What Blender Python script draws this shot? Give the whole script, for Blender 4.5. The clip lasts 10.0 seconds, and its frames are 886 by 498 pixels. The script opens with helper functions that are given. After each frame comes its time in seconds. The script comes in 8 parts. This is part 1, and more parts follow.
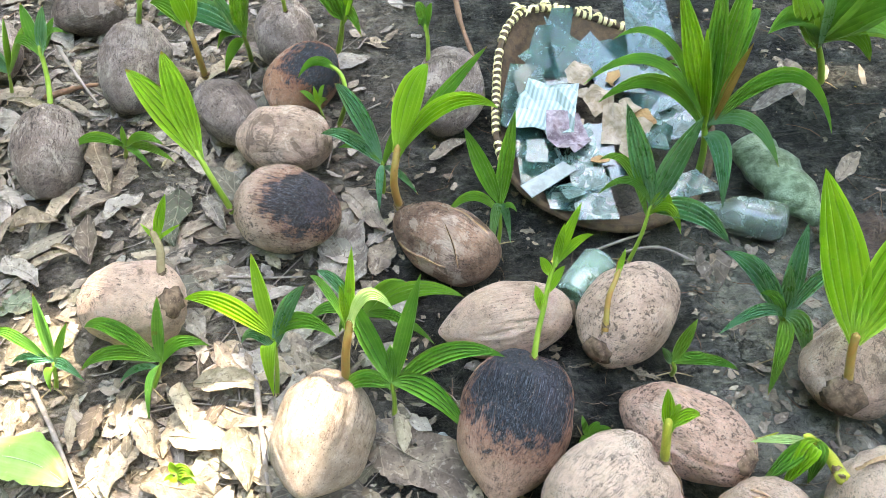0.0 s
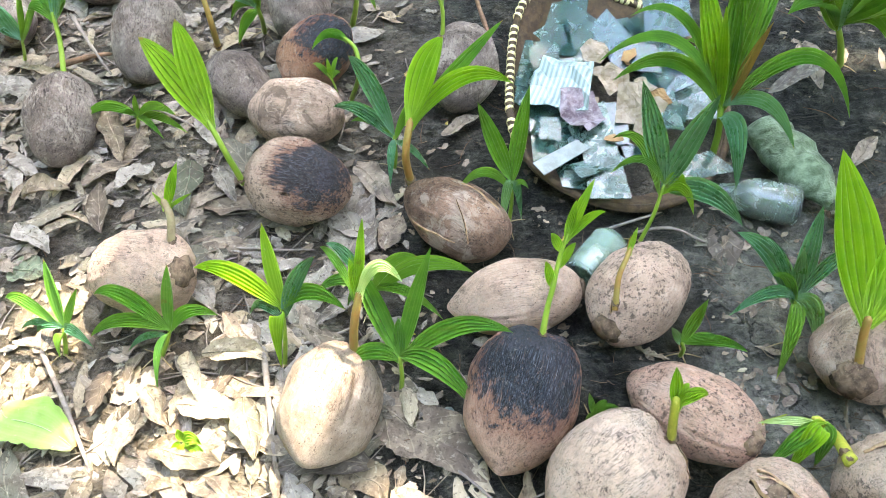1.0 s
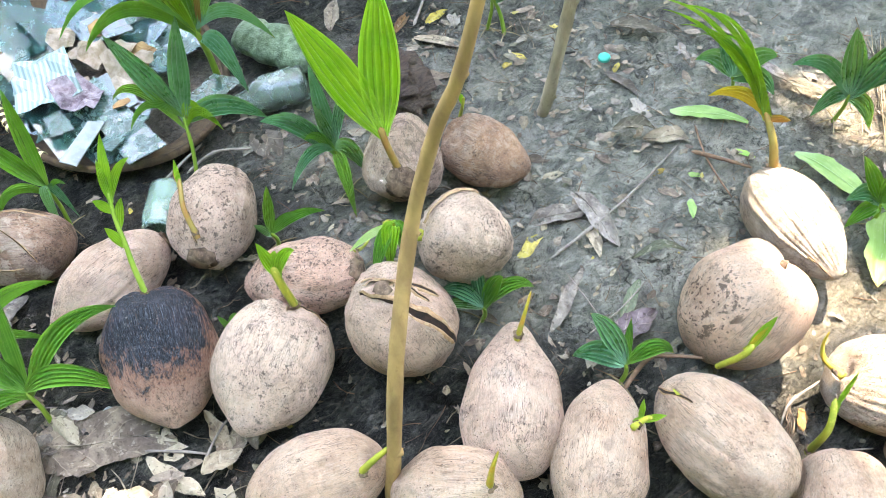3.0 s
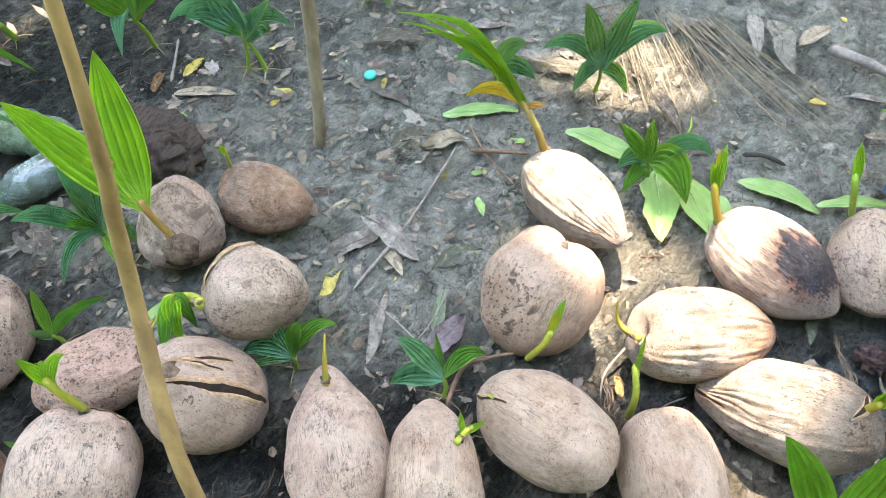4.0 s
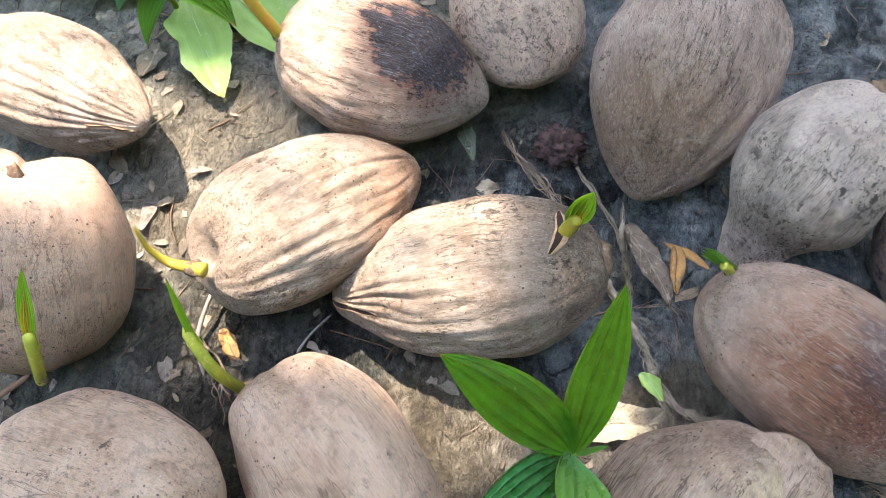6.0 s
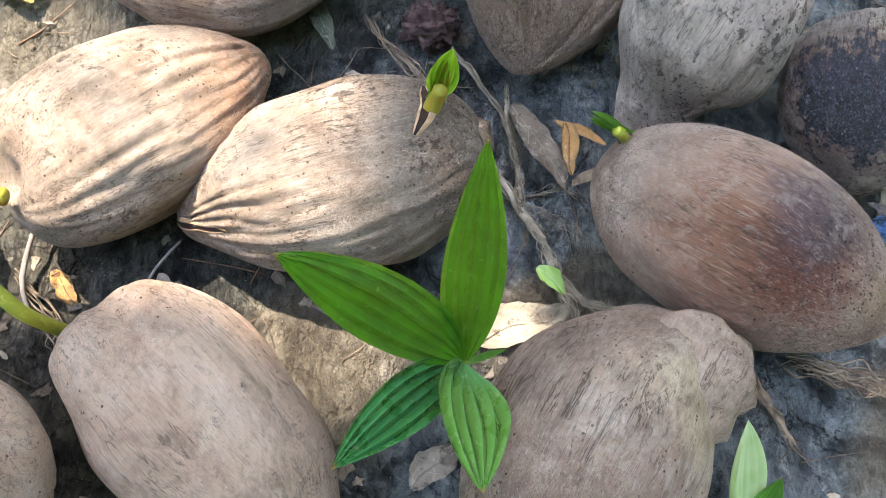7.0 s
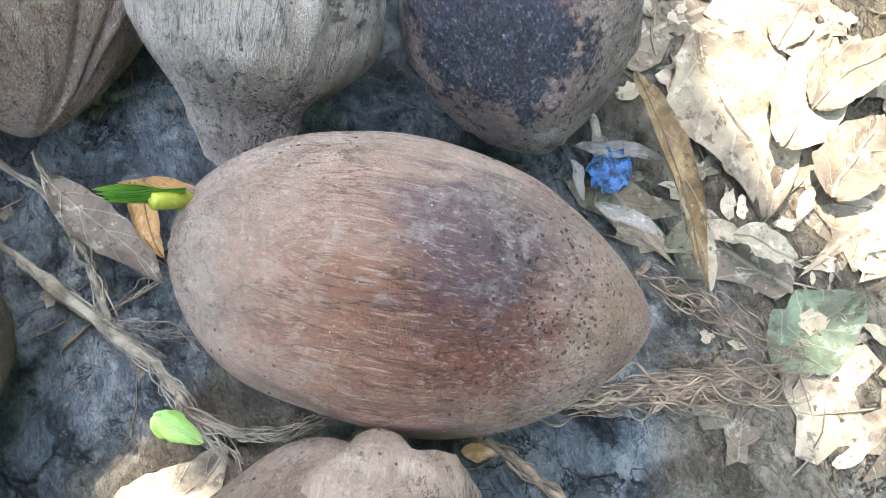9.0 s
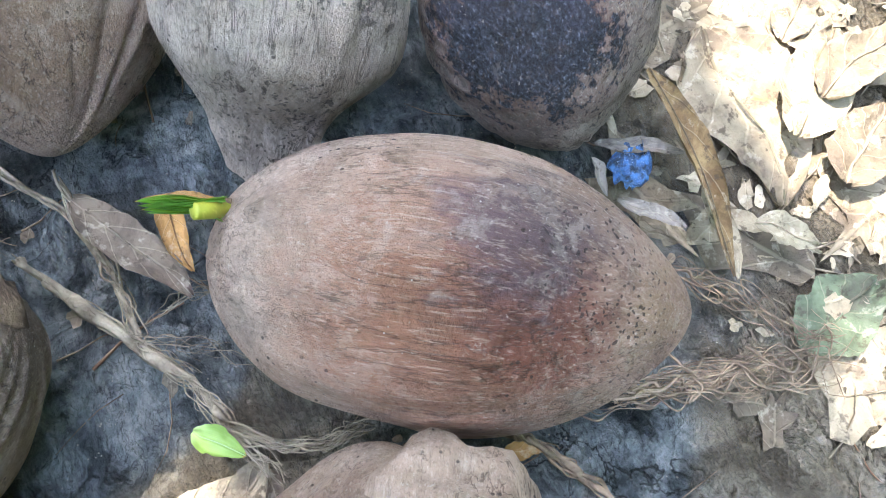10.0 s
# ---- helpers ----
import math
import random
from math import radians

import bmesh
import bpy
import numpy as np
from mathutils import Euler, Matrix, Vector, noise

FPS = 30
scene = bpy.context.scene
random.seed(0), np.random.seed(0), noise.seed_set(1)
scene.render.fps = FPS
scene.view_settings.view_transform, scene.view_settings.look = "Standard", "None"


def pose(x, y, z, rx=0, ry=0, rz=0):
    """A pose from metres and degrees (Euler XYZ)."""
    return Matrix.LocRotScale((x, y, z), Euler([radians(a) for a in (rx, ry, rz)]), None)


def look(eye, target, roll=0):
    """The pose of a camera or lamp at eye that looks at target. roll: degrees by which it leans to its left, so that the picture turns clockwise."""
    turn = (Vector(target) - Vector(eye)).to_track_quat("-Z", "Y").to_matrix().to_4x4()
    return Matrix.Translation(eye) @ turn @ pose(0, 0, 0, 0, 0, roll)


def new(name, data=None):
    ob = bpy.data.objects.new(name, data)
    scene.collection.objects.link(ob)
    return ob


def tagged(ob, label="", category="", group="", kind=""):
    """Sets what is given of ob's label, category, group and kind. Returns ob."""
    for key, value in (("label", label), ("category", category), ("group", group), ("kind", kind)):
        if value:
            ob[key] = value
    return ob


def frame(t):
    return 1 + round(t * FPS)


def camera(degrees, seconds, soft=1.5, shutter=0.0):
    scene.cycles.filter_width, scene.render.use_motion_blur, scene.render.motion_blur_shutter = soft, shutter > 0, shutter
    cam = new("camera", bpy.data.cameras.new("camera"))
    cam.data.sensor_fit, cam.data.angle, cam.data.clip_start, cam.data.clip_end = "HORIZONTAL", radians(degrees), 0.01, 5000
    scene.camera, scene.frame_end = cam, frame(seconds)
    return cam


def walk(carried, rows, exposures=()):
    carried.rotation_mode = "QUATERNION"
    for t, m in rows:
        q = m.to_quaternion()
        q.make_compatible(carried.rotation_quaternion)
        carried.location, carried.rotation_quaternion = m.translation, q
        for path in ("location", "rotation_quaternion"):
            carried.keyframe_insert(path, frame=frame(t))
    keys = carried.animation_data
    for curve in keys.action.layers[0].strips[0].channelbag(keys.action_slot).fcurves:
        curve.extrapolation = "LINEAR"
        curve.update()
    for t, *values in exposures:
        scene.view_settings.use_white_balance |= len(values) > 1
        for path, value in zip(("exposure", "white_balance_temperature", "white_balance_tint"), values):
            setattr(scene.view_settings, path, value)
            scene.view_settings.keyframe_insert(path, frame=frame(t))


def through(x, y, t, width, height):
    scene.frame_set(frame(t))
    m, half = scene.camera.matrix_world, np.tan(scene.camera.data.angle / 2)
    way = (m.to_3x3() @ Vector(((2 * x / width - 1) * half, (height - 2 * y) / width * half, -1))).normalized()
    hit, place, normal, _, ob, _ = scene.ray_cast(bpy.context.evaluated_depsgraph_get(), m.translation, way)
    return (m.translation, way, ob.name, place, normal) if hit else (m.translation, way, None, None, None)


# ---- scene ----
cam = camera(57.4, 10.0, 0.6)
PATH = [
    (0, (0.361, -0.103, 1.302), (0.239, 1.157, -0.247), -3.1),
    (0.5, (0.353, -0.105, 1.299), (0.199, 1.154, -0.247), -3.0),
    (1, (0.359, -0.111, 1.289), (0.216, 1.114, -0.285), -2.7),
    (1.5, (0.374, -0.131, 1.29), (0.328, 1.075, -0.305), -2.8),
    (2, (0.385, -0.169, 1.295), (0.49, 1.035, -0.298), -4.8),
    (2.5, (0.406, -0.237, 1.294), (0.731, 0.919, -0.305), -6.7),
    (3, (0.447, -0.305, 1.293), (1.079, 0.672, -0.334), -2.9),
    (3.2, (0.464, -0.32, 1.296), (1.182, 0.614, -0.32), -3.1),
    (4.3, (0.651, -0.385, 1.27), (1.566, 0.344, -0.352), -4.8),
    (4.5, (0.712, -0.404, 1.23), (1.639, 0.305, -0.394), -6.8),
    (5, (0.869, -0.428, 1.132), (1.759, 0.173, -0.555), -10.6),
    (5.5, (0.957, -0.46, 0.989), (1.82, -0.019, -0.761), -10.1),
    (6, (0.983, -0.474, 0.822), (1.852, -0.276, -0.968), -3.1),
    (6.2, (0.99, -0.486, 0.771), (1.828, -0.338, -1.038), -2.0),
    (7.3, (0.999, -0.559, 0.667), (1.723, -0.601, -1.197), 5.4),
    (7.5, (1.04, -0.589, 0.631), (1.743, -0.678, -1.239), 8.8),
    (8, (1.136, -0.689, 0.613), (1.838, -0.81, -1.256), -0.6),
    (8.5, (1.151, -0.735, 0.544), (1.785, -0.941, -1.342), 1.9),
    (9, (1.15, -0.724, 0.516), (1.741, -1.04, -1.369), 8.1),
    (9.5, (1.151, -0.706, 0.519), (1.758, -1.06, -1.353), 8.4),
    (10, (1.155, -0.687, 0.512), (1.757, -1.078, -1.355), 10.0),
]
walk(cam, [(t, look(eye, target, roll)) for t, eye, target, roll in PATH], [(0, 4.95, 7800, 10), (1.2, 5.03, 7750, 11), (2.5, 5.35, 7750, 13), (3.2, 5.05, 7500, 12), (5, 4.78, 7300, 14), (6, 4.45, 7200, 15), (7.5, 4.5, 7050, 12), (8.5, 5.12, 7000, 10), (10, 5.08, 6850, 12)])

# ---- world, sun and light ----
world = bpy.data.worlds.new("sky")
scene.world = world
world.use_nodes = True
wn = world.node_tree.nodes
wl = world.node_tree.links
sky = wn.new("ShaderNodeTexSky")
sky.sky_type = "NISHITA"
sky.sun_disc = False
SUN_ELEVATION, SUN_AZIMUTH = 66.0, 35.0          # the sun stands over +x +y
sky.sun_elevation = radians(SUN_ELEVATION)
sky.sun_rotation = radians(90.0 - SUN_AZIMUTH)
wl.new(sky.outputs[0], wn["Background"].inputs[0])
wn["Background"].inputs[1].default_value = 0.15
SUN_WAY = Vector((math.cos(radians(SUN_AZIMUTH)) * math.cos(radians(SUN_ELEVATION)),
                  math.sin(radians(SUN_AZIMUTH)) * math.cos(radians(SUN_ELEVATION)), math.sin(radians(SUN_ELEVATION))))
sun = new("sun", bpy.data.lights.new("sun", "SUN"))
sun.data.energy, sun.data.angle, sun.data.color = 1.1, radians(0.5), (1.0, 0.965, 0.91)
sun.matrix_world = look(SUN_WAY * 20, (0, 0, 0))

# ---- materials ----
def lin(hexa):
    """Linear colour from an sRGB hex text."""
    out = []
    for n in (0, 2, 4):
        v = int(hexa[n:n + 2], 16) / 255
        out.append(v / 12.92 if v < 0.04045 else ((v + 0.055) / 1.055) ** 2.4)
    return (*out, 1.0)


class Mat:
    """A node material under construction, with short ways to its usual nodes."""

    def __init__(self, name, rough=0.8, coat=0.0, spec=0.4):
        self.m = bpy.data.materials.new(name)
        self.m.use_nodes = True
        self.n, self.l = self.m.node_tree.nodes, self.m.node_tree.links
        self.b = self.n["Principled BSDF"]
        self.b.inputs["Roughness"].default_value = rough
        self.b.inputs["Specular IOR Level"].default_value = spec
        self.tc = self.n.new("ShaderNodeTexCoord")

    def put(self, value, socket):
        if isinstance(value, bpy.types.NodeSocket):
            self.l.new(value, socket)
        else:
            socket.default_value = value

    def coords(self, kind="Object", scale=(1, 1, 1), shift=None):
        mp = self.n.new("ShaderNodeMapping")
        self.l.new(self.tc.outputs[kind], mp.inputs[0])
        mp.inputs["Scale"].default_value = scale
        if shift is not None:
            self.put(shift, mp.inputs["Location"])
        return mp.outputs[0]

    def rand(self):
        oi = self.n.new("ShaderNodeObjectInfo")
        return oi.outputs["Random"]

    def island(self):
        return self.n.new("ShaderNodeNewGeometry").outputs["Random Per Island"]

    def noise(self, vec, scale, detail=4.0, rough=0.55, dist=0.0):
        t = self.n.new("ShaderNodeTexNoise")
        self.l.new(vec, t.inputs["Vector"])
        t.inputs["Scale"].default_value, t.inputs["Detail"].default_value = scale, detail
        t.inputs["Roughness"].default_value, t.inputs["Distortion"].default_value = rough, dist
        return t.outputs[0]

    def voronoi(self, vec, scale, feature="F1", rnd=1.0):
        t = self.n.new("ShaderNodeTexVoronoi")
        t.feature = feature
        self.l.new(vec, t.inputs["Vector"])
        t.inputs["Scale"].default_value, t.inputs["Randomness"].default_value = scale, rnd
        return t.outputs[0]

    def step(self, fac, a, b, lo=0.0, hi=1.0):
        r = self.n.new("ShaderNodeMapRange")
        r.interpolation_type = "SMOOTHSTEP"
        self.l.new(fac, r.inputs[0])
        r.inputs[1].default_value, r.inputs[2].default_value = a, b
        r.inputs[3].default_value, r.inputs[4].default_value = lo, hi
        return r.outputs[0]

    def math(self, op, a, b=0.0):
        t = self.n.new("ShaderNodeMath")
        t.operation = op
        self.put(a, t.inputs[0])
        self.put(b, t.inputs[1])
        return t.outputs[0]

    def mix(self, fac, a, b, blend="MIX"):
        t = self.n.new("ShaderNodeMix")
        t.data_type, t.blend_type = "RGBA", blend
        self.put(fac, t.inputs[0])
        self.put(a, t.inputs[6])
        self.put(b, t.inputs[7])
        return t.outputs[2]

    def ramp(self, fac, stops):
        t = self.n.new("ShaderNodeValToRGB")
        self.l.new(fac, t.inputs[0])
        e = t.color_ramp.elements
        while len(e) < len(stops):
            e.new(0.5)
        for el, (p, c) in zip(e, stops):
            el.position, el.color = p, c
        return t.outputs[0]

    def sep(self, vec):
        t = self.n.new("ShaderNodeSeparateXYZ")
        self.l.new(vec, t.inputs[0])
        return t.outputs

    def bump(self, height, strength=0.5, dist=0.002):
        t = self.n.new("ShaderNodeBump")
        t.inputs["Strength"].default_value, t.inputs["Distance"].default_value = strength, dist
        self.l.new(height, t.inputs["Height"])
        if self.b.inputs["Normal"].is_linked:
            self.l.new(self.b.inputs["Normal"].links[0].from_socket, t.inputs["Normal"])
        self.l.new(t.outputs[0], self.b.inputs["Normal"])

    def color(self, c):
        self.put(c, self.b.inputs["Base Color"])
        return self

    def rough(self, r):
        self.put(r, self.b.inputs["Roughness"])
        return self

    def translucent(self, colour, amount):
        """Thin sheet: part of the light comes through."""
        tr = self.n.new("ShaderNodeBsdfTranslucent")
        self.put(colour, tr.inputs[0])
        if self.b.inputs["Normal"].is_linked:
            self.l.new(self.b.inputs["Normal"].links[0].from_socket, tr.inputs[1])
        mx = self.n.new("ShaderNodeMixShader")
        mx.inputs[0].default_value = amount
        self.l.new(self.b.outputs[0], mx.inputs[1])
        self.l.new(tr.outputs[0], mx.inputs[2])
        self.l.new(mx.outputs[0], self.n["Material Output"].inputs[0])


def mud_material():
    m = Mat("damp_mud", 0.8, spec=0.14)
    v = m.coords()
    warp = m.n.new("ShaderNodeVectorMath")
    warp.operation = "MULTIPLY_ADD"
    wob = m.n.new("ShaderNodeTexNoise")
    m.l.new(v, wob.inputs["Vector"])
    wob.inputs["Scale"].default_value, wob.inputs["Detail"].default_value = 14, 5
    m.l.new(wob.outputs[1], warp.inputs[0])
    warp.inputs[1].default_value = (0.12, 0.12, 0.12)
    m.l.new(v, warp.inputs[2])
    w = warp.outputs[0]
    big, mid, fine = m.noise(v, 2.6, 6, 0.6, 0.4), m.noise(w, 15, 9, 0.66, 0.5), m.noise(v, 130, 7, 0.7)
    grit = m.voronoi(v, 230)
    # trodden smears: streaks of a damp film, longer than broad
    smear = m.noise(m.coords(scale=(0.6, 1.7, 1.0)), 21, 8, 0.62, 1.4)
    base = m.ramp(mid, [(0.30, lin("090908")), (0.46, lin("232422")), (0.60, lin("474944")), (0.76, lin("7a776f"))])
    dry = m.ramp(mid, [(0.3, lin("38332d")), (0.5, lin("625a4f")), (0.7, lin("978c7d"))])
    base = m.mix(m.step(big, 0.54, 0.62, 0, 0.4), base, dry)
    base = m.mix(m.step(fine, 0.50, 0.40, 0, 0.6), base, lin("0e0e0f"))
    # the open mud behind the row of nuts has dried to a lighter grey, and the littered side to a brown grey
    place = m.sep(v)
    ragged = m.math("MULTIPLY", m.math("SUBTRACT", m.noise(v, 6, 6, 0.65), 0.5), 0.6)
    plot = m.n.new("ShaderNodeVectorMath")
    plot.operation = "DISTANCE"
    m.l.new(v, plot.inputs[0])
    plot.inputs[1].default_value = (0.6, 0.3, 0)
    trodden = m.step(m.math("ADD", plot.outputs["Value"], ragged), 1.9, 3.0, 1, 0)
    behind = m.math("MULTIPLY", trodden, m.step(m.math("ADD", m.math("ADD", place[0], place[1]), ragged), 1.02, 1.36))
    behind = m.math("MULTIPLY", behind, m.step(m.math("ADD", place[0], ragged), 0.55, 0.95))
    grey = m.ramp(mid, [(0.28, lin("444642")), (0.46, lin("7b7c74")), (0.58, lin("9a9a90")), (0.72, lin("bbb9ad"))])
    behind = m.math("MULTIPLY", behind, m.step(m.math("ADD", place[1], ragged), 1.25, 0.8))
    behind = m.math("MULTIPLY", behind, m.step(place[1], 0.35, 0.85, 0.86, 0.58))
    base = m.mix(behind, base, grey)
    left = m.step(m.math("ADD", place[0], ragged), 0.30, -0.05)
    base = m.mix(m.math("MULTIPLY", m.math("MULTIPLY", left, trodden), 0.7), base, m.ramp(mid, [(0.3, lin("302c28")), (0.5, lin("645d55")), (0.7, lin("908779"))]))
    # beyond the sunlit nuts it is a lighter grey, with bluish sky sheen put into the colour
    low = m.step(m.math("ADD", place[1], ragged), -0.40, -0.56)
    base = m.mix(m.math("MULTIPLY", m.math("MULTIPLY", low, trodden), 0.75), base, m.ramp(mid, [(0.30, lin("0a0c0e")), (0.42, lin("3f464a")), (0.54, lin("788085")), (0.68, lin("acb0ae"))]))
    # and the far edge to a sandy tan, with its sunlight put into the colour
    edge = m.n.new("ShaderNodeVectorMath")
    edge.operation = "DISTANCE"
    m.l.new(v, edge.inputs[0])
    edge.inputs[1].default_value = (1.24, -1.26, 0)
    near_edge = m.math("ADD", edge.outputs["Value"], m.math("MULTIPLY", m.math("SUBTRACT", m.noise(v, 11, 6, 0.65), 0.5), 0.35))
    lit_sand = m.ramp(mid, [(0.3, lin("4a4237")), (0.5, lin("736857")), (0.7, lin("978b79"))])
    base = m.mix(m.step(near_edge, 0.26, 0.40, 0.9, 0), base, lit_sand)
    base = m.mix(m.step(smear, 0.56, 0.66, 0, 0.5), base, m.mix(0.5, base, lin("0d0e0f")))
    base = m.mix(m.step(smear, 0.44, 0.34, 0, 0.45), base, m.mix(0.35, base, lin("b4b2aa")))
    base = m.mix(m.step(fine, 0.58, 0.68, 0, 0.35), base, lin("8e8c86"))
    base = m.mix(m.math("MULTIPLY", m.step(grit, 0.10, 0.17, 1, 0), m.step(m.noise(v, 25, 4), 0.52, 0.62)), base, lin("a09a8e"))
    base = m.mix(m.step(m.noise(v, 44, 7, 0.7, 0.5), 0.57, 0.63, 0, 0.5), base, lin("100f0f"))
    vein = m.math("ABSOLUTE", m.math("SUBTRACT", m.noise(v, 19, 5, 0.6, 0.3), 0.5))
    vein = m.math("MULTIPLY", m.step(vein, 0.0, 0.012, 1, 0), m.step(m.noise(v, 5, 4), 0.45, 0.58))
    base = m.mix(m.math("MULTIPLY", vein, 0.7), base, lin("0a0a0a"))
    crack = m.voronoi(w, 9, "DISTANCE_TO_EDGE")
    line = m.math("MULTIPLY", m.step(crack, 0.0, 0.03, 1, 0), m.step(m.noise(v, 7, 4), 0.56, 0.62))
    base = m.mix(m.math("MULTIPLY", line, 0.65), base, lin("0b0a0a"))
    base = m.mix(1.0, base, (1.05, 1.0, 0.93, 1.0), "MULTIPLY")
    # tan pools: sunlight put into the mud colour, with some bare tan soil
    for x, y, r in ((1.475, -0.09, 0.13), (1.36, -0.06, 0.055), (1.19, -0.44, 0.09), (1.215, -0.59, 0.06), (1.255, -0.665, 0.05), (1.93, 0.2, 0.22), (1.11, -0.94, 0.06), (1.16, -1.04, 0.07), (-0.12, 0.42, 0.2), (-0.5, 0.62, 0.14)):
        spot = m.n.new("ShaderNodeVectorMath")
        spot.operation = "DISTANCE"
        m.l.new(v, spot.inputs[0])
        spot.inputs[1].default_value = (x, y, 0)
        base = m.mix(m.step(m.math("ADD", spot.outputs["Value"], m.math("MULTIPLY", ragged, 0.25)), r * 0.7, r * 1.15, 0.75, 0), base, lit_sand)
    # wrinkles of the drying skin: fine dark creases that run together
    skin = m.coords(scale=(0.7, 1.5, 1.0))
    crease = m.math("ABSOLUTE", m.math("SUBTRACT", m.noise(skin, 42, 5, 0.6, 1.2), 0.5))
    thin = m.math("ABSOLUTE", m.math("SUBTRACT", m.noise(skin, 95, 4, 0.6, 0.8), 0.5))
    base = m.mix(m.step(crease, 0.002, 0.012, 0.75, 0), base, m.mix(0.75, base, lin("060606")))
    base = m.mix(m.step(thin, 0.002, 0.014, 0.55, 0), base, m.mix(0.7, base, lin("070707")))
    base = m.mix(m.step(crease, 0.10, 0.2, 0, 0.3), base, m.mix(0.4, base, lin("a5a5a2")))
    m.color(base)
    m.rough(m.step(smear, 0.35, 0.65, 0.9, 0.48))
    m.bump(m.step(crease, 0.0, 0.035), 1.0, 0.006)
    m.bump(m.step(thin, 0.0, 0.04), 0.9, 0.003)
    m.bump(m.noise(w, 26, 8, 0.66, 0.4), 1.0, 0.026)
    m.bump(smear, 0.8, 0.012)
    m.bump(fine, 0.8, 0.004)
    m.bump(m.math("SUBTRACT", 1.0, vein), 1.0, 0.006)
    m.bump(m.math("SUBTRACT", 1.0, line), 1.0, 0.008)
    return m.m


MUD = mud_material()


def husk_material(name, light, dark, fibre=0.35, spots=0.0, black=None, areas=(), streak=1.0, spot_colour="2c211c", peel=0.25, speck=None, lift=0.32, warm=0.65):
    """Dry coconut husk: long fibres along x, weather stains, mould specks.
    black: (x, y, z, radius, strength) of a charred area; areas: (x, y, z, radius, colour, strength) of stains;
    speck: (x, y, z, radius) of the area that the dark specks keep to; all in the nut's own metres."""
    m = Mat(name, 0.72, spec=0.25)
    light, dark = [tuple(a + (b - a) * lift for a, b in zip(c, lin("f0dccc"))) for c in (light, dark)]
    light, dark = [(min(c[0] * (1 + 0.16 * warm), 0.9), c[1] * (1 - 0.02 * warm), c[2] * (1 - 0.13 * warm), 1.0) for c in (light, dark)]
    shift = m.n.new("ShaderNodeCombineXYZ")
    rnd = m.math("MULTIPLY", m.rand(), 7.0)
    for i in range(3):
        m.l.new(rnd, shift.inputs[i])
    v = m.coords(shift=shift.outputs[0])
    along = m.coords(scale=(6, 60, 60), shift=shift.outputs[0])
    grain = m.noise(along, 4.0 * streak, 7, 0.65, 0.3)
    fine = m.noise(m.coords(scale=(10, 140, 140), shift=shift.outputs[0]), 4.0, 6, 0.7)
    cloud = m.noise(v, 11, 7, 0.65, 0.5)
    mott = m.noise(v, 38, 9, 0.72, 0.4)

    def near(spot, ragged=0.09):
        d = m.n.new("ShaderNodeVectorMath")
        d.operation = "DISTANCE"
        m.l.new(m.tc.outputs["Object"], d.inputs[0])
        d.inputs[1].default_value = spot[:3]
        f = m.math("ADD", d.outputs["Value"], m.math("MULTIPLY", m.math("SUBTRACT", cloud, 0.5), ragged))
        f = m.math("ADD", f, m.math("MULTIPLY", m.math("SUBTRACT", grain, 0.5), ragged * 0.8))
        return m.math("ADD", f, m.math("MULTIPLY", m.math("SUBTRACT", mott, 0.5), ragged))

    c = m.mix(m.step(cloud, 0.34, 0.66), light, dark)
    # weathering in broad patches: bleached grey and tea-brown
    broad = m.noise(v, 6.5, 4, 0.55, 0.8)
    c = m.mix(m.step(broad, 0.54, 0.68, 0, 0.45), c, m.mix(0.5, c, lin("5a4030")))
    c = m.mix(m.step(broad, 0.46, 0.34, 0, 0.4), c, m.mix(0.5, c, lin("d6cabd")))
    for spot in areas:
        c = m.mix(m.step(near(spot), spot[3] * 0.35, spot[3] * 1.1, spot[5], 0), c, lin(spot[4]))
    shade = m.mix(0.6, c, lin("2a1c13"))
    pale = m.mix(0.55, c, lin("e6d6c2"))
    c = m.mix(m.step(mott, 0.5, 0.62, 0, 0.4), c, shade)
    c = m.mix(m.step(mott, 0.48, 0.36, 0, 0.4), c, pale)
    c = m.mix(m.math("MULTIPLY", m.step(grain, 0.50, 0.68), min(0.8, 0.15 + 0.8 * fibre)), c, shade)
    c = m.mix(m.math("MULTIPLY", m.step(fine, 0.52, 0.66), 0.5), c, pale)
    hair = m.noise(m.coords(scale=(9, 260, 260), shift=shift.outputs[0]), 4.0, 6, 0.75)
    c = m.mix(m.math("MULTIPLY", m.step(hair, 0.54, 0.60), min(0.75, 0.28 + 0.5 * fibre)), c, shade)
    # hairline cracks that run with the fibres, over part of the skin
    check = m.noise(m.coords(scale=(3.2, 34, 34), shift=shift.outputs[0]), 3.0, 4, 0.6, 0.25)
    check = m.step(m.math("ABSOLUTE", m.math("SUBTRACT", check, 0.5)), 0.006, 0.022, 1, 0)
    check = m.math("MULTIPLY", check, m.step(m.noise(v, 15, 4, 0.6), 0.44, 0.56))
    c = m.mix(m.math("MULTIPLY", check, min(0.85, 0.35 + 0.6 * fibre)), c, lin("2a1c14"))
    skin = m.noise(v, 17, 9, 0.72, 0.8)
    c = m.mix(m.step(skin, 0.54, 0.60, 0, peel * 0.8), c, m.mix(0.4, shade, lin("33271f")))
    c = m.mix(m.step(skin, 0.43, 0.415, 0, peel * 0.8), c, pale)
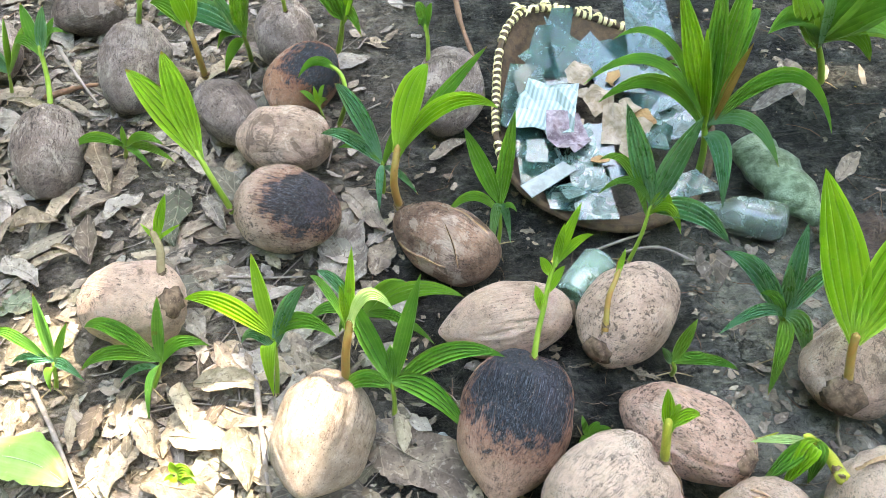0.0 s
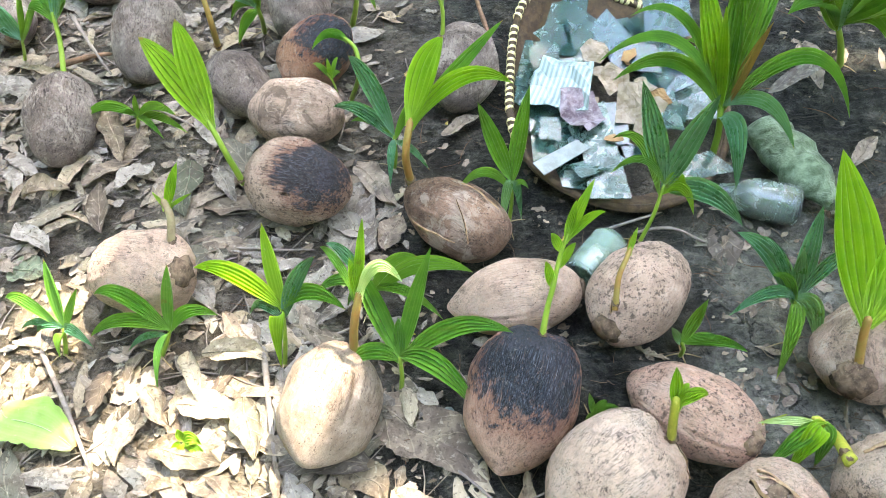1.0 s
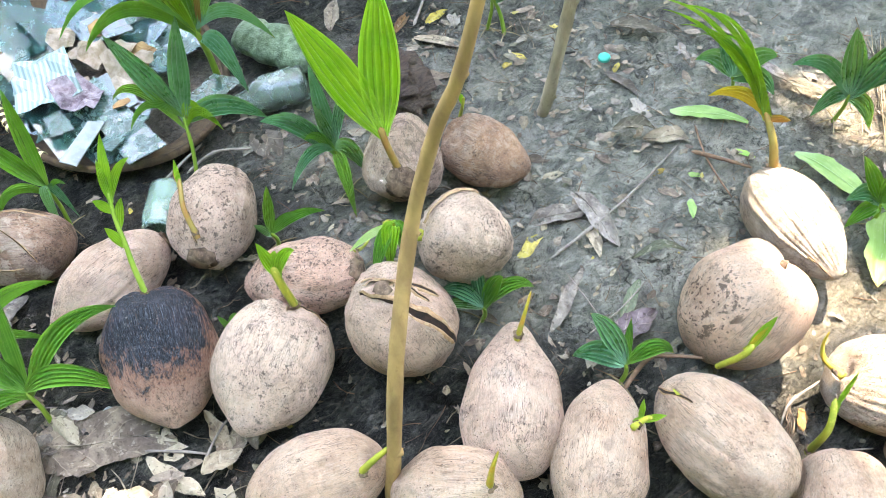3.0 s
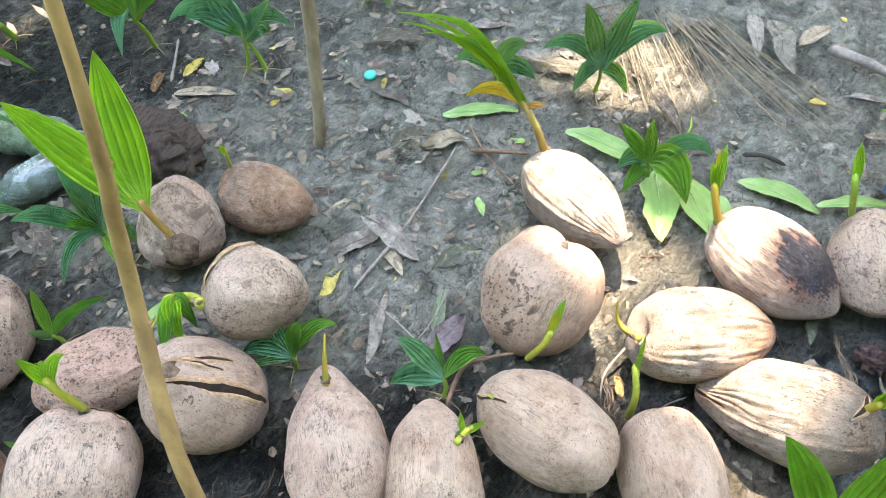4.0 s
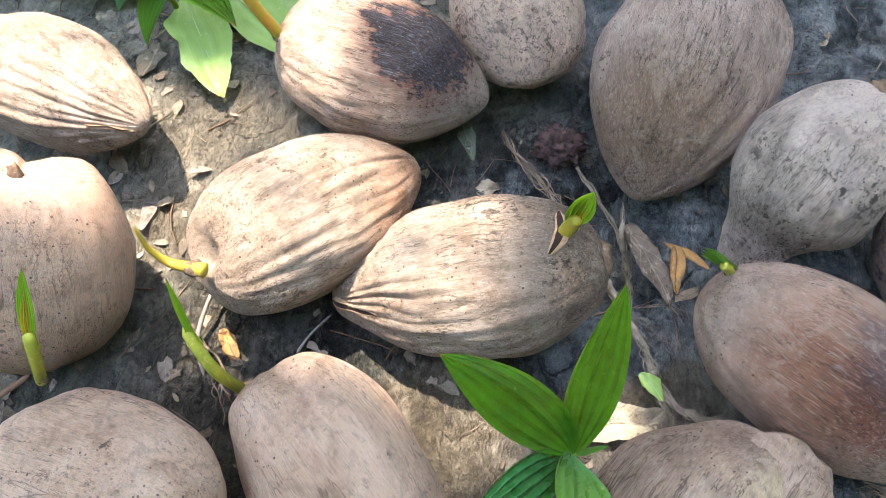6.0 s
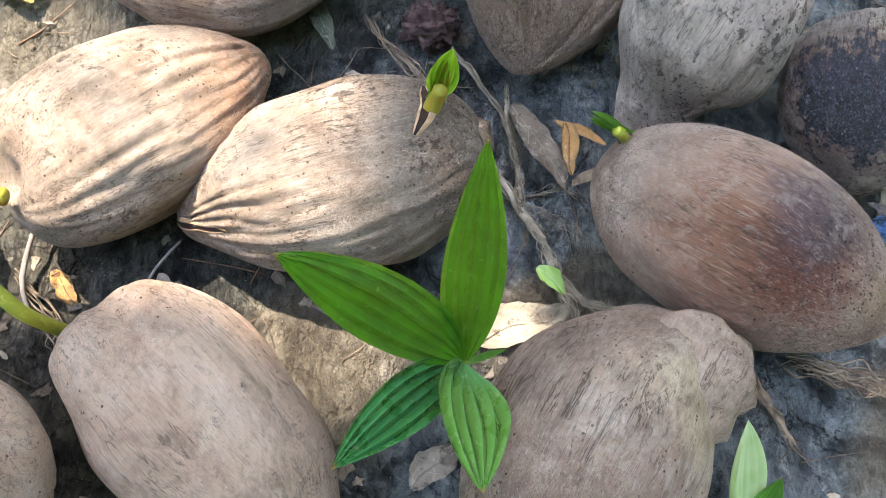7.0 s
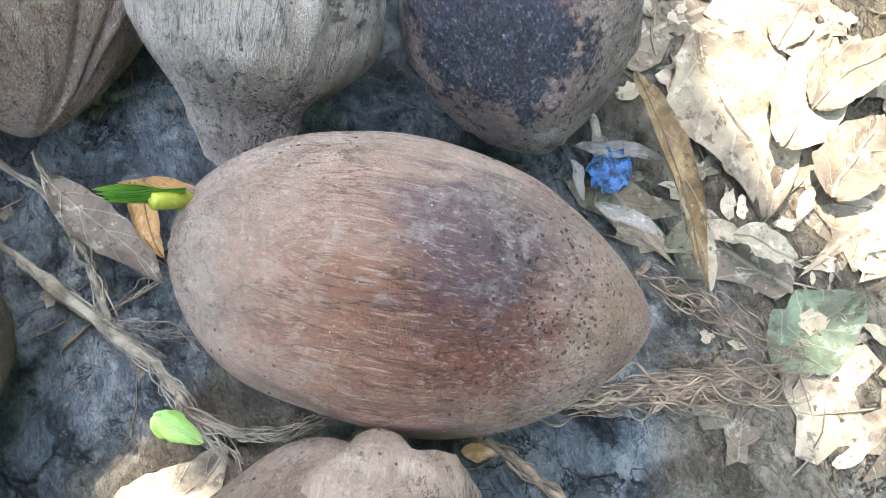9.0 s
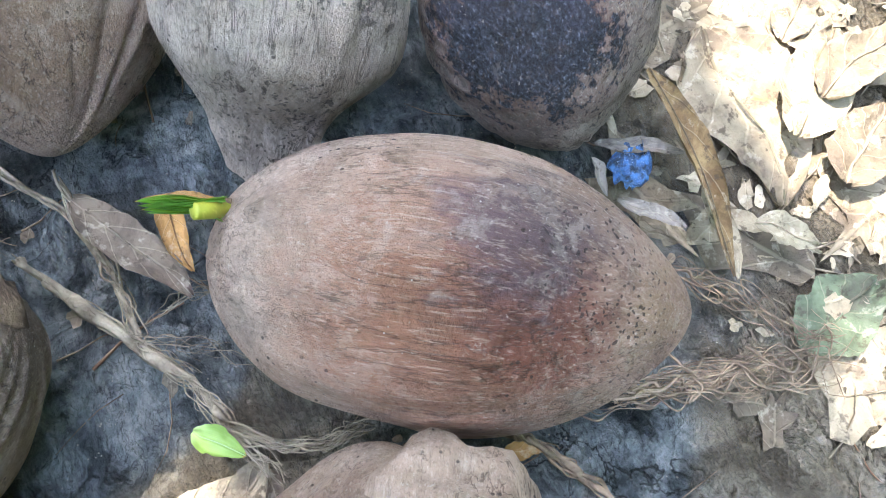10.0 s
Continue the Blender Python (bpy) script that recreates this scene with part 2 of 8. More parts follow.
    if black:
        c = m.mix(m.step(near(black, 0.12), black[3] * 0.9, black[3] * 1.3, black[5] if len(black) > 5 else 0.6, 0), c, lin("8a5238"))
        f = near(black, 0.15)
        # the pale blue-grey stops put streaks of sheen into the black
        tar = m.ramp(fine, [(0.34, lin("08090b")), (0.46, lin("191c21")), (0.57, lin("363c45")), (0.70, lin("858b92"))])
        tar = m.mix(m.step(mott, 0.54, 0.66, 0, 0.4), tar, lin("565b60"))
        tar = m.mix(m.step(grain, 0.52, 0.74, 0, 0.35), tar, m.mix(0.5, dark, lin("4a3a35")))
        tar = m.mix(m.step(m.noise(v, 75, 7, 0.75), 0.6, 0.68, 0, 0.4), tar, lin("7f7d7a"))
        tar = m.mix(m.step(broad, 0.52, 0.66, 0, 0.2), tar, lin("5c5561"))
        c = m.mix(m.step(f, black[3] * 0.72, black[3] * 1.08, black[4], 0), c, tar)
    # pale lichen and dirt flecks, small dark pits
    c = m.mix(m.step(m.noise(v, 230, 5, 0.7), 0.63, 0.68, 0, 0.4), c, lin("d3c8b8"))
    c = m.mix(m.math("MULTIPLY", m.step(m.voronoi(v, 170), 0.06, 0.11, 1, 0), m.step(m.noise(v, 24, 4), 0.54, 0.62, 0, 0.6)), c, lin("e0d8cc"))
    c = m.mix(m.math("MULTIPLY", m.step(m.voronoi(m.coords(shift=shift.outputs[0], scale=(1.3, 1.3, 1.3)), 95), 0.10, 0.16, 1, 0), m.step(m.noise(v, 12, 3), 0.46, 0.54, 0, 0.8)), c, lin("2f221b"))
    c = m.mix(m.step(m.noise(v, 190, 5, 0.7), 0.60, 0.66, 0, 0.55), c, shade)
    if spots:
        warp = m.n.new("ShaderNodeVectorMath")
        warp.operation = "MULTIPLY_ADD"
        wob = m.n.new("ShaderNodeTexNoise")
        m.l.new(v, wob.inputs["Vector"])
        wob.inputs["Scale"].default_value = 90
        m.l.new(wob.outputs[1], warp.inputs[0])
        warp.inputs[1].default_value = (0.012, 0.012, 0.012)
        m.l.new(v, warp.inputs[2])
        gate = m.step(m.noise(v, 13, 6, 0.7, 0.4), 0.60 - 0.24 * spots, 0.72 - 0.22 * spots)
        if speck:
            gate = m.step(near(speck, 0.06), speck[3] * 0.6, speck[3], 1, 0)
        dots = m.math("MAXIMUM", m.step(m.voronoi(warp.outputs[0], 210), 0.16, 0.28, 1, 0), m.step(m.noise(v, 120, 5, 0.65), 0.56, 0.61))
        blot = m.math("MULTIPLY", m.step(m.noise(v, 42, 6, 0.65), 0.60, 0.64), 0.9)
        if speck:
            dots, blot = m.step(m.voronoi(warp.outputs[0], 260), 0.2, 0.3, 1, 0), m.math("MULTIPLY", blot, 0.3)
            if spots >= 0.95:
                dots, blot = m.step(m.voronoi(warp.outputs[0], 115), 0.2, 0.3, 1, 0), m.step(m.noise(v, 62, 6, 0.7, 0.6), 0.54, 0.60)
        mask = m.math("MULTIPLY", gate, m.math("MAXIMUM", dots, blot))
        c = m.mix(m.math("MULTIPLY", mask, 0.72), c, lin(spot_colour))
    m.color(c)
    m.rough(m.step(cloud, 0.3, 0.7, 0.6, 0.85))
    m.bump(grain, 1.0, 0.008)
    m.bump(m.step(skin, 0.5, 0.57, 1, 0), min(1.0, peel * 2), 0.005)
    m.bump(m.math("SUBTRACT", 1.0, check), 0.9, 0.004)
    m.bump(hair, 0.9, 0.004)
    m.bump(fine, 0.9, 0.004)
    m.bump(mott, 0.9, 0.008)
    m.bump(broad, 0.6, 0.02)
    return m.m


def leaf_material(name, a, b, vein, gloss=0.38, through=0.3, spot=None, ribs=0.4, pleats=5):
    """Green blade: parallel veins along its length (UV y is along, x across), one strong pair to each pleat; pleat
    shading is put into the colour.
    """
    m = Mat(name, gloss, spec=0.5)
    uv = m.sep(m.coords("UV"))
    v = m.coords()
    across = m.math("MULTIPLY", m.math("SUBTRACT", uv[0], 0.5), 2.0 * pleats)
    fold = m.math("PINGPONG", across, 1.0)
    thread = m.math("PINGPONG", m.math("MULTIPLY", across, 4.0), 1.0)
    tone = m.noise(v, 25, 4)
    c = m.mix(m.step(tone, 0.35, 0.65), lin(a), lin(b))
    # one leaf is yellower or bluer than the next, and pales towards its base
    c = m.mix(m.step(m.rand(), 0.1, 0.9, 0, 0.45), c, lin(b))
    c = m.mix(m.math("MULTIPLY", m.step(m.rand(), 0.62, 0.95), 0.3), c, lin("8aa838"))
    c = m.mix(m.step(uv[1], 0.28, 0.02, 0, 0.35), c, lin(vein))
    # pleat shading in the colour: ridges paler like the veins, valleys darker
    c = m.mix(m.math("MULTIPLY", m.step(fold, 0.70, 0.97), ribs * 0.7), c, lin(vein))
    c = m.mix(m.math("MULTIPLY", m.step(fold, 0.34, 0.05), min(0.8, ribs * 1.1)), c, m.mix(0.5, c, lin("1c3a12")))
    c = m.mix(m.math("MULTIPLY", m.step(thread, 0.6, 0.95), ribs * 0.35), c, lin(vein))
    # dust, bite marks and scorched tips
    c = m.mix(m.step(m.noise(v, 150, 4, 0.7), 0.62, 0.70, 0, 0.45), c, lin(spot or "b9b08a"))
    c = m.mix(m.step(m.noise(v, 48, 3), 0.70, 0.73, 0, 0.6), c, lin("6b5a2c"))
    tip = m.math("ADD", uv[1], m.math("MULTIPLY", m.math("SUBTRACT", m.noise(v, 60, 4), 0.5), 0.18))
    c = m.mix(m.math("MULTIPLY", m.step(tip, 0.955, 0.985), m.step(m.rand(), 0.4, 0.5)), c, lin("94713c"))
    m.color(c)
    m.rough(m.step(m.noise(v, 60, 5, 0.65), 0.35, 0.7, gloss, min(0.9, gloss + 0.28)))
    m.bump(thread, ribs * 0.8, 0.0006)
    m.bump(tone, 0.4, 0.003)
    m.translucent(m.mix(0.5, c, lin("a8c838")), through)
    return m.m


def plain(name, a, b, rough=0.75, scale=20, bump=0.3, dist=0.002, stretch=(1, 1, 1), third=None, through=0.0, spec=0.35):
    m = Mat(name, rough, spec=spec)
    v = m.coords(scale=stretch)
    n1, n2 = m.noise(v, scale, 5, 0.6, 0.3), m.noise(v, scale * 6, 4, 0.6)
    c = m.mix(m.step(n1, 0.32, 0.68), lin(a), lin(b))
    c = m.mix(m.step(n2, 0.55, 0.75, 0, 0.5), c, lin(third or a))
    m.color(c)
    m.bump(n1, bump, dist)
    m.bump(n2, bump, dist * 0.4)
    if through:
        m.translucent(c, through)
    return m.m

# ---- building helpers ----
def mesh_of(name, verts, faces, material, smooth=True, uvs=None):
    me = bpy.data.meshes.new(name)
    me.from_pydata([tuple(v) for v in verts], [], faces)
    if uvs is not None:
        layer = me.uv_layers.new(name="UVMap")
        for loop in me.loops:
            layer.data[loop.index].uv = uvs[loop.vertex_index]
    if smooth:
        me.polygons.foreach_set("use_smooth", [True] * len(me.polygons))
    me.materials.append(material)
    me.update()
    return me


def child(name, me, parent, label=""):
    ob = new(name, me)
    ob.parent = parent
    if label:
        tagged(ob, label)
    return ob


def empty(name, m):
    ob = new(name)
    ob.empty_display_size = 0.03
    ob.matrix_world = m
    return ob


def grid_faces(nu, nv, closed=False):
    """Quads over nu rows of nv points; closed: each row is a ring."""
    faces = []
    for i in range(nu - 1):
        for j in range(nv if closed else nv - 1):
            k = (j + 1) % nv
            faces.append((i * nv + j, i * nv + k, (i + 1) * nv + k, (i + 1) * nv + j))
    return faces


# ---- ground: one sheet that reaches the horizon ----
def ground_height(x, y):
    p = Vector((x, y, 0))
    h = 0.010 * noise.noise(p * 2.3) + 0.006 * noise.noise(p * 7.1 + Vector((3, 1, 0)))
    h += 0.0055 * noise.noise(p * 19.0) + 0.0036 * noise.noise(p * 43.0)
    # trampled lumps and pits, over the part of the plot that is walked past
    if -1.3 < x < 2.7 and -1.5 < y < 2.4:
        h += 0.0062 * (abs(noise.noise(p * 27.0 + Vector((9, 2, 0)))) - 0.3) + 0.0036 * noise.noise(p * 70.0) + 0.0034 * (abs(noise.noise(p * 58.0 + Vector((1, 7, 0)))) - 0.3)
    return h - 0.004


def build_ground():
    def axis(lo, hi, step, far):
        a = list(np.arange(lo, hi, step))
        s, v = step, hi
        up = []
        while v < far:
            up.append(v)
            s *= 1.35
            v += s
        s, v = step, lo - step
        down = []
        while v > -far:
            down.append(v)
            s *= 1.35
            v -= s
        return down[::-1] + a + up

    xs, ys = axis(-1.2, 2.4, 0.0058, 300), axis(-1.4, 2.1, 0.0058, 300)
    verts = [(x, y, ground_height(x, y)) for x in xs for y in ys]
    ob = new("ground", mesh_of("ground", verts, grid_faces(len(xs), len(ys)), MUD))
    tagged(ob, "bare damp grey mud ground with small cracks and scraps", "ground", kind="structure")


build_ground()

# ---- coconuts ----
NUT_BLACK = (0.403, 0.521, 0.081, 76.5, 2.6, 0.267, 0.098)
NUT_WHITE = (0.083, 0.491, 0.076, 84, -8.1, 0.232, 0.085)
NUT_BIG = (0.542, 0.391, 0.087, 43.1, -1.8, 0.249, 0.098)
NUT_CRACK = (0.762, 0.319, 0.115, 171.5, 75.9, 0.254, 0.091)
NUT_RUST = (0.674, 0.52, 0.081, 312.2, 26.6, 0.264, 0.069)
NUT_MID = (0.613, 0.755, 0.073, 54.8, -8.2, 0.247, 0.081)
NUT_TAN = (0.388, 0.74, 0.062, 12.6, 0.1, 0.251, 0.07)
NUT_HUSK = (0.265, 0.923, 0.068, 331.8, -4.3, 0.235, 0.076)
NUT_BLK2 = (-0.064, 0.985, 0.079, 343.7, 7.5, 0.238, 0.086)
NUT_PALE = (-0.111, 1.205, 0.068, 349.1, 7.5, 0.231, 0.075)
NUT_SMALL = (-0.27, 1.317, 0.057, 311.4, 1, 0.228, 0.066)
NUT_CHAR = (-0.1, 1.407, 0.072, 71.4, -5.4, 0.242, 0.081)
NUT_BACK = (-0.179, 1.605, 0.071, 281.3, 7.4, 0.24, 0.078)
NUT_BACK2 = (-0.521, 1.449, 0.081, 273.8, -16.7, 0.265, 0.084)
NUT_LEFT = (-0.635, 1.157, 0.068, 282.4, -10.1, 0.248, 0.075)
NUT_TOPL = (-0.732, 1.699, 0.064, 353, 15, 0.226, 0.069)
NUT_CORNER = (-0.925, 1.548, 0.056, 297, 0.7, 0.226, 0.064)
NUT_LEFTBIG = (-0.313, 0.741, 0.081, 345.2, 22.3, 0.233, 0.084)
NUT_BEHIND = (0.25, 1.378, 0.071, 267.8, -6.8, 0.252, 0.081)
NUT_TWO = (0.983, 0.655, 0.081, 57.5, -22.7, 0.247, 0.078)
NUT_BROWN = (1.128, 0.576, 0.071, 280.6, 13.7, 0.221, 0.068)
NUT_GREY = (0.941, 0.386, 0.136, 35.3, -56.8, 0.309, 0.081)
NUT_PEAR = (0.841, 0.115, 0.072, 230.1, -9, 0.265, 0.084)
NUT_PALE2 = (0.896, -0.034, 0.068, 220.2, -2.2, 0.246, 0.076)
NUT_FG = (1.053, -0.135, 0.096, 261.7, 22.8, 0.279, 0.08)
NUT_BOT1 = (0.512, 0.185, 0.066, 347.7, -11, 0.226, 0.075)
NUT_BOT2 = (0.673, 0.041, 0.068, 320.6, 2.1, 0.203, 0.076)
NUT_SPOT = (1.248, 0.009, 0.109, 352.5, 53.9, 0.245, 0.101)
NUT_PALM = (1.478, 0.081, 0.0755, 69.4, -8.7, 0.274, 0.076)
NUT_LIT = (1.357, -0.247, 0.078, 138.5, 13.1, 0.284, 0.081)
NUT_CR = (1.318, -0.42, 0.07, 281.5, 13.7, 0.2875, 0.084)
NUT_DARKL = (1.563, -0.283, 0.077, 78.7, 0.9, 0.259, 0.084)
NUT_GR2 = (1.671, -0.424, 0.076, 21.1, -14.7, 0.24, 0.079)
NUT_RGT1 = (1.8906, -0.486, 0.0775, 42.0, 10.3, 0.2676, 0.081)
NUT_DARK = (1.583, -0.615, 0.096, 347.7, 20.1, 0.285, 0.1)
NUT_GRE = (1.467, -0.748, 0.101, 322.2, 47.7, 0.228, 0.076)
NUT_BLUE = (1.422, -0.902, 0.076, 337.3, -26.6, 0.224, 0.076)
NUT_FIN = (1.274, -0.7695, 0.0836, 57.8, -3.8, 0.272, 0.082)
NUT_LOW = (1.099, -0.347, 0.072, 48.2, 8.6, 0.277, 0.079)
NUT_LUMP = (1.097, -0.647, 0.079, 151.9, 0.2, 0.25, 0.087)


def nut_form(L, R, tip=0.35, blunt=0.0, lobes=0.05, seed=1, neck=0.0, notch=0.0, crease=0.0, point=0.25, stub=0.0, cleft=0.0, cleft_at=1.75):
    """The surface of a husk along x, as a function of u (-1 at the pointed end, 1 at the stem end) and the angle a.
    tip: how far the body tapers towards the point, lobes: the three rounded ridges, neck: a drawn-out point,
    notch: a dent at the stem end, crease: folds at the point, cleft: a groove between two lobes of the stem end."""
    off = Vector((seed * 3.7, seed * 1.3, seed * 5.1))
    rnd = random.Random(seed)
    grooves = [(rnd.uniform(0, 6.283), rnd.uniform(0.0006, 0.0026), rnd.uniform(0.03, 0.07), rnd.uniform(-0.9, -0.2), rnd.uniform(0.1, 0.9), rnd.uniform(0.03, 0.15)) for _ in range(11)]

    def at(u, a, lift=0.0):
        th = math.acos(max(-1.0, min(1.0, -u)))
        prof = max(0.0, math.sin(th)) ** (1.0 - 0.12 * blunt)
        prof *= 1.0 + tip * 0.5 * u - 0.10 * tip * (1 - u * u)
        if neck and u < -0.3:
            s = (-0.3 - u) / 0.7
            prof = prof * (1 - neck * s) + neck * 0.24 * s * math.sin(th) ** 0.3
        if u < -0.35:
            s = (-0.35 - u) / 0.65
            prof *= 1 - point * s * s * (1.3 - 0.3 * s)
        if stub:
            s = min(max((-0.12 - u) / 0.68, 0.0), 1.0)
            s = s * s * (3 - 2 * s)
            prof = prof * (1 - s) + stub * s * (1 - 0.25 * min(max((-0.74 - u) / 0.2, 0), 1))
            if u < -0.94:
                prof *= math.sqrt(max(0.0, 1 - ((-u - 0.94) / 0.06) ** 2))
        ridge = 1 + lobes * (math.cos(3 * a + seed) + 0.22 * math.cos(6 * a + 2 * seed)) * (0.6 + 0.5 * abs(u))
        ridge += 0.02 * noise.noise(Vector((u * 1.3, math.cos(a) * 1.1, math.sin(a) * 1.1)) + off)
        pucker = 0.05 * max(0, abs(u) - 0.72) / 0.28 * math.sin(9 * a + seed + 2 * math.sin(5 * a))
        ends = max(0.0, abs(u) - 0.55) / 0.45
        pucker += 0.08 * ends * math.sqrt(max(prof, 0.0)) * (abs(math.sin(8.5 * a + 2 * math.sin(2 * a + seed) + 2 * noise.noise(Vector((u * 3, math.cos(a) * 2, math.sin(a) * 2)) + off))) - 0.6)
        if stub and u < -0.4:
            pucker += 0.14 * min(1.0, (-0.4 - u) / 0.3) * (abs(math.sin(5.5 * a + seed + math.sin(3 * a))) - 0.6)
        if crease and u < 0.15:
            fold_a = 27 * a + 2.5 * math.sin(3 * a + seed) + 3 * noise.noise(Vector((u * 2.5, math.cos(a) * 2, math.sin(a) * 2)) + off)
            pucker += crease * (0.15 - u) * (abs(math.sin(fold_a * 0.5)) - 0.6) * (0.7 + 1.2 * noise.noise(Vector((math.cos(a) * 3, math.sin(a) * 3, seed))))
        if cleft and u > 0.35:
            gap = (a - cleft_at + 3.1416) % 6.2832 - 3.1416
            ridge -= cleft * min(1.0, (u - 0.35) / 0.5) ** 1.5 * math.exp(-(gap / 0.36) ** 2)
        if stub:
            for fu, fa, wide in ((0.18, 1.2, 0.9), (0.34, 2.0, 0.8), (-0.08, 1.6, 0.6), (0.02, 2.7, 0.5)):
                d = (u - fu - 0.09 * math.sin(2.2 * (a - fa)) - 0.05 * noise.noise(Vector((a * 2, fu * 9, seed)))) / 0.022
                reach = (a - fa) / wide
                if abs(d) < 4 and abs(reach) < 1.6:
                    pucker += (0.016 * math.exp(-(d - 1.2) ** 2) - 0.03 * math.exp(-d * d)) * math.exp(-reach * reach)
        k = R * prof * (ridge + pucker) + lift
        for ga, depth, wide, u0, u1, sway in grooves:
            if u0 < u < u1:
                d = (a - ga - sway * math.sin(u * 4 + ga)) % 6.2832
                d = min(d, 6.2832 - d) / wide
                if d < 3:
                    k -= depth * math.exp(-d * d) * min(1.0, (u - u0) * 6, (u1 - u) * 6)
        p = Vector((u * L / 2, math.cos(a) * k, math.sin(a) * k))
        p += Vector((0.4, 1, 1)) * 0.0055 * noise.noise(p * 16 + off)
        fold = 0.0026 * noise.noise(Vector((p.x * 14, math.cos(a) * 9, math.sin(a) * 9)) + off) * math.sqrt(max(prof, 0))
        p.y += fold * math.cos(a)
        p.z += fold * math.sin(a)
        if cleft and u > 0.72:
            p.x -= cleft * 0.13 * L * ((u - 0.72) / 0.28) ** 2
        if notch and u > 0.4:
            d = (u - 0.4) / 0.6
            p.x -= notch * L * d * d * max(0.0, math.cos(a - 1.9)) ** 2 * 0.6
        return p

    return at


NUT, NUT_SIZE, NUT_FORM = {}, {}, {}


def nut_pose(data):
    x, y, z, az, el, L, R = data
    return pose(x, y, z, 0, 0, az) @ pose(0, 0, 0, 0, -el, 0)


def lump_mesh(name, size, material, seed=0, rough=0.35, n=10, star=0.15, seg=12, freq=2.3):
    """A small uneven knob."""
    verts = []
    for i in range(n):
        th = math.pi * i / (n - 1)
        for j in range(seg):
            a = 2 * math.pi * j / seg
            d = Vector((math.sin(th) * math.cos(a), math.sin(th) * math.sin(a), math.cos(th)))
            k = 1 + rough * noise.noise(d * freq + Vector((seed, 0, seed * 2))) + star * math.sin(5 * a + seed)
            verts.append(Vector((d.x * size[0], d.y * size[1], d.z * size[2])) * k)
    return mesh_of(name, verts, grid_faces(n, seg, True), material)


def coconut(key, data, material, label, tip=0.35, blunt=0.0, lobes=0.05, neck=0.0, notch=0.0, crease=0.035, spin=0.0, cap=None, point=0.25, stub=0.0, cleft=0.0, cleft_at=1.75):
    seed = len(NUT) + 1
    m = nut_pose(data) @ pose(0, 0, 0, spin, 0, 0)
    top = empty("coconut", m)
    tagged(top, label, "coconut", group="sprouting coconuts")
    form = nut_form(data[5], data[6], tip, blunt, lobes, seed, neck, notch, crease, point, stub, cleft, cleft_at)
    nu, nv = (80, 192) if crease > 0.05 else (80, 144)
    vs = [form(-math.cos(math.pi * i / (nu - 1)), 2 * math.pi * j / nv) for i in range(nu) for j in range(nv)]
    child("husk", mesh_of("husk", vs, grid_faces(nu, nv, True), material), top)
    NUT[key], NUT_SIZE[key], NUT_FORM[key] = top, data, form
    if cap:
        ob = child("stem_end", lump_mesh("stem_end", (0.012, 0.022 * cap, 0.02 * cap), HUSK_CAP, seed), top, "dark fibrous stem scar")
        ob.location = (min(data[5] * 0.475, form(1.0, 0.0).x) if cap > 0 else -data[5] * 0.475, 0, 0.004)
    return top


def split(key, start, end, width, lip=0.0022, label="dark open split in the husk"):
    """A crack over the husk from (u, angle) to (u, angle): a dark slit between two raised torn lips."""
    top, form, size = NUT[key], NUT_FORM[key], NUT_SIZE[key]
    n = 26
    line = []
    for i in range(n):
        f = i / (n - 1)
        q = form(*start).lerp(form(*end), f)
        q = Vector((q.x / (size[5] / 2), q.y / size[6], q.z / size[6])).normalized()
        u, a = q.x, math.atan2(q.z, q.y)
        line.append((u, a, form(u, a, 0.002)))
    dark, lips = [], [[], []]
    for i, (u, a, p) in enumerate(line):
        t = (line[min(i + 1, n - 1)][2] - line[max(i - 1, 0)][2]).normalized()
        out = Vector((u * 0.05, math.cos(a), math.sin(a))).normalized()
        side = t.cross(out).normalized()
        half = width * math.sin(math.pi * (0.04 + 0.92 * i / (n - 1))) ** 0.6 * (1 + 0.5 * noise.noise(p * 60))
        p = p + side * 0.004 * noise.noise(p * 35 + Vector((5, 0, 0)))
        for s, rows in ((-1, lips[0]), (1, lips[1])):
            for grow, h in ((1.0, 0.0), (1.35, lip * 0.5), (2.4, -0.003)):
                rows.append(p + side * s * half * grow + out * h)
            dark.append(p + side * s * half * 1.1 - out * 0.0004)
    child("split", mesh_of("split", dark, grid_faces(n, 2), HUSK_DARK), top, label)
    if lip:
        for rows in lips:
            child("split_lip", mesh_of("split_lip", rows, grid_faces(n, 3), HUSK_TORN), top)


HUSK_CAP = plain("stem_scar", "47372a", "7d6752", 0.9, 60, 0.9, 0.005, third="a08b74")
HUSK_DARK = plain("husk_inside", "150d09", "2e1c12", 0.95, 80, 0.5)
HUSK_TORN = plain("torn_husk", "8a6c50", "b0906e", 0.9, 50, 0.6, 0.003, (1, 4, 4))
HUSK_FLAP = husk_material("pale_flap", lin("9d8970"), lin("7c6a56"), 0.3, 0.1)
H_TAN = husk_material("tan_husk", lin("bda28c"), lin("a07f66"), 0.3, 0.35, lift=0.4)
H_PALE = husk_material("pale_husk", lin("cbb39b"), lin("b3957a"), 0.25, 0.2, lift=0.2)
H_GREY = husk_material("grey_husk", lin("b89c86"), lin("8a7160"), 0.45, 0.3, peel=0.9)
H_DUSK = husk_material("dark_grey_husk", lin("887b74"), lin("5b4e48"), 0.6, 0.5, peel=0.6, lift=0.1, warm=0.25)
H_BROWN = husk_material("brown_husk", lin("a5815f"), lin("7c5a41"), 0.6, 0.25, lift=0.1)
H_RUST = husk_material("rusty_husk", lin("c0927a"), lin("a06c52"), 0.35, 1.0, lift=0.38)
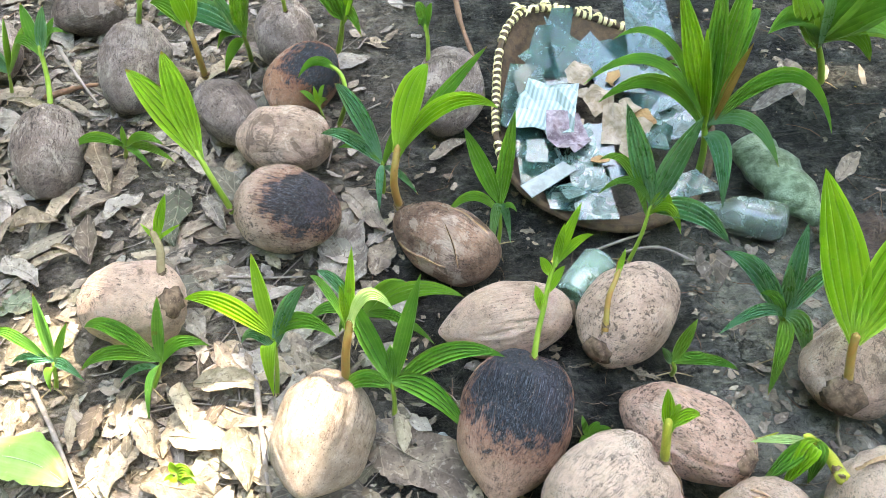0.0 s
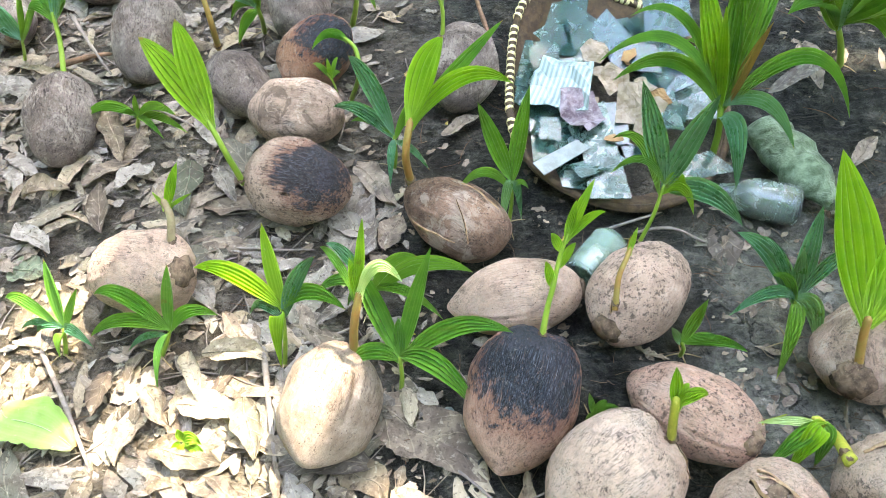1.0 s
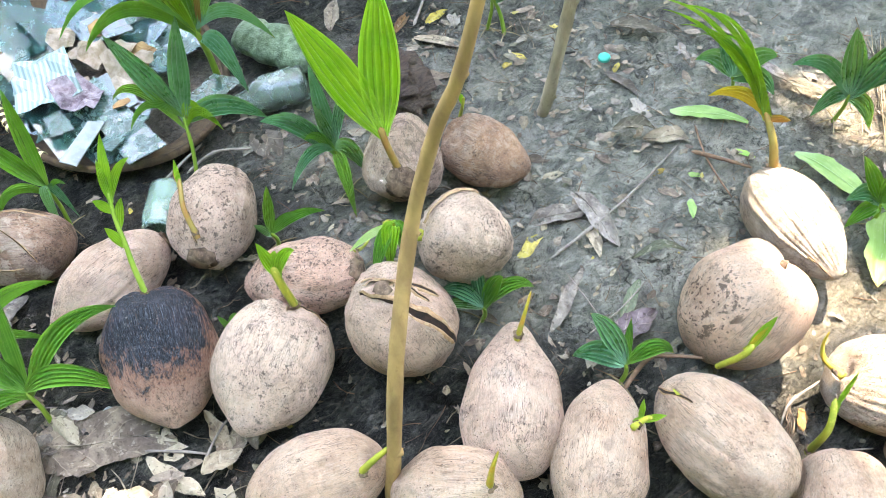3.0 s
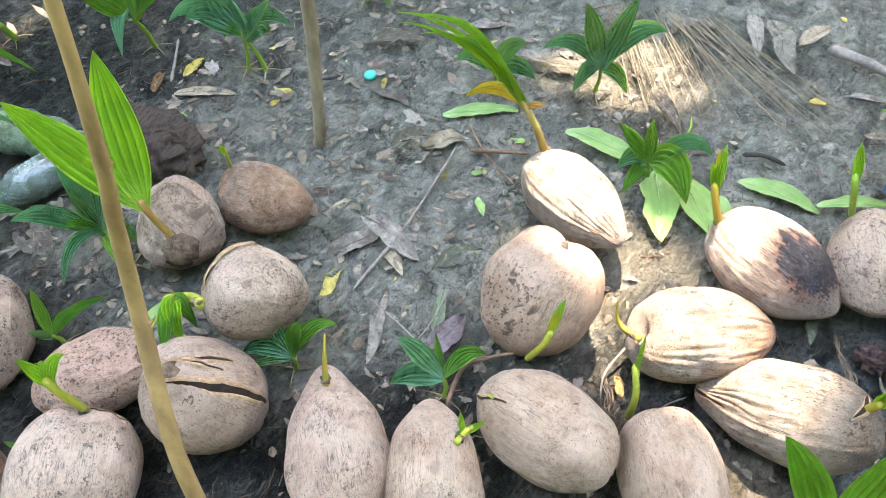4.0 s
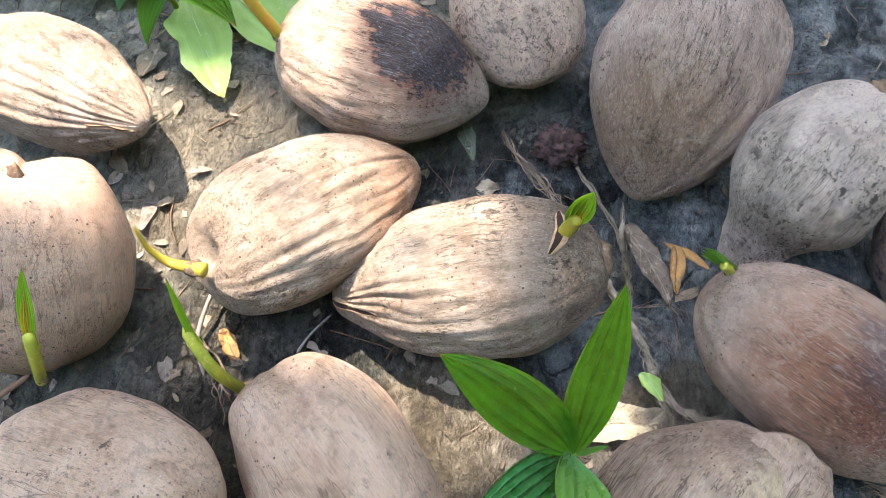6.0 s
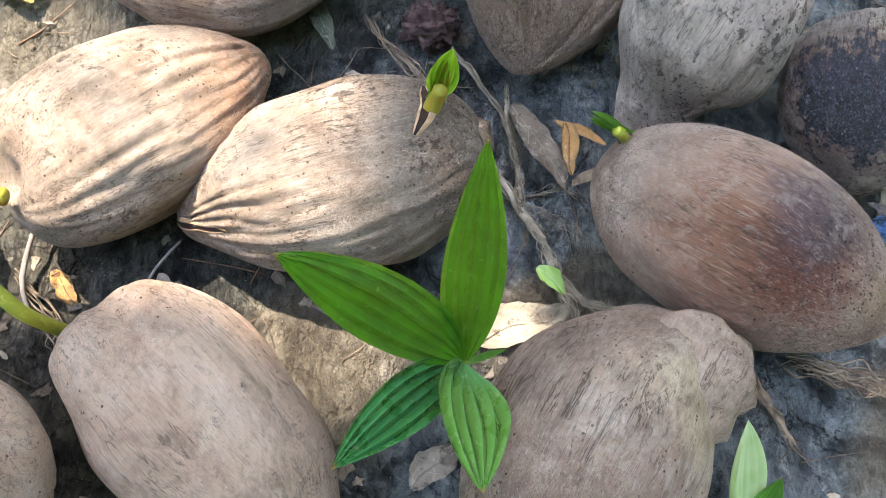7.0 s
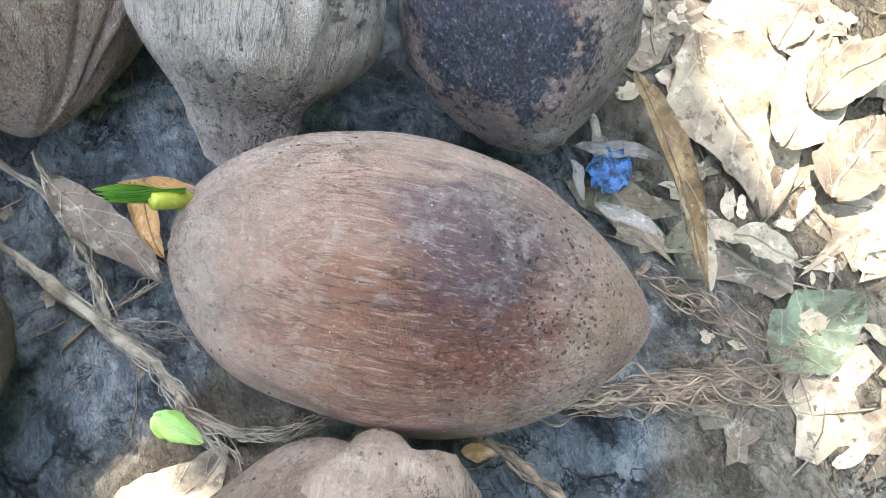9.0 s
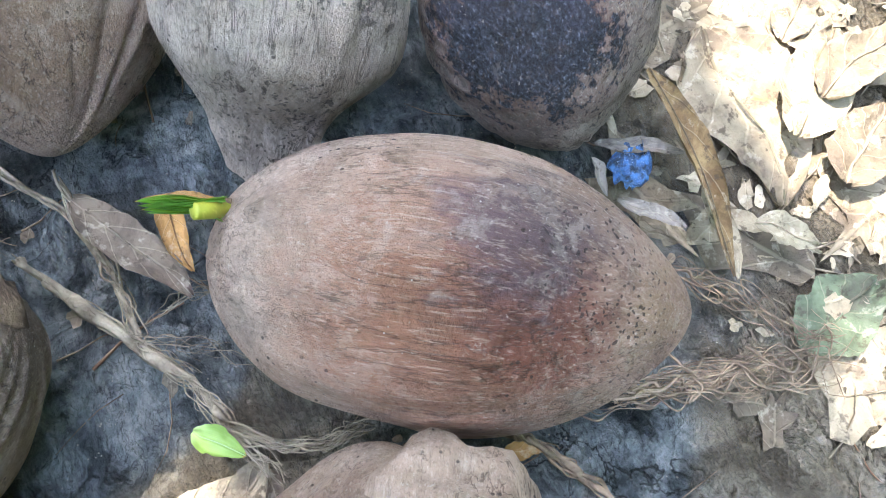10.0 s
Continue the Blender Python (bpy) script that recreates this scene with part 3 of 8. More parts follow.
H_SPOT = husk_material("spotted_husk", lin("cdae92"), lin("b8916f"), 0.2, 1.0, None, (), 1.0, "2a1a14", 0.15, (-0.012, 0.012, 0.1, 0.085))
H_SPOT2 = husk_material("blotched_husk", lin("b39a84"), lin("957560"), 0.3, 1.0, None, ((-0.085, 0.02, 0.06, 0.075, "53362b", 0.75), (-0.03, 0.0, 0.08, 0.05, "5a5060", 0.5)), 1.0, "2a1a14", 0.25, (-0.03, 0.035, 0.065, 0.14), lift=0.32)
H_STRIPE = husk_material("striped_brown_husk", lin("9d7d68"), lin("664a3a"), 0.85, 0.15, streak=0.7, peel=0.6, lift=0.07)
H_BLACK = husk_material("half_black_husk", lin("b8937c"), lin("96694e"), 0.5, 0.3, (0.035, -0.01, 0.09, 0.12, 1.0))
H_BLK2 = husk_material("black_topped_husk", lin("b09a88"), lin("8c7059"), 0.4, 0.9, (0.075, -0.01, 0.075, 0.095, 0.95), peel=0.4, lift=0.3)
H_CHAR = husk_material("charred_husk", lin("9c7556"), lin("80573c"), 0.4, 0.3, (0.0, -0.06, 0.06, 0.095, 1.0), peel=0.4, lift=0.1)
H_DARKL = husk_material("pale_husk_with_black_end", lin("cbb49c"), lin("a98a70"), 0.3, 0.2, (-0.05, 0.01, 0.08, 0.062, 0.92), ((-0.06, 0.012, 0.07, 0.11, "564c4a", 0.7),), lift=0.15, warm=0.3)
H_MOTTLE = husk_material("mottled_husk", lin("b59d8b"), lin("927662"), 0.3, 1.0, peel=0.3)
H_WHITE = husk_material("bleached_husk", lin("bba995"), lin("a28c77"), 0.28, 0.15, peel=0.15, lift=0.0, warm=0.2)
# the stem end's brown fibres and the shade on it, both put into the colour
H_CR = husk_material("bleached_husk_with_brown_shaded_end", lin("bba995"), lin("a28c77"), 0.45, 0.3, None, ((0.13, 0.0, 0.02, 0.10, "6a5848", 0.85),), peel=0.2, lift=0.0, warm=0.2)
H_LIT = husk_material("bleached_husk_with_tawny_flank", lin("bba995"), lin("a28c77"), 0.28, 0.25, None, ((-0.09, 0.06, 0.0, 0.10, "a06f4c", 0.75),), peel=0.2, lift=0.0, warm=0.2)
H_BLUE = husk_material("blue_black_husk", lin("857d74"), lin("5f564d"), 0.6, 0.4, (-0.082, 0.034, 0.036, 0.064, 0.97, 0.3), ((-0.04, -0.012, 0.066, 0.045, "c8a478", 0.95), (-0.086, -0.004, 0.042, 0.028, "5c352b", 0.7)), peel=0.5, lift=0.15, warm=0.2)
H_GREEN = husk_material("grey_green_husk", lin("a59b8c"), lin("83786a"), 0.3, 0.5, None, ((0.0, 0.04, 0.06, 0.07, "aaa090", 0.35), (-0.04, -0.05, 0.04, 0.07, "7c6652", 0.6)), peel=0.4, lift=0.5, warm=0.3)
H_FIN = husk_material("reddish_brown_husk", lin("97816f"), lin("836a59"), 0.25, 0.9, None,
                      ((-0.015, 0.045, 0.068, 0.095, "8f5c41", 0.8), (-0.054, 0.03, 0.066, 0.06, "6a3b2c", 0.8), (-0.035, -0.004, 0.078, 0.05, "5b4c50", 0.75), (-0.065, -0.02, 0.066, 0.05, "4c4242", 0.55), (-0.118, 0.012, 0.03, 0.035, "8d7358", 0.8)),
                      1.0, "17110f", 0.2, (-0.085, 0.0, 0.058, 0.058), lift=0.21, warm=0.7)
H_PALESPOT = husk_material("pale_mottled_husk", lin("c6b09a"), lin("a68d77"), 0.35, 0.6, peel=0.3, lift=0.42)
H_LUMP = husk_material("grey_brown_husk_with_pale_edge", lin("a8957f"), lin("85705e"), 0.55, 0.15, None, ((-0.06, 0.06, 0.055, 0.07, "cbb592", 0.85),), lift=0.15)
H_PURP = husk_material("brown_grey_husk", lin("8a766c"), lin("63524b"), 0.5, 0.25, None, ((-0.07, 0.0, 0.06, 0.11, "8d7055", 0.8),), lift=0.33, warm=0.6)
coconut("black", NUT_BLACK, H_BLACK, "rust-brown coconut with a blackened top and green sprout", 0.35, 0.0, 0.06, point=0.55, cleft=0.35)
coconut("white", NUT_WHITE, H_WHITE, "sun-bleached cream coconut with a leafy sprout", 0.2, 0.1, 0.05, point=0.45)
coconut("big", NUT_BIG, H_PALESPOT, "plump tan coconut with a short green sprout", 0.2, 0.2, 0.06, point=0.45, cleft=0.4)
coconut("crack", NUT_CRACK, H_TAN, "tan coconut with husk split open by dark cracks", 0.1, 0.3, 0.03, cap=0.8, point=0.0)
coconut("rust", NUT_RUST, H_RUST, "reddish speckled coconut lying on dark mud", 0.2, 0.0, 0.04, cap=1.0)
coconut("mid", NUT_MID, H_MOTTLE, "grey mottled coconut with roots at its base", -0.1, 0.1, 0.05, cap=-1.2)
coconut("tan", NUT_TAN, H_TAN, "smooth tan coconut lying beside the black one", 0.2, 0.0, 0.05, cap=0.9, point=0.5)
coconut("husk", NUT_HUSK, H_STRIPE, "brown fibrous coconut with banded peeling husk", 0.25, 0.2, 0.04)
coconut("blk2", NUT_BLK2, H_BLK2, "grey coconut with a black mould cap and sprout", 0.0, 0.2)
coconut("pale", NUT_PALE, H_GREY, "pale scabby coconut touching a darker one", 0.1, 0.1)
coconut("small", NUT_SMALL, H_DUSK, "small grey-brown coconut with a tall sprout", 0.3)
coconut("char", NUT_CHAR, H_CHAR, "brown and black charred coconut with curled sprout", 0.1)
coconut("back", NUT_BACK, H_DUSK, "grey-brown coconut at the back of the row", 0.2)
coconut("back2", NUT_BACK2, H_DUSK, "weathered grey coconut among dry leaves", -0.1)
coconut("left", NUT_LEFT, H_DUSK, "dark grey wrinkled coconut lying on leaf litter", -0.4, 0.1, 0.06)
coconut("topl", NUT_TOPL, H_DUSK, "dark coconut at the plot's edge", 0.2, cap=0.8)
coconut("corner", NUT_CORNER, H_DUSK, "dark weathered coconut behind a leafy seedling", 0.1, cap=0.8)
coconut("leftbig", NUT_LEFTBIG, H_TAN, "round tan coconut with a withered sprout", 0.1, 0.3, cap=1.3)
coconut("behind", NUT_BEHIND, H_DUSK, "brown coconut standing behind a bright sprout", 0.0)
coconut("two", NUT_TWO, H_GREY, "grey-tan coconut with two tall fan leaves", -0.1, 0.2, cap=-1.5)
coconut("brown", NUT_BROWN, H_BROWN, "small orange-brown ribbed coconut", -0.15, 0.0, 0.07)
coconut("grey", NUT_GREY, H_PALESPOT, "pale grey cracked coconut with folded green sprout", 0.0, 0.2)
coconut("pear", NUT_PEAR, H_TAN, "pear-shaped tan coconut with an orange shoot", 0.55, 0.0, 0.04, neck=0.25)
coconut("pale2", NUT_PALE2, H_PALE, "pale tan coconut with a tiny side shoot", 0.25, point=0.35)
coconut("fg", NUT_FG, H_PALE, "long tan coconut with a shoot in its dent", -0.15, 0.1, 0.05, cleft=0.3)
coconut("bot1", NUT_BOT1, H_PALE, "pale tan coconut with a yellow shoot", 0.0, 0.2)
coconut("bot2", NUT_BOT2, H_PALE, "tan coconut with a short orange shoot", 0.0, 0.2)
coconut("spot", NUT_SPOT, H_SPOT, "large coconut with black spots and dented top", 0.1, 0.3, 0.04, point=0.15, cleft=0.85, cleft_at=5.1, cap=0.32)
coconut("palm", NUT_PALM, H_WHITE, "cream coconut with pointed creased tip and frond", 0.4, 0.0, 0.04, neck=0.2, crease=0.13)
coconut("lit", NUT_LIT, H_LIT, "sunlit cream coconut with yellow shoot", 0.2, 0.2, 0.05, neck=0.15, crease=0.07, notch=0.15, cleft=0.45)
coconut("cr", NUT_CR, H_CR, "sunlit pale coconut with wrinkled pointed tip", 0.25, 0.2, 0.03, neck=0.35, crease=0.13, cap=0.9)
coconut("darkl", NUT_DARKL, H_DARKL, "cream coconut with a blackened pointed end", 0.2, 0.1, 0.06, point=0.4)
coconut("gr2", NUT_GR2, H_PALESPOT, "mottled grey-tan coconut with upright green shoot", 0.1, 0.2, 0.06)
coconut("rgt1", NUT_RGT1, H_SPOT2, "large tan coconut with dark blotches near the tree", 0.1)
coconut("dark", NUT_DARK, H_PURP, "brown-grey weathered coconut with furrowed pointed end", 0.3, 0.1, 0.08, point=0.35, crease=0.1, cap=0.7)
coconut("gre", NUT_GRE, H_GREEN, "grey-green round coconut with a drawn-out neck", 0.2, 0.4, 0.03, stub=0.42, point=0.0, crease=0.06, cap=0.8)
coconut("blue", NUT_BLUE, H_BLUE, "round coconut with blue-black mould", 0.1, 0.2, cap=0.8)
coconut("fin", NUT_FIN, H_FIN, "large reddish-brown coconut with tiny green sprout", 0.1, -0.6, 0.03, point=0.3)
coconut("low", NUT_LOW, H_PALE, "pale tan coconut with a long green shoot", 0.3, 0.2, 0.06, cleft=0.35)
coconut("lump", NUT_LUMP, H_LUMP, "lobed grey-brown coconut with pale torn edge", 0.1, 0.2, 0.1, notch=0.1)
flap = child("husk_flap", lump_mesh("husk_flap", (0.05, 0.05, 0.044), HUSK_FLAP, 3, 0.25, 26, 0.0, 32), NUT["lump"], "thick pale torn lobe of husk")
flap.location = (-0.078, 0.034, 0.02)

# ---- splits and folds in the husks ----
split('crack', (0.941, -2.092), (-0.262, 0.740), 0.005, 0.0016)
split('crack', (0.967, -2.510), (0.501, -5.075), 0.0032, 0.0016)
split('crack', (0.900, -2.666), (0.674, -5.301), 0.003, 0.0012)
split('grey', (-0.702, 0.097), (-0.115, 1.694), 0.005, 0.003)
split('cr', (-0.942, 2.103), (-0.515, 2.465), 0.003, 0.0006)
split('cr', (0.687, 1.871), (0.747, 1.031), 0.0035, 0.0008, "dark slit round the shoot")
split('palm', (-0.600, 0.583), (-0.970, -0.205), 0.0012, 0.0006)
split('husk', (-0.586, -3.018), (0.375, -3.502), 0.0008, 0.0012, "dark peeling band across the husk")
split('husk', (-0.048, 1.099), (0.731, 1.157), 0.0008, 0.0012, "dark peeling band across the husk")
split('husk', (0.083, 1.738), (0.569, 2.758), 0.0008, 0.0012, "dark peeling band across the husk")
split('big', (0.653, 1.833), (0.737, 2.893), 0.001, 0.0015)
split('fg', (-0.864, 2.372), (-0.184, 2.029), 0.002, 0.001)
split('mid', (-0.851, 1.442), (-0.500, 1.276), 0.0015, 0.001)

# ---- leaves and stems ----
LEAF_BRIGHT = leaf_material("bright_palm_leaf", "86b022", "659a1c", "c3d968", 0.3, 0.4)
LEAF_MID = leaf_material("green_palm_leaf", "588f30", "3a752a", "9cc768", 0.28, 0.3, ribs=0.27)
LEAF_DARK = leaf_material("blue_green_palm_leaf", "4c865c", "356a49", "a4ccb4", 0.24, 0.22, ribs=0.26)
LEAF_DEEP = leaf_material("deep_green_palm_leaf", "3c8213", "1f570e", "4d8c1c", 0.3, 0.3, "86ac62", 0.2)
LEAF_GLOSS = leaf_material("glossy_dark_palm_leaf", "2a6f34", "236030", "5a9a68", 0.22, 0.15, ribs=0.3)
LEAF_PALE = leaf_material("pale_palm_leaf", "c3d39a", "aac680", "e3ebc4", 0.5, 0.35)
LEAF_YELLOW = leaf_material("yellow_palm_leaf", "c9a92a", "b08a20", "dcc860", 0.5, 0.3)
LEAF_BROWN = leaf_material("withered_palm_leaf", "a5793f", "8a5a2c", "b89a5c", 0.7, 0.2)
LEAF_LIME = leaf_material("fallen_green_leaf", "7f9a55", "6d8c4a", "b4c894", 0.5, 0.18, ribs=0.1)
STEM_GREEN = plain("green_stem", "6d8a2c", "8aa03e", 0.45, 30, 0.2, 0.001, (1, 1, 0.2))
STEM_YELLOW = plain("yellow_green_stem", "9a9632", "7d842c", 0.55, 40, 0.4, 0.002, (1, 1, 0.3), "c9bb5c")
STEM_BROWN = plain("brown_green_stem", "8e6330", "84753a", 0.6, 40, 0.4, 0.002, (1, 1, 0.25), "5c3c1e")
STEM_ORANGE = plain("orange_stem", "a8822c", "8f8a30", 0.5, 40, 0.3, 0.001, third="8f5a25")
STEM_DRY = plain("dry_stem", "9a8a6a", "7c6a4c", 0.8, 40, 0.4, 0.001)


def tube_mesh(name, points, r0, r1, material, sides=8, wobble=0.0, seed=0):
    """A tapered tube through a few points, smoothly bent and closed at both ends."""
    pts = [Vector(p) for p in points]
    n = max(8, 5 * (len(pts) - 1) + 1)
    line = []
    for i in range(n):
        s = i / (n - 1) * (len(pts) - 1)
        k = min(int(s), len(pts) - 2)
        u = s - k
        a, b, c, d = pts[max(k - 1, 0)], pts[k], pts[k + 1], pts[min(k + 2, len(pts) - 1)]
        line.append(0.5 * ((2 * b) + (c - a) * u + (2 * a - 5 * b + 4 * c - d) * u * u + (3 * b - a - 3 * c + d) * u ** 3))
    verts = []
    side = None
    for i, p in enumerate(line):
        t = (line[min(i + 1, n - 1)] - line[max(i - 1, 0)]).normalized()
        ref = side if side else (Vector((1, 0, 0)) if abs(t.x) < 0.8 else Vector((0, 1, 0)))
        across = (ref - t * ref.dot(t)).normalized()
        side = across
        up = t.cross(across)
        f = i / (n - 1)
        r = r0 + (r1 - r0) * f
        if wobble:
            r *= 1 + wobble * noise.noise(p * 40 + Vector((seed, seed, 0)))
        if i in (0, n - 1):
            r *= 0.3
        for j in range(sides):
            a = 2 * math.pi * j / sides
            verts.append(p + (across * math.cos(a) + up * math.sin(a)) * r)
    faces = grid_faces(n, sides, True)
    faces.append(tuple(range(sides))[::-1])
    faces.append(tuple((n - 1) * sides + j for j in range(sides)))
    return mesh_of(name, verts, faces, material)


def blade_data(base, tip, width, arch, seed=0, pleats=5, fold=0.35, nl=16, nw=21, broad=0.42, pleat=0.26, root=0.0):
    """A pleated palm blade from base to tip; its face turns up and towards the open side of the plot."""
    a, c = Vector(base), Vector(tip)
    L = (c - a).length
    b = (a + c) / 2 + Vector((0, 0, arch * 2 + 0.06 * L))
    rnd = random.Random(seed)
    far = min(max((a.x - 0.7) / 0.5, 0.0), 1.0)
    face = Vector((-0.12 - 0.4 * far + rnd.uniform(-0.25, 0.25), -0.45 + 0.4 * far + rnd.uniform(-0.2, 0.2), 0.85)).normalized()
    verts, uvs = [], []
    for i in range(nl):
        s = i / (nl - 1)
        p = a * (1 - s) ** 2 + b * (2 * s * (1 - s)) + c * s * s
        t = ((b - a) * (1 - s) + (c - b) * s).normalized()
        side = t.cross(face)
        if side.length < 0.2:
            side = t.cross(Vector((0.3, -0.9, 0.1)))
        side.normalize()
        up = side.cross(t).normalized()
        w = width * (0.37 + 0.17 * far) * (math.sin(math.pi * s ** (math.log(0.5) / math.log(broad))) ** 0.85 if 0 < s < 1 else 0.0)
        w = max(w, width * 0.035 if s < 0.5 else width * 0.006, root * (1 - 2.5 * s))
        for j in range(nw):
            v = -1 + 2 * j / (nw - 1)
            ph = (v * pleats) % 2
            ridge = (1 - abs(ph - 1)) - 0.5
            h = w * (-fold * (1 - abs(v)) + pleat * ridge * 2 / max(pleats / 5, 1))
            h += 0.05 * w * noise.noise(Vector((s * 4, v * 2, seed)))
            verts.append(p + side * (v * w * (1 - 0.06 * fold)) + up * h)
            uvs.append((v * 0.5 + 0.5, s))
    return verts, grid_faces(nl, nw), uvs


LEAF_COUNT = [0]


def add_blade(parent, base, tip, width, arch, material, inverse, pleats=5, root=0.0):
    LEAF_COUNT[0] += 1
    vs, fs, uv = blade_data(base, tip, width, arch, LEAF_COUNT[0], pleats, pleat=0.09 if material is LEAF_DEEP else 0.16 if material is LEAF_GLOSS else 0.19, root=root)
    me = mesh_of("leaf", [inverse @ v for v in vs], fs, material, True, uv)
    # the folds of the pleats are sharp
    nw = 21
    for e in me.edges:
        p, q = e.vertices
        if abs(p - q) == nw and (p % nw) % 2 == 0 and p % nw not in (0, nw - 1):
            e.use_edge_sharp = True
    child("leaf", me, parent)


def sprout(nut, path, r0, r1, stem, leaves, side_leaves=()):
    """A shoot out of a nut, a part of it, with its leaves."""
    inverse = nut.matrix_basis.inverted()
    pts = [Vector(p) for p in path]
    start = pts[0] - (pts[1] - pts[0]).normalized() * 0.012
    me = tube_mesh("shoot", [inverse @ p for p in [start] + pts], r0, r1, stem)
    shoot = child("shoot", me, nut)
    collar = child("shoot_collar", lump_mesh("shoot_collar", (r0 * 1.25, r0 * 1.25, r0 * 0.7), HUSK_CAP, r0 * 900), nut)
    collar.location = inverse @ pts[0]
    sheath = pts[-1]
    for tip, width, arch, material in leaves:
        add_blade(shoot, sheath - (pts[-1] - pts[-2]).normalized() * 0.02, tip, width, arch, material, inverse, root=r1 * 1.5)
    for f, tip in side_leaves:
        s = f * (len(pts) - 1)
        i = min(int(s), len(pts) - 2)
        add_blade(shoot, pts[i].lerp(pts[i + 1], s - i), tip, 0.022, 0.004, LEAF_BRIGHT, inverse)


def seedling(label, base, junction, r, stem, leaves):
    """A palm seedling rooted in the ground."""
    b, j = Vector(base), Vector(junction)
    top = empty("palm_seedling", Matrix.Translation(b))
    tagged(top, label, "seedling", group="palm seedlings")
    inverse = Matrix.Translation(-b)
    mid = (b + j) / 2 + Vector((0.004, -0.003, 0.004))
    child("stem", tube_mesh("stem", [inverse @ p for p in (b, mid, j)], r * 1.0, r * 0.65, stem), top)
    for k in range(4):
        a = k * 1.7 + b.x * 9
        end = b + Vector((math.cos(a) * 0.04, math.sin(a) * 0.04, 0.002))
        child("root", tube_mesh("root", [inverse @ (b + Vector((0, 0, 0.012))), inverse @ ((b + end) / 2 + Vector((0, 0, 0.008))), inverse @ end], 0.0018, 0.0008, STEM_DRY, 5), top)
    for n, (tip, width, arch, material) in enumerate(leaves):
        low = j.lerp(b, 0.28 * (n % 3) / 3)
        add_blade(top, low, tip, width, arch, material, inverse)

# ---- sprouts on the nuts, and seedlings ----
sprout(NUT['blk2'], [(-0.175, 0.979, 0.09), (-0.188, 0.976, 0.17), (-0.216, 1.004, 0.23)], 0.008, 0.005, STEM_GREEN, [
    ((-0.349, 1.107, 0.34), 0.074, 0.02, LEAF_BRIGHT),
    ((-0.274, 1.125, 0.37), 0.07, 0.02, LEAF_BRIGHT)])
sprout(NUT['husk'], [(0.172, 0.983, 0.105), (0.17, 0.967, 0.19), (0.18, 1.006, 0.25)], 0.009, 0.007, STEM_BROWN, [
    ((0.236, 1.093, 0.37), 0.079, 0.03, LEAF_BRIGHT),
    ((0.367, 1.052, 0.3), 0.049, 0.06, LEAF_BRIGHT),
    ((0.344, 1.105, 0.4), 0.042, 0, LEAF_MID)])
sprout(NUT['two'], [(0.929, 0.581, 0.154), (0.92, 0.598, 0.21), (0.918, 0.609, 0.245)], 0.008, 0.006, STEM_BROWN, [
    ((0.857, 0.785, 0.42), 0.081, 0, LEAF_BRIGHT),
    ((1.012, 0.738, 0.44), 0.086, 0, LEAF_BRIGHT)])
sprout(NUT['black'], [(0.433, 0.605, 0.156), (0.438, 0.628, 0.2), (0.445, 0.648, 0.235), (0.452, 0.675, 0.275), (0.464, 0.698, 0.31)], 0.006, 0.003, STEM_GREEN, [
    ((0.495, 0.736, 0.39), 0.026, 0, LEAF_BRIGHT),
    ((0.517, 0.719, 0.335), 0.021, 0.015, LEAF_BRIGHT),
    ((0.471, 0.72, 0.36), 0.019, 0, LEAF_BRIGHT)], [(0.45, (0.43, 0.667, 0.27)), (0.62, (0.476, 0.692, 0.29)), (0.78, (0.435, 0.692, 0.31)), (0.9, (0.483, 0.714, 0.32))])
sprout(NUT['big'], [(0.627, 0.439, 0.145), (0.617, 0.441, 0.22), (0.616, 0.452, 0.25)], 0.008, 0.006, STEM_YELLOW, [
    ((0.608, 0.471, 0.3), 0.028, 0, LEAF_BRIGHT),
    ((0.658, 0.452, 0.26), 0.026, 0.02, LEAF_BRIGHT),
    ((0.63, 0.464, 0.27), 0.019, 0.01, LEAF_BRIGHT)])
sprout(NUT['white'], [(0.119, 0.58, 0.114), (0.134, 0.568, 0.22), (0.145, 0.598, 0.27)], 0.009, 0.006, STEM_BROWN, [
    ((0.157, 0.632, 0.4), 0.025, 0, LEAF_BRIGHT),
    ((0.213, 0.592, 0.3), 0.029, 0.06, LEAF_PALE),
    ((0.132, 0.613, 0.33), 0.021, 0, LEAF_BRIGHT),
    ((0.067, 0.675, 0.27), 0.02, 0.03, LEAF_MID)])
sprout(NUT['leftbig'], [(-0.242, 0.765, 0.15), (-0.232, 0.781, 0.2), (-0.243, 0.798, 0.23)], 0.009, 0.006, STEM_DRY, [
    ((-0.209, 0.831, 0.29), 0.027, 0, LEAF_BRIGHT),
    ((-0.194, 0.814, 0.23), 0.011, 0, LEAF_BRIGHT),
    ((-0.262, 0.805, 0.24), 0.01, 0, LEAF_BRIGHT)])
sprout(NUT['mid'], [(0.558, 0.685, 0.136), (0.56, 0.715, 0.17), (0.572, 0.742, 0.19), (0.582, 0.765, 0.2)], 0.006, 0.004, STEM_BROWN, [
    ((0.588, 0.783, 0.225), 0.014, 0, LEAF_BRIGHT),
    ((0.578, 0.776, 0.21), 0.01, 0, LEAF_BROWN)])
sprout(NUT['brown'], [(1.13, 0.662, 0.099), (1.109, 0.624, 0.17), (1.11, 0.62, 0.2)], 0.005, 0.003, STEM_YELLOW, [
    ((1.097, 0.617, 0.22), 0.013, 0, LEAF_BRIGHT)])
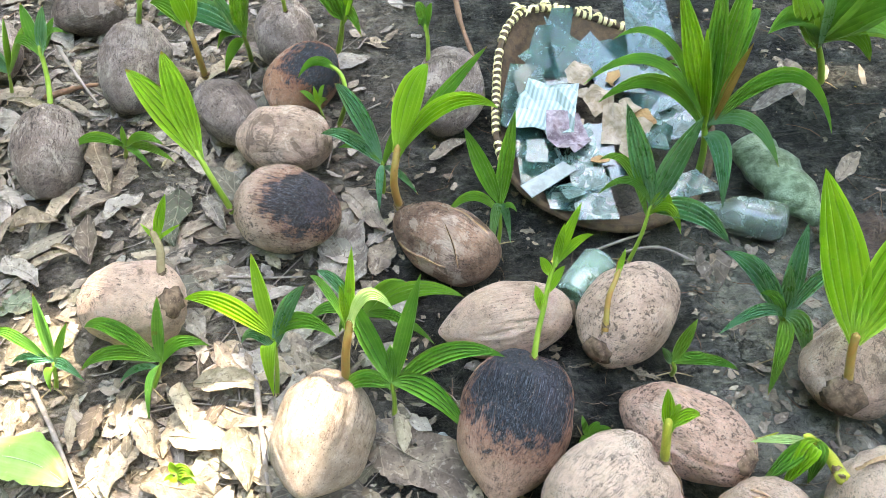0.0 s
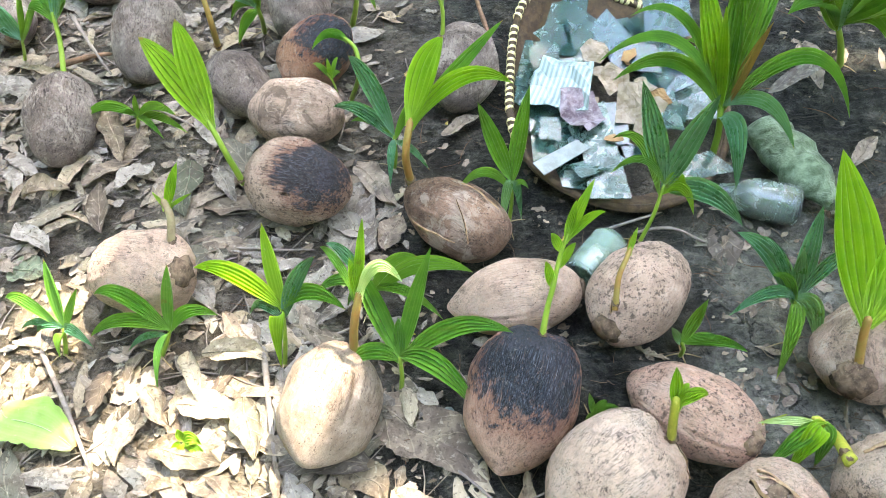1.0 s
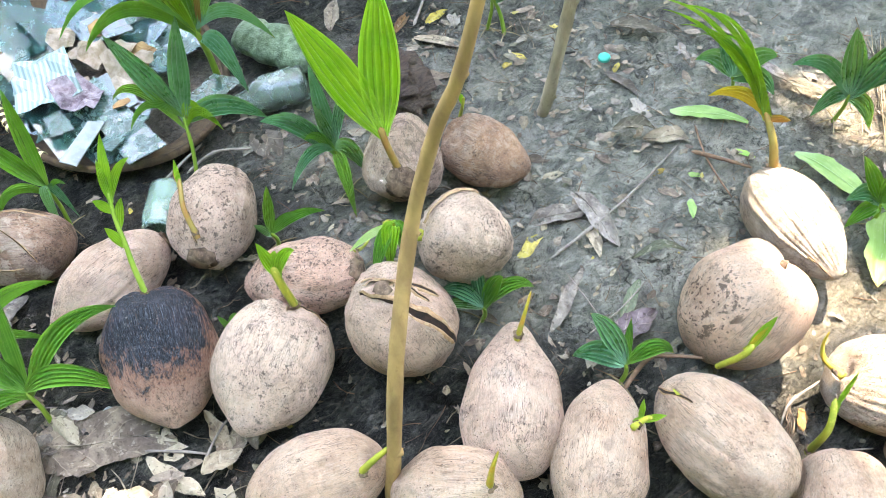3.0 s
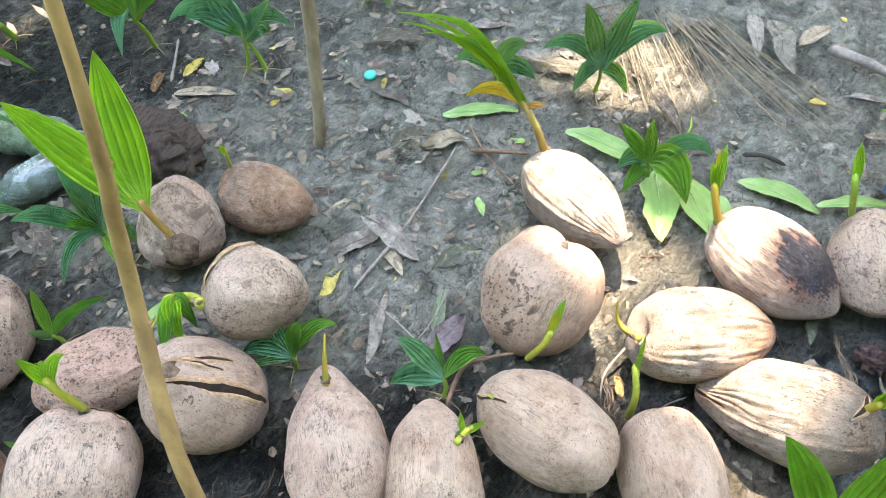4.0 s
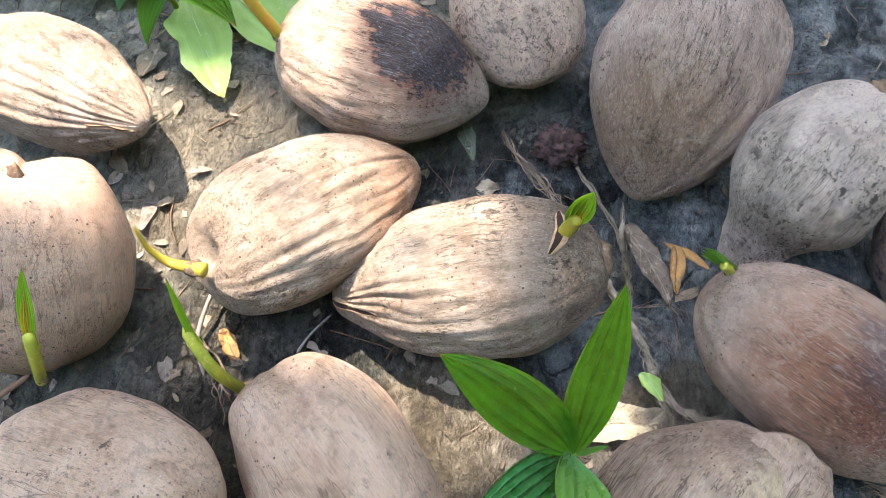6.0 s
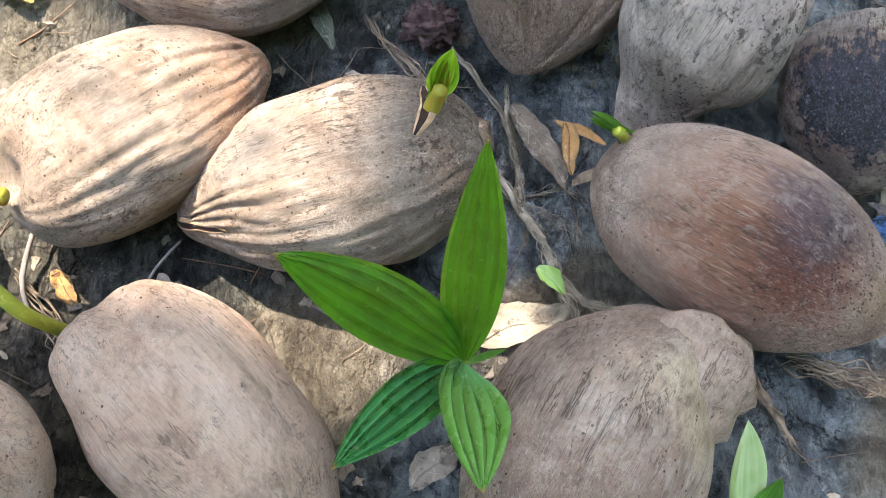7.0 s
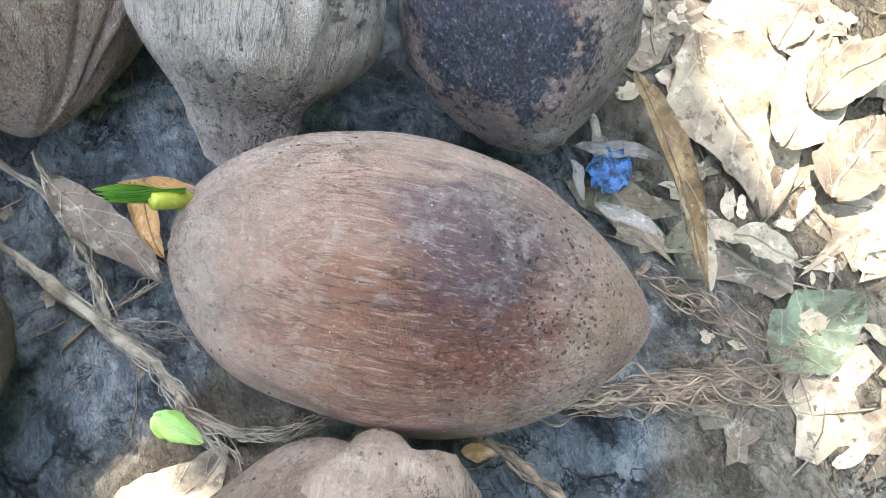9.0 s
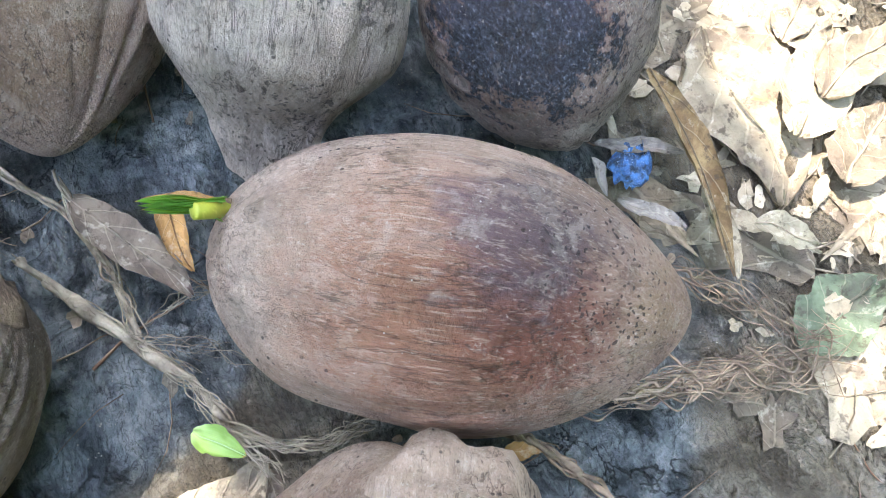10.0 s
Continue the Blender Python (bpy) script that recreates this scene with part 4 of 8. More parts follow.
sprout(NUT['grey'], [(0.85, 0.392, 0.215), (0.859, 0.444, 0.17), (0.824, 0.463, 0.19)], 0.011, 0.008, STEM_YELLOW, [
    ((0.763, 0.406, 0.13), 0.032, 0.03, LEAF_MID),
    ((0.796, 0.405, 0.13), 0.038, 0.04, LEAF_BRIGHT),
    ((0.836, 0.414, 0.13), 0.033, 0.03, LEAF_MID),
    ((0.75, 0.459, 0.17), 0.017, 0.01, LEAF_PALE)])
sprout(NUT['pear'], [(0.892, 0.172, 0.148), (0.903, 0.174, 0.2), (0.924, 0.187, 0.23)], 0.007, 0.0015, STEM_ORANGE, [])
sprout(NUT['pale2'], [(0.948, -0.049, 0.127), (0.967, -0.048, 0.12), (0.977, -0.053, 0.125)], 0.006, 0.004, STEM_YELLOW, [
    ((0.994, -0.065, 0.13), 0.013, 0, LEAF_BRIGHT),
    ((0.976, -0.029, 0.15), 0.011, 0, LEAF_BRIGHT),
    ((0.946, -0.041, 0.13), 0.011, 0, LEAF_BRIGHT)])
sprout(NUT['fg'], [(1.032, -0.07, 0.148), (1.028, -0.053, 0.14), (1.028, -0.04, 0.14)], 0.007, 0.001, STEM_YELLOW, [])
sprout(NUT['bot1'], [(0.57, 0.141, 0.112), (0.588, 0.131, 0.15), (0.616, 0.126, 0.17)], 0.008, 0.004, STEM_YELLOW, [
    ((0.622, 0.123, 0.18), 0.01, 0, LEAF_BRIGHT)])
sprout(NUT['bot2'], [(0.706, 0.004, 0.135), (0.715, 0.01, 0.18), (0.73, 0.017, 0.21)], 0.009, 0.0015, STEM_ORANGE, [])
sprout(NUT["spot"], [(1.14, -0.047, 0.102), (1.145, -0.067, 0.157), (1.156, -0.071, 0.186)], 0.0055, 0.0055, STEM_YELLOW, [((1.199, -0.066, 0.223), 0.016, 0, LEAF_BRIGHT), ((1.186, -0.068, 0.208), 0.012, 0, LEAF_YELLOW)])
sprout(NUT['lit'], [(1.259, -0.169, 0.133), (1.262, -0.142, 0.13), (1.265, -0.127, 0.15), (1.271, -0.122, 0.18)], 0.008, 0.0012, STEM_ORANGE, [])
sprout(NUT['low'], [(1.172, -0.223, 0.051), (1.161, -0.224, 0.15), (1.182, -0.202, 0.19)], 0.007, 0.005, STEM_YELLOW, [
    ((1.201, -0.2, 0.25), 0.007, 0, LEAF_BRIGHT)])
sprout(NUT['cr'], [(1.342, -0.506, 0.146), (1.341, -0.512, 0.17), (1.34, -0.517, 0.19)], 0.0085, 0.006, STEM_ORANGE, [
    ((1.339, -0.5245, 0.238), 0.022, 0, LEAF_BRIGHT),
    ((1.345, -0.519, 0.222), 0.014, 0, LEAF_YELLOW)])
sprout(NUT['fin'], [(1.35, -0.672, 0.109), (1.344, -0.664, 0.128), (1.343, -0.658, 0.134)], 0.0052, 0.0046, STEM_YELLOW, [
    ((1.35, -0.636, 0.15), 0.006, 0.004, LEAF_DEEP),
    ((1.35, -0.636, 0.145), 0.005, 0, LEAF_MID),
    ((1.35, -0.636, 0.14), 0.005, 0, LEAF_DEEP),
    ((1.346, -0.641, 0.15), 0.004, 0.004, LEAF_MID),
    ((1.35, -0.637, 0.135), 0.004, 0, LEAF_MID),
    ((1.348, -0.651, 0.145), 0.003, 0, LEAF_BROWN)])
sprout(NUT['rust'], [(0.768, 0.476, 0.138), (0.798, 0.502, 0.1), (0.82, 0.508, 0.11)], 0.006, 0.001, STEM_YELLOW, [])
sprout(NUT['palm'], [(1.529, 0.189, 0.105), (1.52, 0.208, 0.17), (1.531, 0.253, 0.21)], 0.011, 0.006, STEM_BROWN, [
    ((1.443, 0.475, 0.36), 0.009, 0.05, LEAF_BRIGHT),
    ((1.436, 0.46, 0.35), 0.009, 0.04, LEAF_BRIGHT),
    ((1.447, 0.43, 0.37), 0.009, 0.06, LEAF_BRIGHT),
    ((1.451, 0.426, 0.33), 0.008, 0.05, LEAF_BRIGHT),
    ((1.451, 0.389, 0.38), 0.008, 0.06, LEAF_BRIGHT),
    ((1.468, 0.394, 0.32), 0.007, 0.05, LEAF_MID),
    ((1.459, 0.35, 0.35), 0.007, 0.05, LEAF_BRIGHT),
    ((1.462, 0.332, 0.22), 0.026, 0.03, LEAF_YELLOW),
    ((1.524, 0.193, 0.23), 0.014, 0, LEAF_BROWN)])
sprout(NUT['darkl'], [(1.568, -0.164, 0.107), (1.558, -0.147, 0.17), (1.564, -0.134, 0.2)], 0.008, 0.006, STEM_ORANGE, [
    ((1.592, -0.126, 0.27), 0.017, 0, LEAF_BRIGHT),
    ((1.57, -0.117, 0.24), 0.013, 0, LEAF_BRIGHT),
    ((1.594, -0.116, 0.25), 0.011, 0, LEAF_YELLOW)])
sprout(NUT['gr2'], [(1.741, -0.347, 0.09), (1.689, -0.335, 0.19), (1.696, -0.32, 0.23)], 0.006, 0.006, STEM_GREEN, [
    ((1.715, -0.304, 0.28), 0.016, 0, LEAF_BRIGHT),
    ((1.704, -0.322, 0.25), 0.009, 0, LEAF_BRIGHT)])
sprout(NUT['rgt1'], [(1.877, -0.414, 0.164), (1.877, -0.379, 0.2), (1.874, -0.367, 0.21)], 0.009, 0.006, STEM_YELLOW, [
    ((1.875, -0.313, 0.29), 0.019, 0, LEAF_MID),
    ((1.842, -0.297, 0.25), 0.017, 0.01, LEAF_MID),
    ((1.874, -0.333, 0.26), 0.013, 0, LEAF_BRIGHT)])
sprout(NUT['char'], [(-0.014, 1.341, -0.01), (0.028, 1.277, 0.12), (0.022, 1.303, 0.17), (-0.006, 1.309, 0.2)], 0.007, 0.004, STEM_GREEN, [
    ((-0.074, 1.296, 0.17), 0.031, 0.03, LEAF_MID),
    ((-0.047, 1.293, 0.2), 0.025, 0.02, LEAF_MID)])
sprout(NUT['pale'], [(-0.019, 1.239, 0.111), (-0.019, 1.222, 0.15), (-0.027, 1.221, 0.17)], 0.003, 0.002, STEM_GREEN, [
    ((-0.056, 1.226, 0.19), 0.017, 0.01, LEAF_MID),
    ((-0.002, 1.237, 0.2), 0.017, 0.01, LEAF_MID),
    ((-0.022, 1.221, 0.21), 0.015, 0, LEAF_BRIGHT),
    ((0.002, 1.221, 0.17), 0.015, 0.01, LEAF_MID)])
sprout(NUT['behind'], [(0.205, 1.399, 0.138), (0.206, 1.409, 0.19), (0.201, 1.416, 0.23)], 0.006, 0.004, STEM_GREEN, [
    ((0.181, 1.426, 0.27), 0.034, 0.02, LEAF_MID),
    ((0.187, 1.406, 0.23), 0.023, 0.02, LEAF_MID),
    ((0.219, 1.417, 0.28), 0.026, 0.01, LEAF_MID)])
sprout(NUT['small'], [(-0.327, 1.392, 0.1), (-0.303, 1.34, 0.2), (-0.316, 1.367, 0.27)], 0.009, 0.006, STEM_BROWN, [
    ((-0.327, 1.367, 0.36), 0.052, 0, LEAF_BRIGHT),
    ((-0.394, 1.385, 0.3), 0.046, 0.02, LEAF_MID),
    ((-0.264, 1.357, 0.38), 0.051, 0, LEAF_BRIGHT)])
sprout(NUT['back'], [(-0.158, 1.578, 0.147), (-0.151, 1.558, 0.2), (-0.151, 1.563, 0.22)], 0.006, 0.004, STEM_GREEN, [
    ((-0.177, 1.562, 0.28), 0.042, 0, LEAF_BRIGHT),
    ((-0.093, 1.538, 0.28), 0.042, 0, LEAF_MID)])
sprout(NUT['back2'], [(-0.5, 1.505, 0.164), (-0.472, 1.482, 0.22), (-0.464, 1.493, 0.25)], 0.007, 0.005, STEM_GREEN, [
    ((-0.463, 1.481, 0.33), 0.043, 0, LEAF_MID),
    ((-0.4, 1.474, 0.32), 0.042, 0, LEAF_BRIGHT)])
sprout(NUT['left'], [(-0.637, 1.246, 0.128), (-0.642, 1.292, 0.18), (-0.643, 1.314, 0.24)], 0.007, 0.005, STEM_GREEN, [
    ((-0.665, 1.355, 0.32), 0.048, 0, LEAF_MID),
    ((-0.601, 1.33, 0.33), 0.047, 0, LEAF_DARK),
    ((-0.591, 1.355, 0.24), 0.026, 0.03, LEAF_MID),
    ((-0.714, 1.33, 0.22), 0.035, 0.03, LEAF_MID),
    ((-0.609, 1.361, 0.28), 0.034, 0, LEAF_MID)])
seedling("young palm seedling with glossy leaves beside the husked nut", (0.117, 1.111, -0.005), (0.124, 1.111, 0.1), 0.005, STEM_GREEN, [
    ((0.04, 1.156, 0.27), 0.053, 0.03, LEAF_DARK),
    ((-0.006, 1.149, 0.14), 0.041, 0.03, LEAF_DARK),
    ((0.21, 1.142, 0.2), 0.033, 0.03, LEAF_MID),
    ((0.027, 1.149, 0.1), 0.025, 0.02, LEAF_MID),
    ((0.121, 1.03, 0.03), 0.026, 0.02, LEAF_DARK),
    ((0.199, 1.081, 0.03), 0.022, 0.02, LEAF_DARK)])
seedling("palm seedling with two upright bifid green leaves", (0.371, 0.965, -0.005), (0.373, 0.984, 0.11), 0.005, STEM_GREEN, [
    ((0.305, 0.998, 0.3), 0.05, 0, LEAF_MID),
    ((0.397, 1.013, 0.33), 0.045, 0, LEAF_MID),
    ((0.268, 0.96, 0.1), 0.029, 0.05, LEAF_MID),
    ((0.357, 0.918, 0.03), 0.027, 0.04, LEAF_DARK),
    ((0.397, 0.943, 0.04), 0.023, 0.04, LEAF_DARK),
    ((0.407, 0.956, 0.12), 0.018, 0.02, LEAF_MID)])
seedling("palm seedling with broad blue-green leaves beside the basket", (0.635, 0.93, -0.005), (0.663, 0.963, 0.14), 0.005, STEM_GREEN, [
    ((0.59, 0.998, 0.36), 0.059, 0, LEAF_DARK),
    ((0.718, 0.969, 0.36), 0.062, 0, LEAF_DARK),
    ((0.557, 1, 0.22), 0.028, 0.06, LEAF_MID),
    ((0.559, 0.967, 0.16), 0.022, 0.05, LEAF_MID),
    ((0.818, 0.918, 0.08), 0.06, 0.04, LEAF_DARK),
    ((0.722, 0.923, 0.1), 0.029, 0.05, LEAF_BRIGHT),
    ((0.702, 0.95, 0.14), 0.022, 0.03, LEAF_BRIGHT)])
seedling("tall palm seedling with many arching yellow-green leaves behind the basket", (0.807, 1.173, -0.005), (0.791, 1.167, 0.16), 0.009, STEM_GREEN, [
    ((0.53, 1.146, 0.28), 0.035, 0.1, LEAF_MID),
    ((0.566, 1.164, 0.22), 0.045, 0.08, LEAF_MID),
    ((0.584, 1.208, 0.34), 0.032, 0.1, LEAF_MID),
    ((0.683, 1.181, 0.48), 0.057, 0, LEAF_BRIGHT),
    ((0.734, 1.133, 0.42), 0.036, 0, LEAF_BRIGHT),
    ((0.839, 1.174, 0.36), 0.029, 0, LEAF_BROWN),
    ((0.819, 1.231, 0.46), 0.056, 0.05, LEAF_MID),
    ((1.05, 1.166, 0.14), 0.043, 0.14, LEAF_MID),
    ((0.76, 1.202, 0.5), 0.054, 0, LEAF_MID),
    ((0.763, 1.205, 0.4), 0.038, 0.04, LEAF_MID),
    ((0.87, 1.282, 0.36), 0.05, 0.06, LEAF_MID),
    ((0.826, 1.031, 0.06), 0.056, 0.06, LEAF_DARK),
    ((0.943, 1.111, 0.1), 0.045, 0.06, LEAF_DARK),
    ((0.701, 1.23, 0.27), 0.025, 0.05, LEAF_MID)])
seedling("wide-leaved palm seedling at the back of the plot", (1.152, 1.502, -0.005), (1.08, 1.457, 0.16), 0.009, STEM_GREEN, [
    ((1.21, 1.362, 0.3), 0.124, 0.05, LEAF_MID),
    ((0.929, 1.353, 0.25), 0.066, 0.05, LEAF_MID),
    ((0.919, 1.294, 0.42), 0.061, 0, LEAF_MID),
    ((1.123, 1.357, 0.38), 0.092, 0.03, LEAF_MID),
    ((1.19, 1.403, 0.14), 0.049, 0.05, LEAF_MID),
    ((1.006, 1.332, 0.42), 0.063, 0, LEAF_DARK),
    ((1.291, 1.471, 0.12), 0.076, 0.05, LEAF_MID)])
seedling("blue-green palm seedling standing in open mud", (0.886, 0.709, -0.005), (0.873, 0.731, 0.11), 0.005, STEM_GREEN, [
    ((0.754, 0.689, 0.11), 0.027, 0.04, LEAF_DARK),
    ((0.769, 0.818, 0.18), 0.046, 0.03, LEAF_DARK),
    ((0.894, 0.826, 0.25), 0.042, 0, LEAF_DARK),
    ((0.96, 0.787, 0.17), 0.028, 0.04, LEAF_DARK),
    ((0.844, 0.616, 0.03), 0.032, 0.05, LEAF_MID),
    ((0.802, 0.788, 0.21), 0.025, 0.02, LEAF_DARK),
    ((0.915, 0.677, 0.05), 0.04, 0.04, LEAF_DARK),
    ((0.868, 0.773, 0.2), 0.031, 0, LEAF_DARK),
    ((0.821, 0.742, 0.16), 0.023, 0.03, LEAF_MID)])
seedling("small palm seedling beside the reddish coconut", (0.692, 0.673, -0.005), (0.684, 0.669, 0.05), 0.005, STEM_GREEN, [
    ((0.708, 0.686, 0.16), 0.03, 0, LEAF_MID),
    ((0.797, 0.655, 0.05), 0.028, 0.02, LEAF_MID),
    ((0.657, 0.666, 0.1), 0.022, 0, LEAF_DARK),
    ((0.755, 0.665, 0.06), 0.019, 0.02, LEAF_MID)])
seedling("green palm seedling with spread leaves between two coconuts", (0.192, 0.563, -0.005), (0.197, 0.574, 0.11), 0.005, STEM_GREEN, [
    ((0.122, 0.656, 0.28), 0.051, 0, LEAF_MID),
    ((0.251, 0.653, 0.31), 0.044, 0, LEAF_MID),
    ((0.384, 0.595, 0.17), 0.045, 0.06, LEAF_MID),
    ((0.334, 0.51, 0.05), 0.051, 0.06, LEAF_MID),
    ((0.103, 0.562, 0.08), 0.041, 0.04, LEAF_MID),
    ((0.144, 0.592, 0.11), 0.021, 0.02, LEAF_MID),
    ((0.197, 0.606, 0.18), 0.032, 0, LEAF_MID)])
seedling("sunlit palm seedling with striped leaves on leaf litter", (-0.027, 0.604, -0.005), (-0.016, 0.651, 0.12), 0.005, STEM_GREEN, [
    ((-0.15, 0.658, 0.22), 0.046, 0.04, LEAF_BRIGHT),
    ((-0.035, 0.712, 0.28), 0.044, 0, LEAF_BRIGHT),
    ((0.054, 0.678, 0.24), 0.042, 0.02, LEAF_DARK),
    ((0.099, 0.642, 0.14), 0.041, 0.05, LEAF_MID),
    ((-0.025, 0.59, 0.02), 0.042, 0.05, LEAF_BRIGHT),
    ((-0.082, 0.656, 0.09), 0.027, 0.04, LEAF_DARK),
    ((0.058, 0.673, 0.14), 0.024, 0.03, LEAF_MID)])
seedling("palm seedling behind the white coconut", (0.114, 0.734, -0.005), (0.126, 0.721, 0.09), 0.005, STEM_GREEN, [
    ((0.046, 0.769, 0.16), 0.031, 0.03, LEAF_DARK),
    ((0.032, 0.699, 0.1), 0.031, 0.04, LEAF_MID),
    ((0.311, 0.749, 0.12), 0.047, 0.05, LEAF_MID),
    ((0.259, 0.697, 0.04), 0.027, 0.04, LEAF_MID),
    ((0.217, 0.718, 0.2), 0.035, 0.03, LEAF_MID),
    ((0.083, 0.703, 0.06), 0.025, 0.03, LEAF_MID)])
seedling("small green palm seedling on dry leaf litter", (-0.262, 0.61, -0.005), (-0.227, 0.626, 0.07), 0.005, STEM_GREEN, [
    ((-0.356, 0.655, 0.13), 0.039, 0.05, LEAF_MID),
    ((-0.203, 0.67, 0.21), 0.037, 0, LEAF_MID),
    ((-0.14, 0.65, 0.09), 0.036, 0.04, LEAF_MID),
    ((-0.367, 0.602, 0.07), 0.036, 0.04, LEAF_MID),
    ((-0.241, 0.536, 0.01), 0.024, 0.03, LEAF_MID),
    ((-0.309, 0.6, 0.03), 0.018, 0.02, LEAF_DARK)])
seedling("thin leafy seedling on sunlit leaf litter", (-0.443, 0.603, -0.005), (-0.423, 0.619, 0.07), 0.005, STEM_GREEN, [
    ((-0.434, 0.683, 0.19), 0.037, 0, LEAF_MID),
    ((-0.52, 0.644, 0.12), 0.03, 0.04, LEAF_MID),
    ((-0.378, 0.652, 0.15), 0.028, 0, LEAF_MID),
    ((-0.474, 0.612, 0.06), 0.028, 0.02, LEAF_DARK),
    ((-0.376, 0.604, 0.03), 0.027, 0.03, LEAF_DARK),
    ((-0.436, 0.584, 0.02), 0.025, 0.02, LEAF_MID),
    ((-0.506, 0.617, 0.06), 0.019, 0.02, LEAF_DARK)])
seedling("small sprout among dry leaves", (-0.501, 1.215, -0.005), (-0.476, 1.196, 0.05), 0.005, STEM_GREEN, [
    ((-0.58, 1.162, 0.07), 0.036, 0.03, LEAF_MID),
    ((-0.465, 1.201, 0.11), 0.025, 0, LEAF_MID),
    ((-0.374, 1.18, 0.07), 0.032, 0.03, LEAF_MID),
    ((-0.356, 1.167, 0.03), 0.027, 0.02, LEAF_MID),
    ((-0.411, 1.155, 0.02), 0.022, 0.02, LEAF_MID),
    ((-0.496, 1.171, 0.09), 0.022, 0.01, LEAF_MID)])
seedling("tall palm seedling with broad grey-green leaf", (-0.275, 1.575, -0.005), (-0.247, 1.491, 0.14), 0.007, STEM_GREEN, [
    ((-0.465, 1.539, 0.16), 0.085, 0.04, LEAF_DARK),
    ((-0.28, 1.43, 0.32), 0.059, 0, LEAF_DARK),
    ((-0.199, 1.389, 0.36), 0.052, 0, LEAF_MID),
    ((-0.33, 1.514, 0.08), 0.048, 0.03, LEAF_MID),
    ((-0.169, 1.399, 0.34), 0.034, 0, LEAF_MID),
    ((-0.314, 1.484, 0.03), 0.042, 0.02, LEAF_MID)])
seedling("tall palm seedling at the back of the row", (-0.053, 1.612, -0.005), (-0.018, 1.568, 0.13), 0.008, STEM_GREEN, [
    ((-0.042, 1.524, 0.26), 0.061, 0, LEAF_MID),
    ((0.035, 1.514, 0.12), 0.043, 0.05, LEAF_MID),
    ((0.038, 1.515, 0.28), 0.06, 0, LEAF_BRIGHT),
    ((-0.092, 1.57, 0.2), 0.049, 0.03, LEAF_MID)])
seedling("dark leafy seedling at the plot's edge", (-0.863, 1.432, -0.005), (-0.807, 1.391, 0.1), 0.005, STEM_GREEN, [
    ((-0.821, 1.381, 0.22), 0.061, 0, LEAF_DARK),
    ((-0.665, 1.34, 0.28), 0.049, 0, LEAF_MID),
    ((-0.724, 1.361, 0.28), 0.05, 0, LEAF_MID),
    ((-0.868, 1.407, 0.12), 0.048, 0.02, LEAF_DARK)])
seedling("tiny bright seedling in a sunny patch", (-0.173, 0.438, -0.005), (-0.159, 0.433, 0.03), 0.003, STEM_GREEN, [
    ((-0.164, 0.442, 0.06), 0.022, 0, LEAF_BRIGHT),
    ((-0.127, 0.43, 0.03), 0.035, 0.02, LEAF_BRIGHT),
    ((-0.181, 0.413, 0.01), 0.019, 0.01, LEAF_BRIGHT),
    ((-0.146, 0.415, 0), 0.027, 0.01, LEAF_BRIGHT),
    ((-0.114, 0.414, 0.01), 0.023, 0.01, LEAF_BRIGHT)])
seedling("low green seedling between the black and tan coconuts", (0.527, 0.527, -0.005), (0.527, 0.521, 0.04), 0.004, STEM_GREEN, [
    ((0.515, 0.542, 0.08), 0.016, 0, LEAF_MID),
    ((0.545, 0.535, 0.07), 0.023, 0.01, LEAF_MID),
    ((0.569, 0.528, 0.05), 0.022, 0.02, LEAF_MID),
    ((0.513, 0.505, 0.03), 0.02, 0.01, LEAF_MID),
    ((0.561, 0.512, 0.03), 0.018, 0.02, LEAF_MID)])
seedling("palm seedling with dark green leaves by the cracked coconut", (0.913, 0.297, -0.005), (0.91, 0.288, 0.06), 0.005, STEM_GREEN, [
    ((0.859, 0.349, 0.08), 0.034, 0.03, LEAF_DARK),
    ((0.918, 0.339, 0.19), 0.029, 0, LEAF_DARK),
    ((0.944, 0.279, 0.14), 0.035, 0.02, LEAF_MID),
    ((0.996, 0.255, 0.09), 0.03, 0.04, LEAF_MID),
    ((0.846, 0.338, 0.05), 0.024, 0.02, LEAF_DARK)])
seedling("small grey-green palm seedling in mud", (1.031, 0.054, -0.005), (1.041, 0.059, 0.05), 0.005, STEM_GREEN, [
    ((1.03, 0.148, 0.11), 0.039, 0.02, LEAF_DARK),
    ((0.982, 0.129, 0.04), 0.044, 0.03, LEAF_DARK),
    ((1.069, 0.094, 0.13), 0.017, 0, LEAF_MID),
    ((1.116, 0.025, 0.06), 0.03, 0.04, LEAF_MID)])
seedling("blue-green palm seedling in open mud", (1.415, 0.945, -0.005), (1.421, 0.936, 0.11), 0.005, STEM_GREEN, [
    ((1.334, 1.077, 0.13), 0.044, 0.05, LEAF_DARK),
    ((1.396, 0.993, 0.22), 0.052, 0.02, LEAF_DARK),
    ((1.455, 0.846, 0.22), 0.037, 0, LEAF_DARK),
    ((1.487, 0.836, 0.13), 0.033, 0.04, LEAF_DARK),
    ((1.387, 0.961, 0.1), 0.024, 0.03, LEAF_MID)])
seedling("palm seedling among debris at the back", (1.776, 0.889, -0.005), (1.745, 0.826, 0.08), 0.005, STEM_GREEN, [
    ((1.675, 0.868, 0.08), 0.036, 0.03, LEAF_DARK),
    ((1.662, 0.772, 0.2), 0.038, 0, LEAF_DARK),
    ((1.747, 0.736, 0.14), 0.034, 0.03, LEAF_DARK),
    ((1.745, 0.777, 0.05), 0.027, 0.02, LEAF_MID)])
